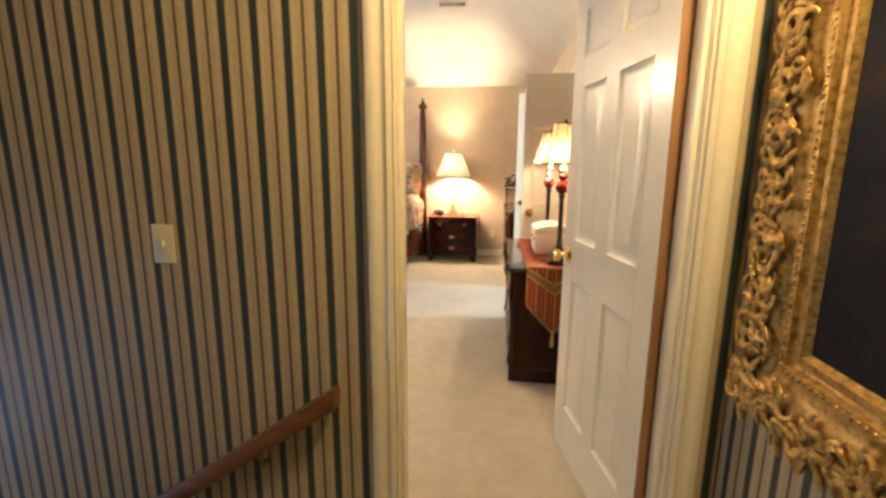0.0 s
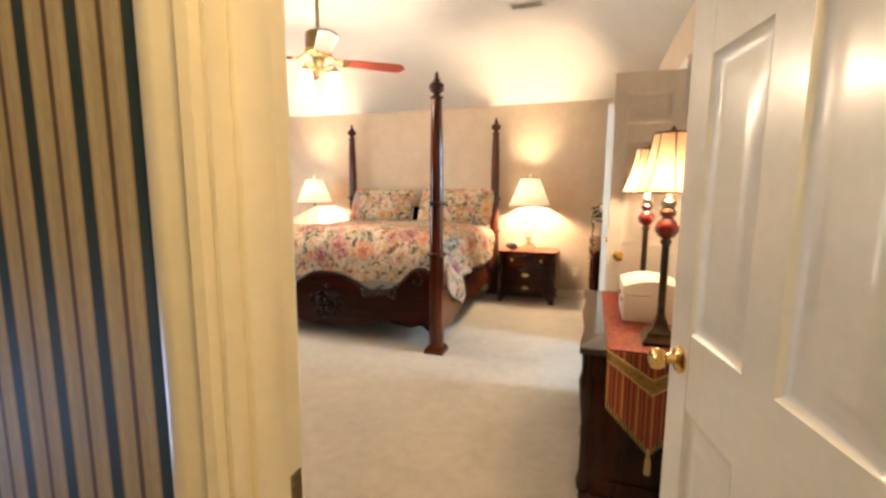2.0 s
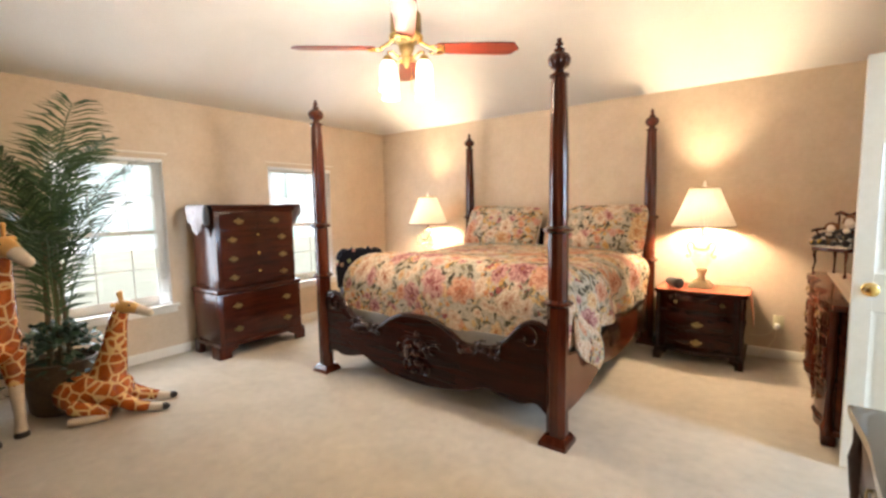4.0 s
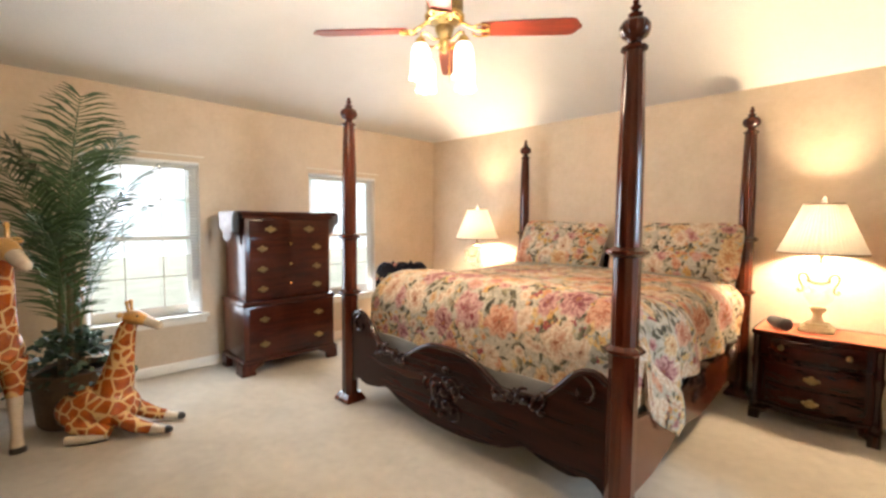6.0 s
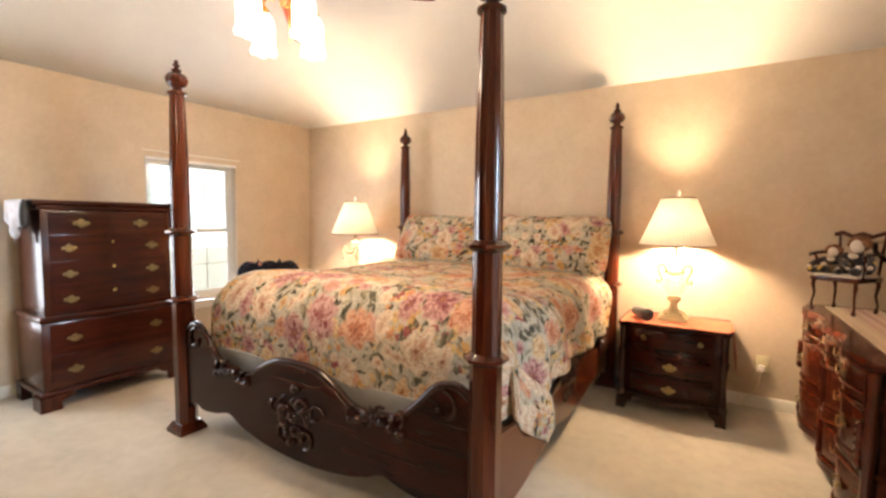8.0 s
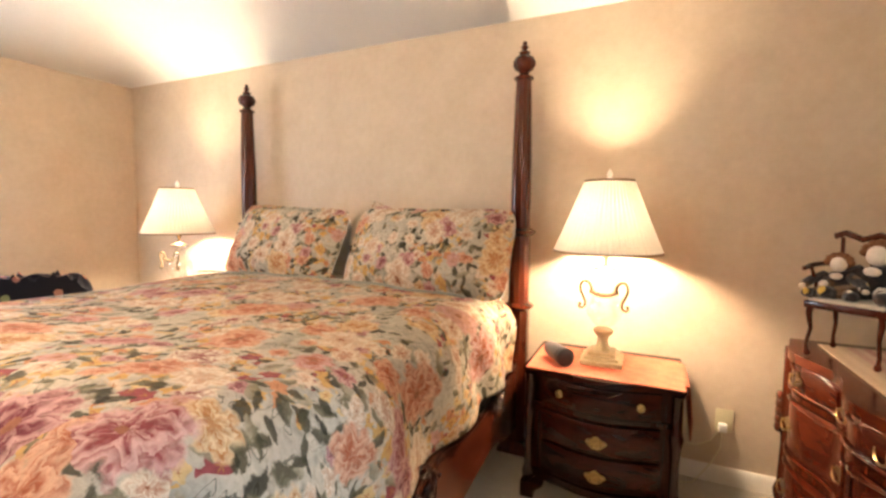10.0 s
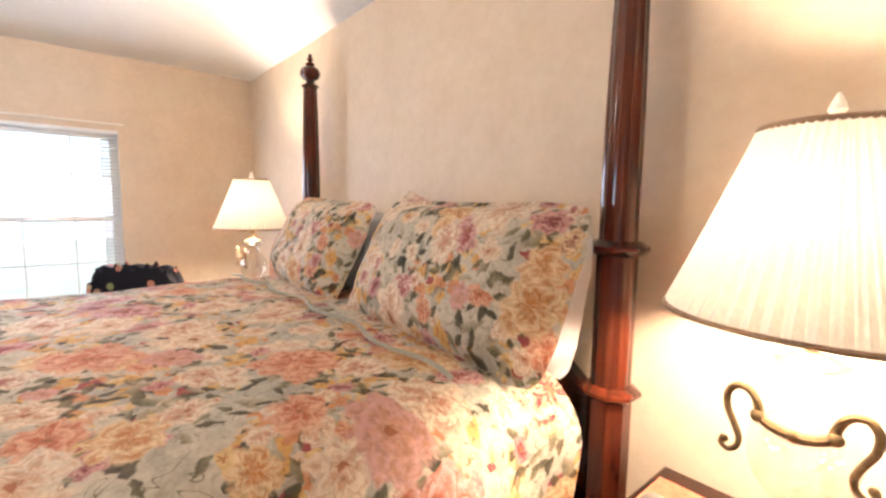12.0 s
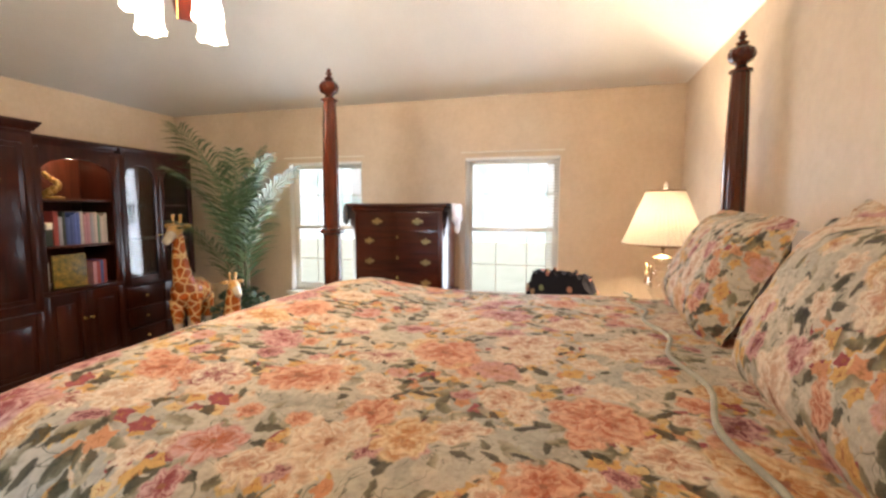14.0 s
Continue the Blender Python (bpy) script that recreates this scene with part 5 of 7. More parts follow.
def chest_on_chest():
    t = thing("chest_of_drawers", (-3.855, 3.60, 0), "tall dark mahogany chest on chest with brass handles", "chest of drawers", turn=90)
    # local x runs along the front, y goes into the chest
    w, d, h = 0.87, 0.50, 1.425
    part("lower_case", boxes((-w / 2, w / 2, 0.015, d, 0.12, 0.60, 0.004)), M_CHEST, t)
    part("upper_case", boxes((-w / 2 + 0.03, w / 2 - 0.03, 0.04, d - 0.01, 0.64, 1.36, 0.004)), M_CHEST, t)
    part("waist_moulding", slab([(-w / 2 - 0.008, 0.004), (w / 2 + 0.008, 0.004), (w / 2 + 0.008, d), (-w / 2 - 0.008, d)], 0.60, 0.645, 0.014), M_CHEST_X, t)
    bm = slab([(-w / 2 + 0.01, 0.02), (w / 2 - 0.01, 0.02), (w / 2 - 0.01, d), (-w / 2 + 0.01, d)], 1.36, 1.395, 0.012)
    part("cornice", bm, M_CHEST_X, t)
    part("top", slab([(-w / 2 - 0.012, -0.004), (w / 2 + 0.012, -0.004), (w / 2 + 0.012, d), (-w / 2 - 0.012, d)], 1.395, h, 0.010), M_CHEST_X, t)
    part("base_moulding", slab([(-w / 2 - 0.018, -0.006), (w / 2 + 0.018, -0.006), (w / 2 + 0.018, d), (-w / 2 - 0.018, d)], 0.10, 0.135, 0.012), M_CHEST_X, t)
    for s in (-1, 1):
        bracket_foot(t, s * (w / 2 + 0.016), -s, -0.006, 0.03, 0.10, M_CHEST, 0.17)
        part("foot", boxes((s * (w / 2 + 0.016) - 0.012, s * (w / 2 + 0.016) + 0.012, 0.0, 0.14, 0.0, 0.10)), M_CHEST, t)
        part("foot", boxes((s * (w / 2 - 0.01) - 0.03, s * (w / 2 - 0.01) + 0.03, d - 0.10, d, 0.0, 0.10)), M_CHEST, t)
    rows = [(0.155, 0.365, 0), (0.375, 0.585, 0), (0.665, 0.825, 0.025), (0.835, 1.005, 0.025), (1.015, 1.185, 0.025)]
    for z0, z1, dy in rows:
        dr = drawer_front(t, -w / 2 + 0.045 + dy, w / 2 - 0.045 - dy, z0, z1, 0.012 + dy, M_CHEST_X, None, 0.010)
        for s in (-1, 1):
            bail_handle(dr, pose(s * 0.26, 0.001 + dy, (z0 + z1) / 2), 0.080, mat=M_DARKBRASS)
        if dy:
            part("keyhole_plate", lathe([(0.013, 0), (0.012, 0.003)], 10), M_BRASS, dr, m=pose(0, 0.002 + dy, (z0 + z1) / 2 + 0.035, 90))
    for s in (-1, 1):
        x0, x1 = sorted((s * 0.006, s * (w / 2 - 0.07)))
        dr = drawer_front(t, x0, x1, 1.195, 1.345, 0.037, M_CHEST_X, None, 0.010)
        bail_handle(dr, pose((x0 + x1) / 2, 0.026, 1.27), 0.088, mat=M_DARKBRASS)
    return t


chest_on_chest()
# pale and black scarf hanging over the window side of the chest
M_LACE = mottled("pale_lace", (0.28, 0.25, 0.24), (0.42, 0.37, 0.36), 30, 0.9, 200, 0.4)
for y, s, lab in ((3.135, -1, "pale lace cloth draped over the chest's end"), (4.07, 1, "pale pink cloth hanging over the chest's far end")):
    t = thing("lace_cloth", (-4.08, y, 1.425), lab, "cloth", "chest cloths")
    bm = bmesh.new()
    grid = []
    for i in range(17):
        u = i / 16 - 0.5
        row = []
        drop = 0.30 - 0.42 * abs(u)
        for j in range(11):
            f = j / 10
            ln = f * (drop + 0.10)
            yo, zo = (ln - 0.10, 0.004) if ln < 0.10 else (0.018, 0.004 - (ln - 0.10))
            row.append(bm.verts.new((u * 0.42, s * (yo + 0.012 * math.sin(u * 30) * f), zo)))
        grid.append(row)
    for a, b in zip(grid, grid[1:]):
        for j in range(10):
            bm.faces.new((a[j], a[j + 1], b[j + 1], b[j]))
    o = part("cloth", bm, M_LACE, t)
    o.modifiers.new("thickness", "SOLIDIFY").thickness = 0.004
    if s < 0:
        part("black_tassel", lathe([(0.006, 0), (0.022, -0.03), (0.030, -0.10), (0.026, -0.17), (0.006, -0.19)], 10, at=(0.20, s * 0.02, 0.0)), M_BLACK, t, "black tassel")


# slipper chair in the corner, seen over the bed
def black_floral():
    m, nt, b = material("black_floral_cloth")
    v = nt.nodes.new("ShaderNodeTexVoronoi")
    v.inputs["Scale"].default_value = 14
    nt.links.new(coords(nt), v.inputs["Vector"])
    s = nt.nodes.new("ShaderNodeSeparateColor")
    nt.links.new(v.outputs["Color"], s.inputs[0])
    k = calc(nt, "MULTIPLY", calc(nt, "LESS_THAN", v.outputs["Distance"], 0.38), calc(nt, "GREATER_THAN", s.outputs[0], 0.62))
    nt.links.new(mix(nt, k, (0.010, 0.010, 0.014), ramp(nt, s.outputs[1], ((0.2, (0.5, 0.38, 0.22)), (0.6, (0.45, 0.16, 0.12)), (0.9, (0.2, 0.22, 0.1))))), b.inputs["Base Color"])
    b.inputs["Specular IOR Level"].default_value = 0.12
    b.inputs["Roughness"].default_value = 0.8
    return m


M_BLACKFLORAL = black_floral()
t = thing("slipper_chair", (-3.73, 4.83, 0), "small black floral upholstered armchair in the window corner", "armchair", turn=55)
part("seat", boxes((-0.27, 0.27, -0.28, 0.25, 0.22, 0.44, 0.05)), M_BLACKFLORAL, t)
bk = smooth_line([(-0.29, 0.40), (-0.30, 0.75), (-0.22, 0.875), (-0.10, 0.858), (0.0, 0.885), (0.10, 0.858), (0.22, 0.875), (0.30, 0.75), (0.29, 0.40)], 5)
bm = prism(bk, 0.20, 0.33, "y")
bmesh.ops.bevel(bm, geom=[e for e in bm.edges if abs(e.verts[0].co.y - e.verts[1].co.y) < 1e-6], offset=0.04, segments=3, affect="EDGES")
part("backrest", bm, M_BLACKFLORAL, t)
for x in (-0.23, 0.23):
    for y in (-0.24, 0.22):
        part("leg", lathe([(0.018, 0), (0.024, 0.12), (0.03, 0.23)], 10, at=(x, y, 0)), M_WOOD, t)


# ---- long dresser with mirror ----
M_DRAWER = wood("red_mahogany", (0.028, 0.0055, 0.0026), (0.090, 0.0180, 0.0075), 0.18, 0.3, axis=0)


def long_dresser():
    y0, y1, xf, xb, h = 4.37, 5.80, 0.405, 0.872, 0.80
    t = thing("long_dresser", (xf, (y0 + y1) / 2, 0), "dark carved mahogany dresser with a waved front and brass pulls", "dresser", turn=-90)
    # local x along the front (towards -y of the room), local y into the dresser
    L, d = y1 - y0, xb - xf

    def wave(x):
        return -0.030 * math.cos(x / (L / 2) * math.pi * 3.0) + 0.012 * math.cos(x / (L / 2) * math.pi)
    xs = [L * (i / 60 - 0.5) for i in range(61)]
    front = [(x, 0.035 + wave(x)) for x in xs]
    part("body", prism([(-L / 2, d), *[(x * 0.985, y + 0.01) for x, y in front], (L / 2, d)], 0.07, h - 0.035, "z"), M_WOOD_LIT, t)
    part("top", slab([(-L / 2 - 0.015, d), *[(x * 1.02, y - 0.03) for x, y in front], (L / 2 + 0.015, d)], h - 0.035, h, 0.009), M_WOOD_LIT, t)
    for z in (0.615, 0.345):
        part("moulding", slab([(-L / 2 + 0.004, 0.2), *[(x * 0.99, y - 0.012) for x, y in front], (L / 2 - 0.004, 0.2)], z, z + 0.022, 0.006), M_POST, t)
    part("base_moulding", slab([(-L / 2 - 0.012, d), *[(x * 1.015, y - 0.016) for x, y in front], (L / 2 + 0.012, d)], 0.06, 0.10, 0.012), M_POST, t)
    for a, b, z0, z1 in ((-0.66, -0.25, 0.645, 0.755), (-0.235, 0.235, 0.645, 0.755), (0.25, 0.66, 0.645, 0.755), (-0.66, -0.01, 0.375, 0.605), (0.01, 0.66, 0.375, 0.605), (-0.66, -0.01, 0.11, 0.335), (0.01, 0.66, 0.11, 0.335)):
        dr = drawer_front(t, a, b, z0, z1, 0.037, M_DRAWER, wave, 0.016)
        # rounded moulding round the drawer, its upper edge rising in two waves
        xs2 = [a + 0.006 + (b - a - 0.012) * i / 24 for i in range(25)]
        upper = [(x, 0.017 + wave(x), z1 - 0.010 - 0.010 * math.cos(4 * math.pi * i / 24)) for i, x in enumerate(xs2)]
        lower = [(x, 0.017 + wave(x), z0 + 0.008) for x in xs2]
        part("moulding", tube([*upper, *lower[::-1], upper[0]], 0.006, 8), M_WOOD_LIT, dr)
        for q in ((0.5,) if b - a < 0.45 else (0.22, 0.78)):
            x = a + (b - a) * q
            bail_handle(dr, pose(x, 0.035 + wave(x) - 0.012, (z0 + z1) / 2), 0.092, mat=M_DARKBRASS)
    for s in (-1, 1):
        bm = lathe([(0.028, 0.07), (0.034, 0.11), (0.022, 0.15), (0.018, 0.33), (0.026, 0.42), (0.034, 0.50), (0.024, 0.56), (0.026, 0.765)], 16, at=(s * (L / 2 - 0.01), 0.03, 0))
        part("corner_column", bm, M_POST, t, "carved corner column")
        carv = bmesh.new()
        for i in range(5):
            blob(carv, (s * (L / 2 - 0.01), 0.0, 0.40 + 0.035 * i), 0.020, (1, 0.8, 1.3), 8)
        part("carved_drop", carv, M_POST, t)
        for yy in (0.04, d - 0.06):
            part("foot", boxes((s * (L / 2 - 0.04) - 0.04, s * (L / 2 - 0.04) + 0.04, yy - 0.035, yy + 0.035, 0.0, 0.065, 0.012)), M_POST, t)
    return t


long_dresser()


def striped_cloth(name, axis, period, cols):
    m, nt, b = material(name)
    sep = nt.nodes.new("ShaderNodeSeparateXYZ")
    nt.links.new(coords(nt), sep.inputs[0])
    u = calc(nt, "FRACT", calc(nt, "DIVIDE", calc(nt, "ADD", sep.outputs[axis], 10), period))
    k = len(cols)
    c = ramp(nt, u, tuple((i / k, c) for i, c in enumerate(cols)), "CONSTANT")
    f = tex_noise(nt, coords(nt), 160, 2)
    c = mix(nt, 0.4, c, ramp(nt, f.outputs["Fac"], ((0.3, (0.6, 0.6, 0.6)), (0.7, (1.05, 1.05, 1.05)))), "MULTIPLY")
    nt.links.new(c, b.inputs["Base Color"])
    b.inputs["Roughness"].default_value = 0.7
    b.inputs["Sheen Weight"].default_value = 0.2
    bump(nt, b, f.outputs["Fac"], 0.3, 0.002)
    return m


M_GOLDSTRIPE = striped_cloth("gold_striped_cloth", 0, 0.26, ((0.50, 0.34, 0.18), (0.56, 0.40, 0.22), (0.50, 0.34, 0.18), (0.46, 0.24, 0.14), (0.54, 0.34, 0.20), (0.40, 0.17, 0.10), (0.54, 0.34, 0.20), (0.46, 0.24, 0.14), (0.52, 0.36, 0.19), (0.56, 0.40, 0.22)))
t = thing("table_runner", (0.63, 0, 0.803), "gold striped table runner with tassels on the long dresser", "runner")
bm = bmesh.new()
box(bm, -0.13, 0.13, 4.352, 5.72, 0.0, 0.004)
vs = [bm.verts.new(p) for p in ((-0.13, 4.352, 0.004), (0.13, 4.352, 0.004), (0.13, 4.332, -0.09), (0.0, 4.330, -0.20), (-0.13, 4.332, -0.09))]
vb = [bm.verts.new((v.co.x, v.co.y - 0.004, v.co.z)) for v in vs]
bm.faces.new(vs)
bm.faces.new(vb[::-1])
for k in range(5):
    bm.faces.new((vs[k], vb[k], vb[(k + 1) % 5], vs[(k + 1) % 5]))
rn = part("cloth", bm, M_GOLDSTRIPE, t)
for k in range(9):
    u = -0.13 + 0.26 * k / 8
    zz = -0.09 - 0.11 * (1 - abs(u) / 0.13)
    part("tassel", lathe([(0.003, 0.0), (0.008, -0.01), (0.007, -0.02), (0.011, -0.045), (0.004, -0.05)], 8, at=(u, 4.33, zz)), M_DARKBRASS, rn)

# carved mirror standing on the long dresser against the wall
t = thing("dresser_mirror", (0.83, 5.03, 0.80), "tall mirror in a carved mahogany frame on the dresser", "mirror", turn=-90)
out_l = smooth_line([(0.62, 0.02), (0.60, 0.12), (0.57, 0.22), (0.60, 0.34), (0.56, 0.46), (0.52, 0.60), (0.535, 0.80), (0.56, 0.95), (0.52, 1.02), (0.45, 1.06), (0.34, 1.16), (0.18, 1.26), (0.0, 1.30)], 6)
in_l = smooth_line([(0.46, 0.06), (0.46, 0.30), (0.455, 0.46), (0.43, 0.60), (0.42, 0.80), (0.41, 0.90), (0.36, 0.99), (0.26, 1.07), (0.14, 1.13), (0.0, 1.16), (0.0, 1.16), (0.0, 1.16), (0.0, 1.16)], 6)
bm = bmesh.new()
n = min(len(out_l), len(in_l))
for s in (-1, 1):
    prev = None
    for i in range(n):
        (xo, zo), (xi, zi) = out_l[i], in_l[i]
        q = [bm.verts.new(p) for p in ((s * xo, 0.02, zo), (s * xo, -0.012, zo), (s * (xo * 0.6 + xi * 0.4), -0.034, zo * 0.6 + zi * 0.4), (s * (xo * 0.25 + xi * 0.75), -0.022, zo * 0.25 + zi * 0.75), (s * xi, -0.010, zi), (s * xi, 0.02, zi))]
        if prev:
            for k in range(6):
                bm.faces.new((prev[k], prev[(k + 1) % 6], q[(k + 1) % 6], q[k]))
        prev = q
box(bm, -0.62, 0.62, -0.03, 0.02, 0.0, 0.07, 0.012)
fr = part("mirror_frame", bm, M_CARVED, t, "carved mahogany frame")
m, nt, b = material("mirror_silver")
b.inputs["Base Color"].default_value = (0.86, 0.87, 0.87, 1)
b.inputs["Metallic"].default_value, b.inputs["Roughness"].default_value = 1.0, 0.02
M_MIRROR = m
half = [(x + 0.004, z) for x, z in in_l[:-18]]
part("mirror_glass", prism([(-x, z) for x, z in half] + [(x, z) for x, z in half[::-1]], 0.0, 0.004, "y"), m, t, "silvered mirror glass")
for s in (-1, 1):
    for k, (x, z, r) in enumerate(((0.545, 0.97, 0.05), (0.49, 1.04, 0.04), (0.565, 0.30, 0.05), (0.585, 0.10, 0.05))):
        carved_scroll(fr, s * x, -0.03, z, r, 0.5 + k, 1.0, 0.014, s)
    # small bracket shelf with a glass dish
    part("side_bracket", tube([(s * 0.60, -0.02, 0.30), (s * 0.63, -0.08, 0.31), (s * 0.62, -0.13, 0.36), (s * 0.60, -0.14, 0.41)], 0.014, 8), M_CARVED, fr)
    part("dish", lathe([(0.012, 0.405), (0.05, 0.412), (0.085, 0.425), (0.088, 0.428), (0.05, 0.418), (0.01, 0.411)], 20, at=(s * 0.60, -0.14, 0.0)), M_CRYSTAL, fr, "small glass dish")

# doll's chair with soft dolls on the long dresser
t = thing("doll_chair", (0.555, 5.54, 0.805), "small carved mahogany armchair for dolls on the dresser", "doll chair", turn=-38)
t.scale = (0.68, 0.80, 0.95)
for x in (-0.15, 0.15):
    for y, top in ((-0.13, 0.20), (0.13, 0.20)):
        pts = [(x, y, 0.012), (x * 1.04, y * 1.05, 0.05), (x * 0.96, y * 0.96, 0.11), (x * 1.02, y * 1.02, 0.17), (x, y, 0.20)]
        bm = tube(pts, [0.012, 0.009, 0.010, 0.015, 0.017], 8)
        blob(bm, (x, y, 0.014), 0.017, (1, 1, 0.8), 8)
        part("leg", bm, M_POST, t, "cabriole leg with a ball foot")
part("seat", boxes((-0.175, 0.175, -0.15, 0.15, 0.195, 0.225, 0.008)), M_POST, t)
part("seat_pad", boxes((-0.16, 0.16, -0.14, 0.13, 0.222, 0.240, 0.008)), mottled("pale_seat_cloth", (0.55, 0.48, 0.38), (0.68, 0.60, 0.48), 20, 0.9, 120, 0.2), t, "pale upholstered seat pad")
for x in (-0.15, 0.15):
    part("back_post", tube([(x * 0.95, 0.14, 0.22), (x, 0.155, 0.34), (x * 1.08, 0.17, 0.47)], [0.012, 0.011, 0.010], 8), M_POST, t)
    part("arm", tube([(x * 1.0, 0.155, 0.36), (x * 1.2, 0.05, 0.365), (x * 1.25, -0.08, 0.36), (x * 1.3, -0.13, 0.35)], 0.011, 8), M_POST, t)
    part("arm_post", tube([(x * 1.2, -0.09, 0.355), (x * 1.1, -0.06, 0.29), (x * 1.1, -0.08, 0.22)], 0.009, 8), M_POST, t)
part("crest_rail", tube([(-0.20, 0.17, 0.475), (-0.15, 0.17, 0.49), (-0.07, 0.17, 0.465), (0.0, 0.17, 0.485), (0.07, 0.17, 0.465), (0.15, 0.17, 0.49), (0.20, 0.17, 0.475)], 0.014, 8), M_POST, t)
part("splat", boxes((-0.025, 0.025, 0.15, 0.165, 0.235, 0.47, 0.004)), M_POST, t)


def doll_cloth():
    m, nt, b = material("dark_patchwork_plush")
    v = nt.nodes.new("ShaderNodeTexVoronoi")
    v.inputs["Scale"].default_value = 22
    nt.links.new(coords(nt), v.inputs["Vector"])
    s = nt.nodes.new("ShaderNodeSeparateColor")
    nt.links.new(v.outputs["Color"], s.inputs[0])
    nt.links.new(ramp(nt, s.outputs[0], ((0.0, (0.010, 0.008, 0.007)), (0.45, (0.03, 0.02, 0.015)), (0.68, (0.72, 0.66, 0.56)), (0.80, (0.12, 0.06, 0.02)), (0.92, (0.55, 0.36, 0.06))), "CONSTANT"), b.inputs["Base Color"])
    b.inputs["Roughness"].default_value = 0.95
    b.inputs["Sheen Weight"].default_value = 0.3
    bump(nt, b, tex_noise(nt, coords(nt), 90, 3).outputs["Fac"], 0.6, 0.006)
    return m


M_DOLL = doll_cloth()
M_DOLLCREAM = mottled("cream_felt", (0.62, 0.52, 0.42), (0.78, 0.68, 0.56), 20, 0.9, 120, 0.3)
M_DOLLHAIR = mottled("rust_wool", (0.10, 0.035, 0.012), (0.26, 0.11, 0.04), 30, 0.95, 90, 0.8, dist=0.01)
for k, (x, y, tl, sc) in enumerate(((-0.085, -0.01, 10, 0.80), (0.055, 0.03, -6, 1.05))):
    bm = bmesh.new()
    count = 0

    def dress(slot):
        """Give the faces added since the last call one cloth."""
        bm.faces.ensure_lookup_table()
        for q in range(count, len(bm.faces)):
            bm.faces[q].material_index = slot
        return len(bm.faces)
    blob(bm, (0, 0.02, 0.06), 0.075, (1.05, 0.8, 1.05), 12)
    for s in (-1, 1):
        tube([(s * 0.05, 0, 0.11), (s * 0.10, -0.05, 0.085), (s * 0.12, -0.09, 0.06)], [0.028, 0.024, 0.022], 8, bm)
        tube([(s * 0.03, -0.02, 0.030), (s * 0.06, -0.09, 0.028), (s * 0.08, -0.14, 0.024)], [0.034, 0.030, 0.026], 8, bm)
    count = dress(0)
    blob(bm, (0, -0.012, 0.175), 0.038, (0.95, 0.9, 1.05), 12)
    blob(bm, (0, -0.045, 0.115), 0.022, (1.3, 0.6, 0.8), 10)
    for s in (-1, 1):
        blob(bm, (s * 0.125, -0.10, 0.055), 0.015, (1, 1, 0.9), 8)
    count = dress(1)
    for s in (-1, 1):
        blob(bm, (s * 0.088, -0.155, 0.030), 0.028, (1, 1.3, 0.9), 8)
    count = dress(0)
    blob(bm, (0, 0.016, 0.190), 0.050, (1.15, 0.9, 0.95), 10)
    for q in range(7):
        a = math.pi * q / 6
        blob(bm, (0.048 * math.cos(a), 0.0, 0.185 + 0.038 * math.sin(a)), 0.017, (1, 1.2, 1), 8)
    count = dress(2)
    t = new("doll", finish("doll", bm, [M_DOLL, M_DOLLCREAM, M_DOLLHAIR]))
    t.matrix_basis = pose(0.555, 5.54, 1.030, 0, 0, -38) @ pose(x * 0.72, y, 0, 0, 0, tl) @ Matrix.Scale(sc * 0.9, 4)
    tagged(t, "soft doll in dark clothes sitting on the small chair", "doll", "dolls")


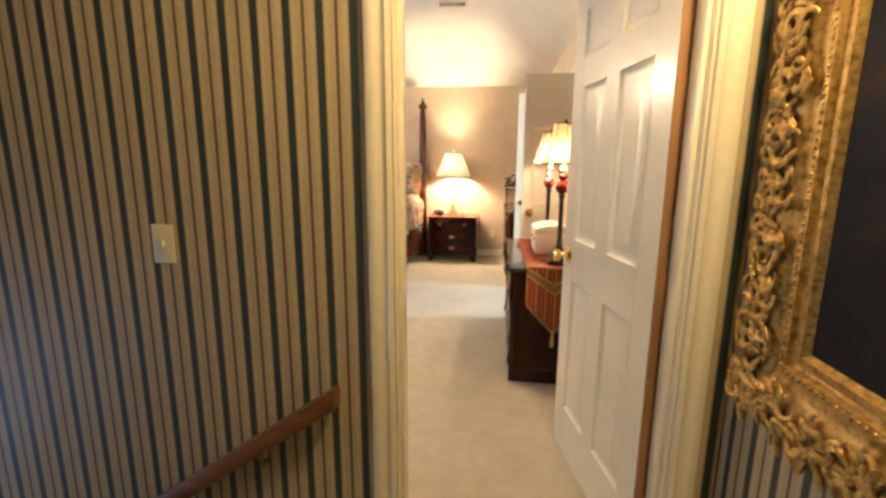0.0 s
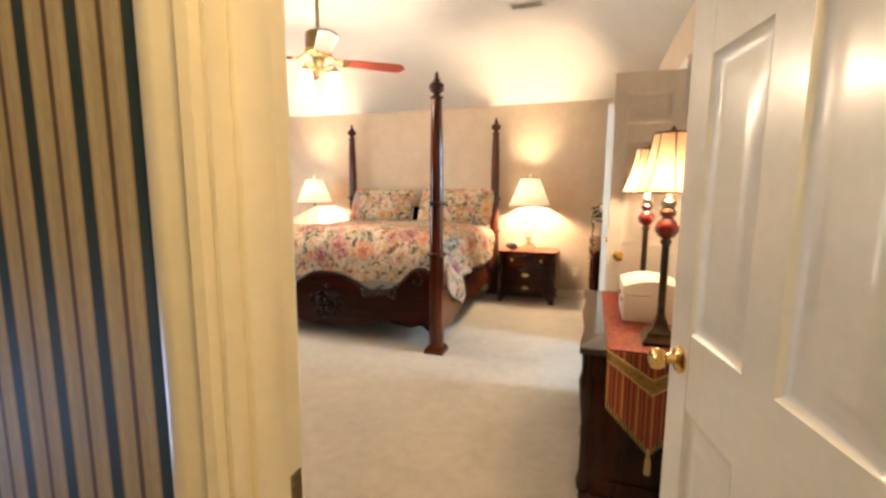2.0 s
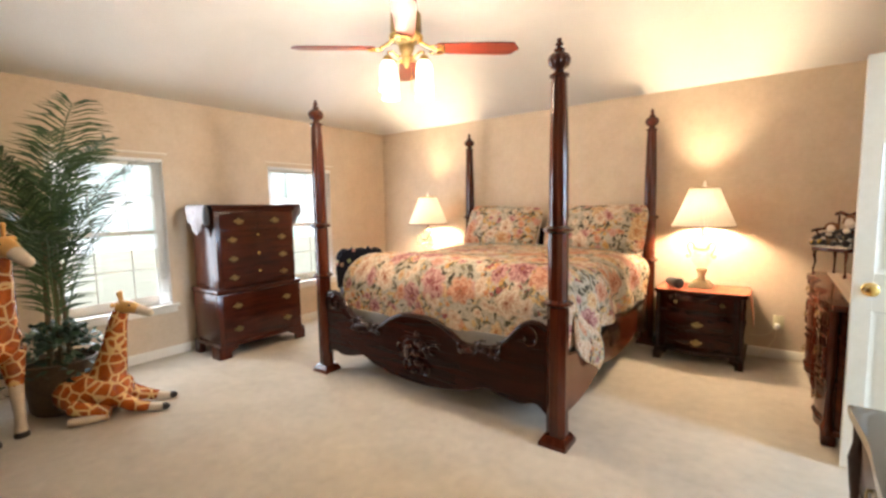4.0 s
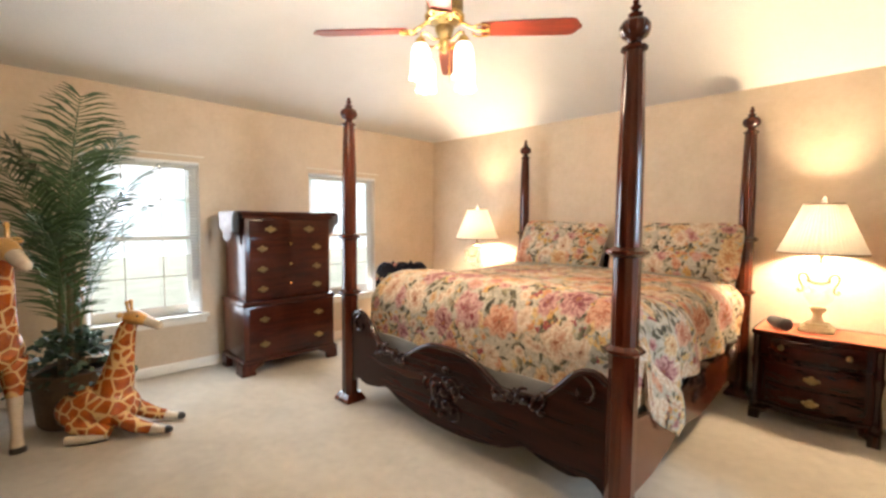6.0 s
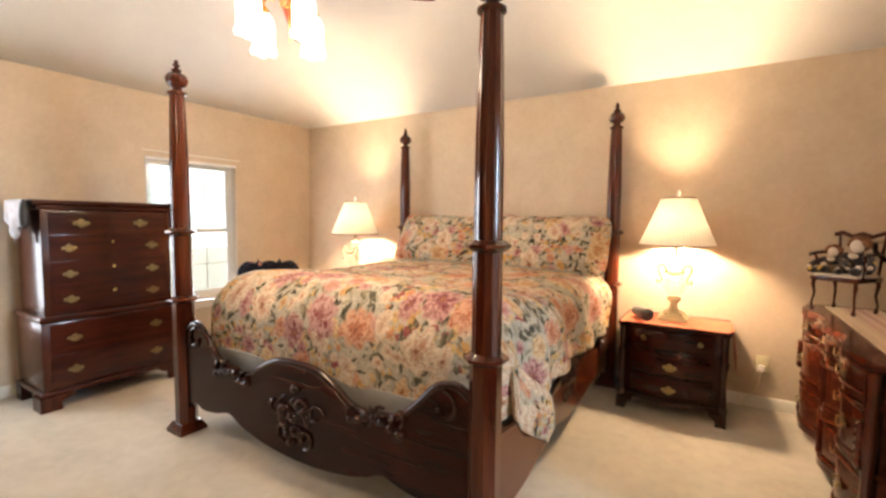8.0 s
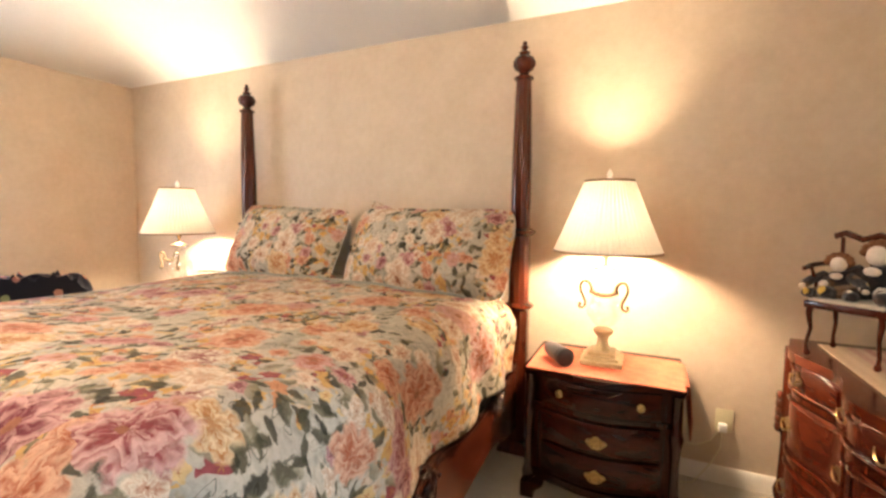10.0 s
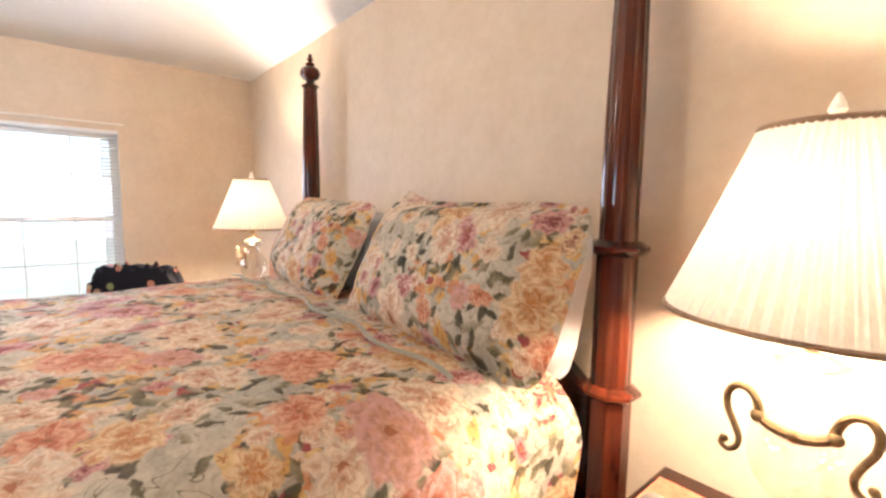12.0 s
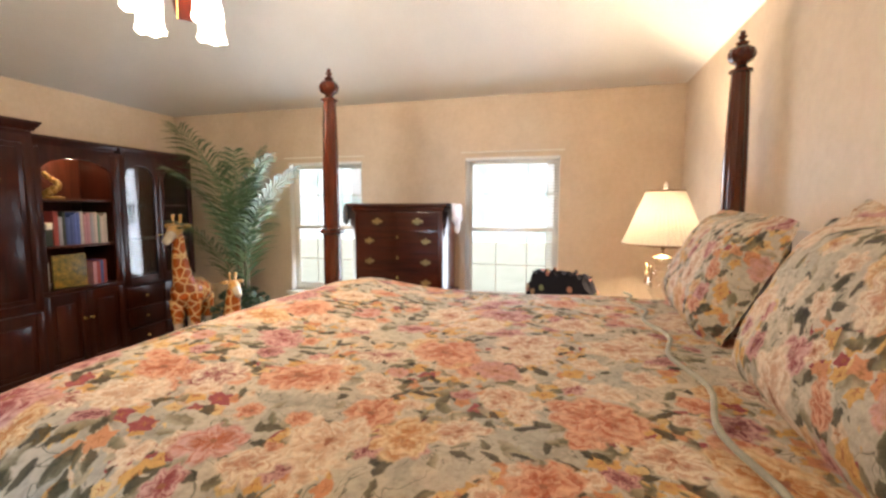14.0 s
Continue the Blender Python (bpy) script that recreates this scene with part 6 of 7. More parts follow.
# ---- dresser by the entrance ----
def entrance_dresser():
    y0, y1, xf, xb, h = 1.985, 3.06, 0.365, 0.872, 0.725
    t = thing("low_dresser", (xf, (y0 + y1) / 2, 0), "dark mahogany dresser with a polished black top beside the entrance", "dresser", turn=-90)
    L, d = y1 - y0, xb - xf

    def wave(x):
        return 0.006 - 0.006 * math.cos(x / (L / 2) * math.pi * 2)
    front = [(L * (i / 40 - 0.5), 0.025 + wave(L * (i / 40 - 0.5))) for i in range(41)]
    part("body", prism([(-L / 2 + 0.01, d), *[(x * 0.98, y + 0.015) for x, y in front], (L / 2 - 0.01, d)], 0.09, h - 0.03, "z"), M_WOOD, t)
    part("top", slab([(-L / 2 - 0.018, d), *[(x * 1.03, y - 0.03) for x, y in front], (L / 2 + 0.018, d)], h - 0.03, h, 0.010), M_BLACKTOP, t, "polished black-brown marbled top")
    part("base_moulding", slab([(-L / 2 - 0.014, d), *[(x * 1.02, y - 0.012) for x, y in front], (L / 2 + 0.014, d)], 0.0, 0.10, 0.012), M_CARVED, t)
    # framed panel on the end that faces the door
    for s in (-1, 1):
        x = s * (L / 2 - 0.010)
        xa, xb2 = sorted((x, x + s * 0.010))
        part("end_frame", boxes((xa, xb2, 0.06, d - 0.02, 0.10, 0.17, 0.003), (xa, xb2, 0.06, d - 0.02, 0.60, 0.69, 0.003), (xa, xb2, 0.06, 0.13, 0.17, 0.60, 0.003), (xa, xb2, d - 0.09, d - 0.02, 0.17, 0.60, 0.003)), M_WOOD, t)
    for z0, z1 in ((0.115, 0.30), (0.31, 0.495), (0.505, 0.68)):
        for a, b in ((-0.46, -0.005), (0.005, 0.46)):
            dr = drawer_front(t, a, b, z0, z1, 0.03, M_WOOD_X, wave, 0.015)
            x = (a + b) / 2
            bail_handle(dr, pose(x, 0.03 + wave(x) - 0.016, (z0 + z1) / 2), 0.09, mat=M_DARKBRASS)
    for s in (-1, 1):
        bm = lathe([(0.026, 0.10), (0.030, 0.14), (0.020, 0.18), (0.018, 0.40), (0.028, 0.50), (0.034, 0.57), (0.024, 0.62), (0.026, 0.695)], 14, at=(s * (L / 2 - 0.03), 0.03, 0))
        part("corner_column", bm, M_CARVED, t)
    return t


m, nt, b = material("polished_dark_marble")
v = coords(nt)
n = tex_noise(nt, v, 7, 6, 0.65, 1.2)
nt.links.new(ramp(nt, n.outputs["Fac"], ((0.3, (0.010, 0.009, 0.008)), (0.55, (0.028, 0.024, 0.018)), (0.68, (0.075, 0.06, 0.04)))), b.inputs["Base Color"])
b.inputs["Roughness"].default_value = 0.12
b.inputs["Coat Weight"].default_value = 0.6
M_BLACKTOP = m
entrance_dresser()


def damask():
    m, nt, b = material("rust_damask_runner")
    v = coords(nt)
    w = tex_noise(nt, v, 11, 3, 0.5, 3.5)
    nt.links.new(ramp(nt, w.outputs["Fac"], ((0.42, (0.13, 0.018, 0.008)), (0.50, (0.28, 0.07, 0.026)), (0.58, (0.15, 0.022, 0.010)))), b.inputs["Base Color"])
    b.inputs["Roughness"].default_value = 0.6
    b.inputs["Specular IOR Level"].default_value = 0.2
    bump(nt, b, tex_noise(nt, v, 300, 2).outputs["Fac"], 0.2, 0.002)
    return m


M_DAMASK = damask()
M_FRINGE = striped_cloth("striped_fringe_cloth", 0, 0.055, ((0.26, 0.028, 0.014), (0.36, 0.06, 0.02), (0.12, 0.03, 0.02), (0.40, 0.14, 0.04), (0.22, 0.02, 0.012), (0.34, 0.05, 0.02), (0.48, 0.26, 0.07)))
M_BORDER = mottled("brown_gold_brocade", (0.10, 0.055, 0.015), (0.42, 0.27, 0.08), 60, 0.6, 160, 0.4)
M_CORD = mottled("gold_cord", (0.42, 0.27, 0.08), (0.60, 0.42, 0.16), 60, 0.45, 200, 0.4)
t = thing("dresser_scarf", (0.628, 0, 0.729), "rust red dresser scarf with gold border and tassels", "runner")
part("top_cloth", boxes((-0.165, 0.165, 1.966, 3.02, 0.0, 0.004)), M_DAMASK, t)
yf = 1.958


def bib(pts, y, th, mat, name, label=""):
    return part(name, prism(pts, y - th, y, "y"), mat, t, label)


fr = bib([(-0.165, 0.0), (0.165, 0.0), (0.165, -0.20), (0.0, -0.375), (-0.165, -0.20)], yf, 0.003, M_FRINGE, "striped_bib", "striped red and gold pointed bib")
part("border", prism([(-0.165, 0.004), (-0.165, -0.035), (0.0, -0.155), (0.165, -0.035), (0.165, 0.004), (0.0, -0.095)], yf - 0.008, yf - 0.004, "y"), M_BORDER, t, "brown and gold brocade border")
for off in (0.004, -0.036):
    ap = -0.095 if off > 0 else -0.155
    part("cord", tube([(-0.165, yf - 0.009, off), (0.0, yf - 0.009, ap), (0.165, yf - 0.009, off)], 0.004, 6), M_CORD, t, "gold cord")
part("tassel", lathe([(0.004, 0.0), (0.010, -0.012), (0.006, -0.022), (0.011, -0.05), (0.012, -0.10), (0.004, -0.104)], 10, at=(0.0, yf - 0.006, -0.375)), M_CORD, t, "gold tassel")
for i in range(34):
    u = -0.16 + 0.32 * i / 33
    zz = -0.20 - 0.175 * (1 - abs(u) / 0.165)
    if i == 0:
        strand = part("fringe", lathe([(0.0022, 0.0), (0.003, -0.02), (0.002, -0.03)], 6), M_CORD, t, m=Matrix.Translation((u, yf - 0.002, zz)))
    else:
        twin(strand, Matrix.Translation((u, yf - 0.002, zz)))

M_BUFFET = cloth_shade("amber_silk_shade", (0.66, 0.46, 0.32), (0.84, 0.54, 0.31), 0.20)
M_BRONZE = mottled("dark_bronze", (0.025, 0.018, 0.010), (0.075, 0.052, 0.028), 30, 0.35, 120, 0.2, 0.7)
M_RUBY = mottled("ruby_crackle_glass", (0.06, 0.002, 0.0015), (0.20, 0.012, 0.005), 40, 0.08, 120, 0.12, coat=0.8)
M_PEWTER = mottled("aged_silver", (0.22, 0.17, 0.10), (0.45, 0.37, 0.24), 60, 0.3, 160, 0.4, 1.0)


def buffet_lamp(at):
    t = thing("buffet_lamp", at, "slim bronze buffet lamp with ruby ball and lit amber shade", "table lamp", "buffet lamps")
    bm = bmesh.new()
    faceted(bm, [(0.066, 0.0), (0.068, 0.012), (0.060, 0.022), (0.052, 0.030), (0.050, 0.046), (0.034, 0.058), (0.026, 0.075), (0.020, 0.10)], 4)
    for sx in (-1, 1):
        for sy in (-1, 1):
            blob(bm, (sx * 0.044, sy * 0.044, 0.007), 0.012, (1, 1, 0.6), 8)
    part("base", bm, M_BRONZE, t, "square dark bronze base")
    part("stem", lathe([(0.022, 0.095), (0.018, 0.11), (0.015, 0.13), (0.0145, 0.395), (0.020, 0.40), (0.022, 0.41), (0.016, 0.42)], 32, rib=10, ribdepth=0.16), M_BRONZE, t)
    part("glass_ball", lathe([(0.015, 0.42), (0.030, 0.428), (0.042, 0.448), (0.043, 0.465), (0.034, 0.485), (0.020, 0.498), (0.020, 0.504), (0.028, 0.512), (0.030, 0.525), (0.022, 0.538), (0.014, 0.542)], 24), M_RUBY, t, "ruby red crackled glass ball")
    part("silver_collar", lathe([(0.016, 0.540), (0.026, 0.546), (0.028, 0.566), (0.022, 0.572), (0.022, 0.578), (0.018, 0.584), (0.016, 0.66), (0.012, 0.665)], 20), M_PEWTER, t)
    # six-sided flared bell shade, open above and below
    prof = [(0.132, 0.598), (0.112, 0.635), (0.096, 0.68), (0.083, 0.73), (0.073, 0.78), (0.067, 0.822)]
    n = 48
    bm = bmesh.new()
    rings = []
    for r, z in prof:
        ring = []
        for i in range(n):
            a = 2 * math.pi * i / n
            k = (a % (math.pi / 4)) - math.pi / 8
            rr = r * (0.965 + 0.035 * abs(k) / (math.pi / 8))
            ring.append(bm.verts.new((rr * math.cos(a), rr * math.sin(a), z)))
        rings.append(ring)
    for p, q in zip(rings, rings[1:]):
        for i in range(n):
            bm.faces.new((p[i], p[(i + 1) % n], q[(i + 1) % n], q[i]))
    sh = part("shade", bm, M_BUFFET, t, "amber bell shade with dark ribs, lit from inside")
    for i in range(8):
        a = math.pi / 4 * i
        part("rib", tube([(r * 1.003 * math.cos(a), r * 1.003 * math.sin(a), z) for r, z in prof], 0.003, 5), M_BRONZE, sh)
    for r, z in (prof[0], prof[-1]):
        part("rim", tube([(r * 1.0 * math.cos(a), r * 1.0 * math.sin(a), z) for a in np.linspace(0, 2 * math.pi, 41)], 0.004, 6), M_BRONZE, sh)
    part("harp", tube([(0.0, 0, 0.66), (0.04, 0, 0.70), (0.04, 0, 0.76), (0.0, 0, 0.80), (-0.04, 0, 0.76), (-0.04, 0, 0.70), (0, 0, 0.66)], 0.002, 5), M_BRONZE, t)
    part("finial", lathe([(0.020, 0.792), (0.022, 0.800), (0.010, 0.806), (0.017, 0.818), (0.013, 0.834), (0.003, 0.850)], 12), M_BRONZE, t)
    return t


buffet_lamp((0.662, 2.115, 0.734))
buffet_lamp((0.662, 2.80, 0.734))
# white jewellery box with a domed lid
M_BOX = mottled("cream_leather", (0.74, 0.66, 0.54), (0.82, 0.75, 0.64), 12, 0.55, 150, 0.25)
t = thing("jewellery_box", (0.665, 2.53, 0.734), "cream leather jewellery box with a domed lid", "jewellery box")
part("body", boxes((-0.125, 0.125, -0.15, 0.15, 0.0, 0.125, 0.008)), M_BOX, t)
lid = [(-0.127, 0.128)] + [(-0.127 + 0.254 * i / 12, 0.165 + 0.028 * math.sin(math.pi * i / 12)) for i in range(13)] + [(0.127, 0.128)]
bm = prism(lid, -0.152, 0.152, "y")
part("lid", bm, M_BOX, t)
for y in (-0.09, 0.09):
    part("catch", boxes((-0.132, -0.125, y - 0.012, y + 0.012, 0.085, 0.10, 0.002)), M_DARKBRASS, t)
part("ring", lathe([(0.010, 0), (0.010, 0.006)], 10), M_BRASS, t, m=pose(-0.127, 0.0, 0.105, 0, -90))

# oval mirror in a red-brown frame over the low dresser
t = thing("wall_mirror", (EX, 2.34, 1.50), "oval wall mirror in a dark red wooden frame", "mirror")
n = 48
prof = [(0.0, 0.002), (-0.002, 0.022), (0.012, 0.034), (0.03, 0.030), (0.05, 0.018), (0.055, 0.002)]
bm = bmesh.new()
rings = []
for i in range(n):
    a = 2 * math.pi * i / n
    rings.append([bm.verts.new((-hh, (0.21 - q) * math.cos(a), (0.56 - q) * math.sin(a))) for q, hh in prof])
for i in range(n):
    p, q = rings[i], rings[(i + 1) % n]
    for k in range(len(prof) - 1):
        bm.faces.new((p[k], p[k + 1], q[k + 1], q[k]))
part("mirror_frame", bm, wood("red_brown_wood", (0.05, 0.008, 0.006), (0.13, 0.024, 0.014)), t)
bm = prism([(0.158 * math.cos(2 * math.pi * i / n), 0.508 * math.sin(2 * math.pi * i / n)) for i in range(n)], -0.010, -0.004, "x")
part("mirror_glass", bm, M_MIRROR, t)

# ---- ceiling fan ----
M_REDBLADE = wood("cherry_blade", (0.10, 0.014, 0.008), (0.22, 0.036, 0.018), 0.32, 0.4, 0)
M_FROST = glowing("lit_frosted_glass", (1.0, 0.90, 0.74), 9.0)
fan = thing("ceiling_fan", (FAN[0], FAN[1], 0), "brass ceiling fan with four cherry blades and lit tulip shades", "ceiling fan")
part("canopy", lathe([(0.065, HC), (0.065, HC - 0.02), (0.045, HC - 0.06), (0.016, HC - 0.075)], 24), M_DARKBRASS, fan)
part("downrod", lathe([(0.013, HC - 0.07), (0.013, 2.62)], 14), M_DARKBRASS, fan)
part("motor", lathe([(0.03, 2.64), (0.075, 2.62), (0.098, 2.60), (0.102, 2.50), (0.095, 2.47), (0.10, 2.455), (0.07, 2.43), (0.05, 2.41)], 32), M_DARKBRASS, fan, "dark brass motor housing")
part("filigree_band", lathe([(0.104, 2.475), (0.112, 2.468), (0.112, 2.450), (0.09, 2.435)], 48, rib=16, ribdepth=0.10), M_BRASS, fan, "pierced brass band")
part("light_hub", lathe([(0.045, 2.415), (0.052, 2.40), (0.045, 2.37), (0.025, 2.345), (0.03, 2.33), (0.018, 2.30), (0.012, 2.27), (0.004, 2.265)], 24), M_DARKBRASS, fan)
for k in range(4):
    ang = 40 + 90 * k
    m = pose(0, 0, 2.395, 0, 0, ang)
    out = smooth_line([(0.20, -0.055), (0.45, -0.066), (0.66, -0.070), (0.70, -0.055), (0.715, -0.03), (0.735, 0.0), (0.715, 0.03), (0.70, 0.055), (0.66, 0.070), (0.45, 0.066), (0.20, 0.055)], 4)
    bl = part("blade", prism(out, -0.004, 0.004, "z"), M_REDBLADE, fan, "cherry wood fan blade", m @ pose(0, 0, 0, -11, 0, 0))
    bm = tube([(0.075, 0, 0.055), (0.12, 0, 0.025), (0.18, 0, -0.008), (0.25, 0, -0.010)], [0.012, 0.011, 0.010, 0.008], 8)
    for s in (-1, 1):
        pts = [(0.20 + 0.045 * math.cos(a), s * (0.028 + 0.024 * math.sin(a)), -0.010) for a in np.linspace(-1.5, 3.6, 14)]
        tube(pts, 0.006, 6, bm)
    part("bracket", bm, M_BRASS, bl, "scrolled brass blade bracket")
    a = radians(84 + 90 * k)
    c, s = math.cos(a), math.sin(a)
    arm = part("light_arm", tube([(0.035 * c, 0.035 * s, 2.34), (0.075 * c, 0.075 * s, 2.325), (0.125 * c, 0.125 * s, 2.345), (0.157 * c, 0.157 * s, 2.335), (0.16 * c, 0.16 * s, 2.30)], 0.007, 8), M_BRASS, fan)
    part("socket", lathe([(0.02, 2.31), (0.028, 2.295), (0.026, 2.265)], 14, at=(0.16 * c, 0.16 * s, 0)), M_BRASS, arm)
    prof = [(0.030, 2.275), (0.043, 2.255), (0.050, 2.22), (0.048, 2.17), (0.050, 2.13), (0.058, 2.105)]
    bm = bmesh.new()
    rings = []
    for r, z in prof:
        rings.append([bm.verts.new((0.16 * c + r * math.cos(2 * math.pi * i / 24), 0.16 * s + r * math.sin(2 * math.pi * i / 24), z + (0.006 * math.cos(6 * 2 * math.pi * i / 24) if z < 2.11 else 0))) for i in range(24)])
    for p, q in zip(rings, rings[1:]):
        for i in range(24):
            bm.faces.new((p[i], p[(i + 1) % 24], q[(i + 1) % 24], q[i]))
    sh = part("glass_shade", bm, M_FROST, arm, "lit frosted glass tulip shade")
    sh.visible_shadow = False
part("pull_chain", tube([(0.02, 0.02, 2.30), (0.02, 0.02, 2.12)], 0.0018, 5), M_BRASS, fan)

# ceiling air vent
t = thing("air_vent", (-0.245, 4.39, HC), "white metal ceiling air vent with dark slots", "air vent")
part("frame", boxes((-0.16, 0.16, -0.085, -0.06, -0.010, 0, 0.002), (-0.16, 0.16, 0.06, 0.085, -0.010, 0, 0.002), (-0.16, -0.135, -0.06, 0.06, -0.010, 0, 0.002), (0.135, 0.16, -0.06, 0.06, -0.010, 0, 0.002)), M_WHITE, t)
part("backing", boxes((-0.135, 0.135, -0.06, 0.06, -0.003, -0.0005)), M_BLACK, t)
slat = None
for i in range(7):
    y = -0.05 + 0.0167 * i
    if slat is None:
        slat = part("slat", boxes((-0.135, 0.135, -0.006, 0.006, -0.001, 0.001)), M_WHITE, t, m=pose(0, y, -0.006, 40))
    else:
        twin(slat, pose(0, y, -0.006, 40))


# ---- wall unit on the entrance wall ----
M_UNIT = wood("wall_unit_mahogany", (0.011, 0.0022, 0.0010), (0.042, 0.0076, 0.0027), 0.28, 0.15)
M_UNITIN = wood("shelf_back_mahogany", (0.040, 0.010, 0.005), (0.10, 0.026, 0.012), 0.4, 0.15)
YW = SY + 0.012


def crown(parent, x0, x1, y1, z, mat):
    prof = [(0.0, 0.0), (0.012, 0.0), (0.018, 0.018), (0.030, 0.030), (0.036, 0.050), (0.045, 0.055), (0.045, 0.068), (0.0, 0.068)]
    bm = bmesh.new()
    rows = []
    for d, hh in prof:
        rows.append([bm.verts.new(p) for p in ((x0 - d, YW, z + hh), (x0 - d, y1 + d, z + hh), (x1 + d, y1 + d, z + hh), (x1 + d, YW, z + hh))])
    for a, b in zip(rows, rows[1:]):
        for k in range(3):
            bm.faces.new((a[k], a[k + 1], b[k + 1], b[k]))
    bm.faces.new(rows[-1])
    return part("crown_moulding", bm, mat, parent)


def panel_door(parent, x0, x1, z0, z1, y, mat, knob=0):
    bm = boxes((x0, x0 + 0.05, y, y + 0.02, z0, z1, 0.002), (x1 - 0.05, x1, y, y + 0.02, z0, z1, 0.002), (x0 + 0.05, x1 - 0.05, y + 0.0005, y + 0.0195, z0, z0 + 0.055), (x0 + 0.05, x1 - 0.05, y + 0.0005, y + 0.0195, z1 - 0.055, z1))
    d = part("door", bm, mat, parent)
    part("panel", boxes((x0 + 0.05, x1 - 0.05, y + 0.001, y + 0.009, z0 + 0.055, z1 - 0.055), (x0 + 0.085, x1 - 0.085, y + 0.009, y + 0.017, z0 + 0.09, z1 - 0.09, 0.005)), mat, d)
    if knob:
        kx = x1 - 0.025 if knob > 0 else x0 + 0.025
        part("knob", lathe([(0.010, 0), (0.005, 0.006), (0.012, 0.016), (0.009, 0.024), (0.002, 0.026)], 12), M_BRASS, d, "brass knob", pose(kx, y + 0.02, (z0 + z1) / 2 + 0.08, -90))
    return d


def shelf_unit(x0, x1, label):
    """Open shelves under an arched lit niche, with a pair of doors below. Faces +y."""
    yf = 1.16
    t = thing("bookcase", (0, 0, 0), label, "bookcase", "wall unit")
    h = 1.84
    part("side_panel", boxes((x0, x0 + 0.022, YW, yf, 0, h)), M_UNIT, t)
    part("side_panel", boxes((x1 - 0.022, x1, YW, yf, 0, h)), M_UNIT, t)
    part("back", boxes((x0 + 0.022, x1 - 0.022, YW, YW + 0.012, 0.05, h)), M_UNITIN, t)
    part("top", boxes((x0, x1, YW, yf, h, h + 0.02)), M_UNIT, t)
    for z in (1.08, 1.455):
        part("shelf", boxes((x0 + 0.022, x1 - 0.022, YW + 0.012, yf - 0.04, z - 0.022, z, 0.003)), M_UNITIN, t)
    part("counter", boxes((x0 + 0.022, x1 - 0.022, YW + 0.012, yf + 0.004, 0.70, 0.728, 0.004)), M_UNIT, t)
    part("plinth", boxes((x0 + 0.022, x1 - 0.022, YW + 0.012, yf - 0.01, 0.0, 0.075)), M_UNIT, t)
    for a, b in ((x0 + 0.022, x0 + 0.075), (x1 - 0.075, x1 - 0.022)):
        part("stile", boxes((a, b, yf - 0.02, yf, 0.728, h, 0.003)), M_UNIT, t)
    xm, r = (x0 + x1) / 2, (x1 - x0) / 2 - 0.075
    arch = [(x0 + 0.075, h), (x0 + 0.075, 1.665)] + [(xm - r * math.cos(math.pi * i / 16), 1.665 + 0.11 * math.sin(math.pi * i / 16)) for i in range(1, 16)] + [(x1 - 0.075, 1.665), (x1 - 0.075, h)]
    part("arch", prism(arch, yf - 0.02, yf, "y"), M_UNIT, t, "arched top rail")
    panel_door(t, x0 + 0.024, xm - 0.001, 0.08, 0.695, yf - 0.02, M_UNIT, 1)
    panel_door(t, xm + 0.001, x1 - 0.024, 0.08, 0.695, yf - 0.02, M_UNIT, -1)
    crown(t, x0 + 0.046, x1 - 0.046, yf - 0.02, h + 0.0205, M_UNIT)
    return t


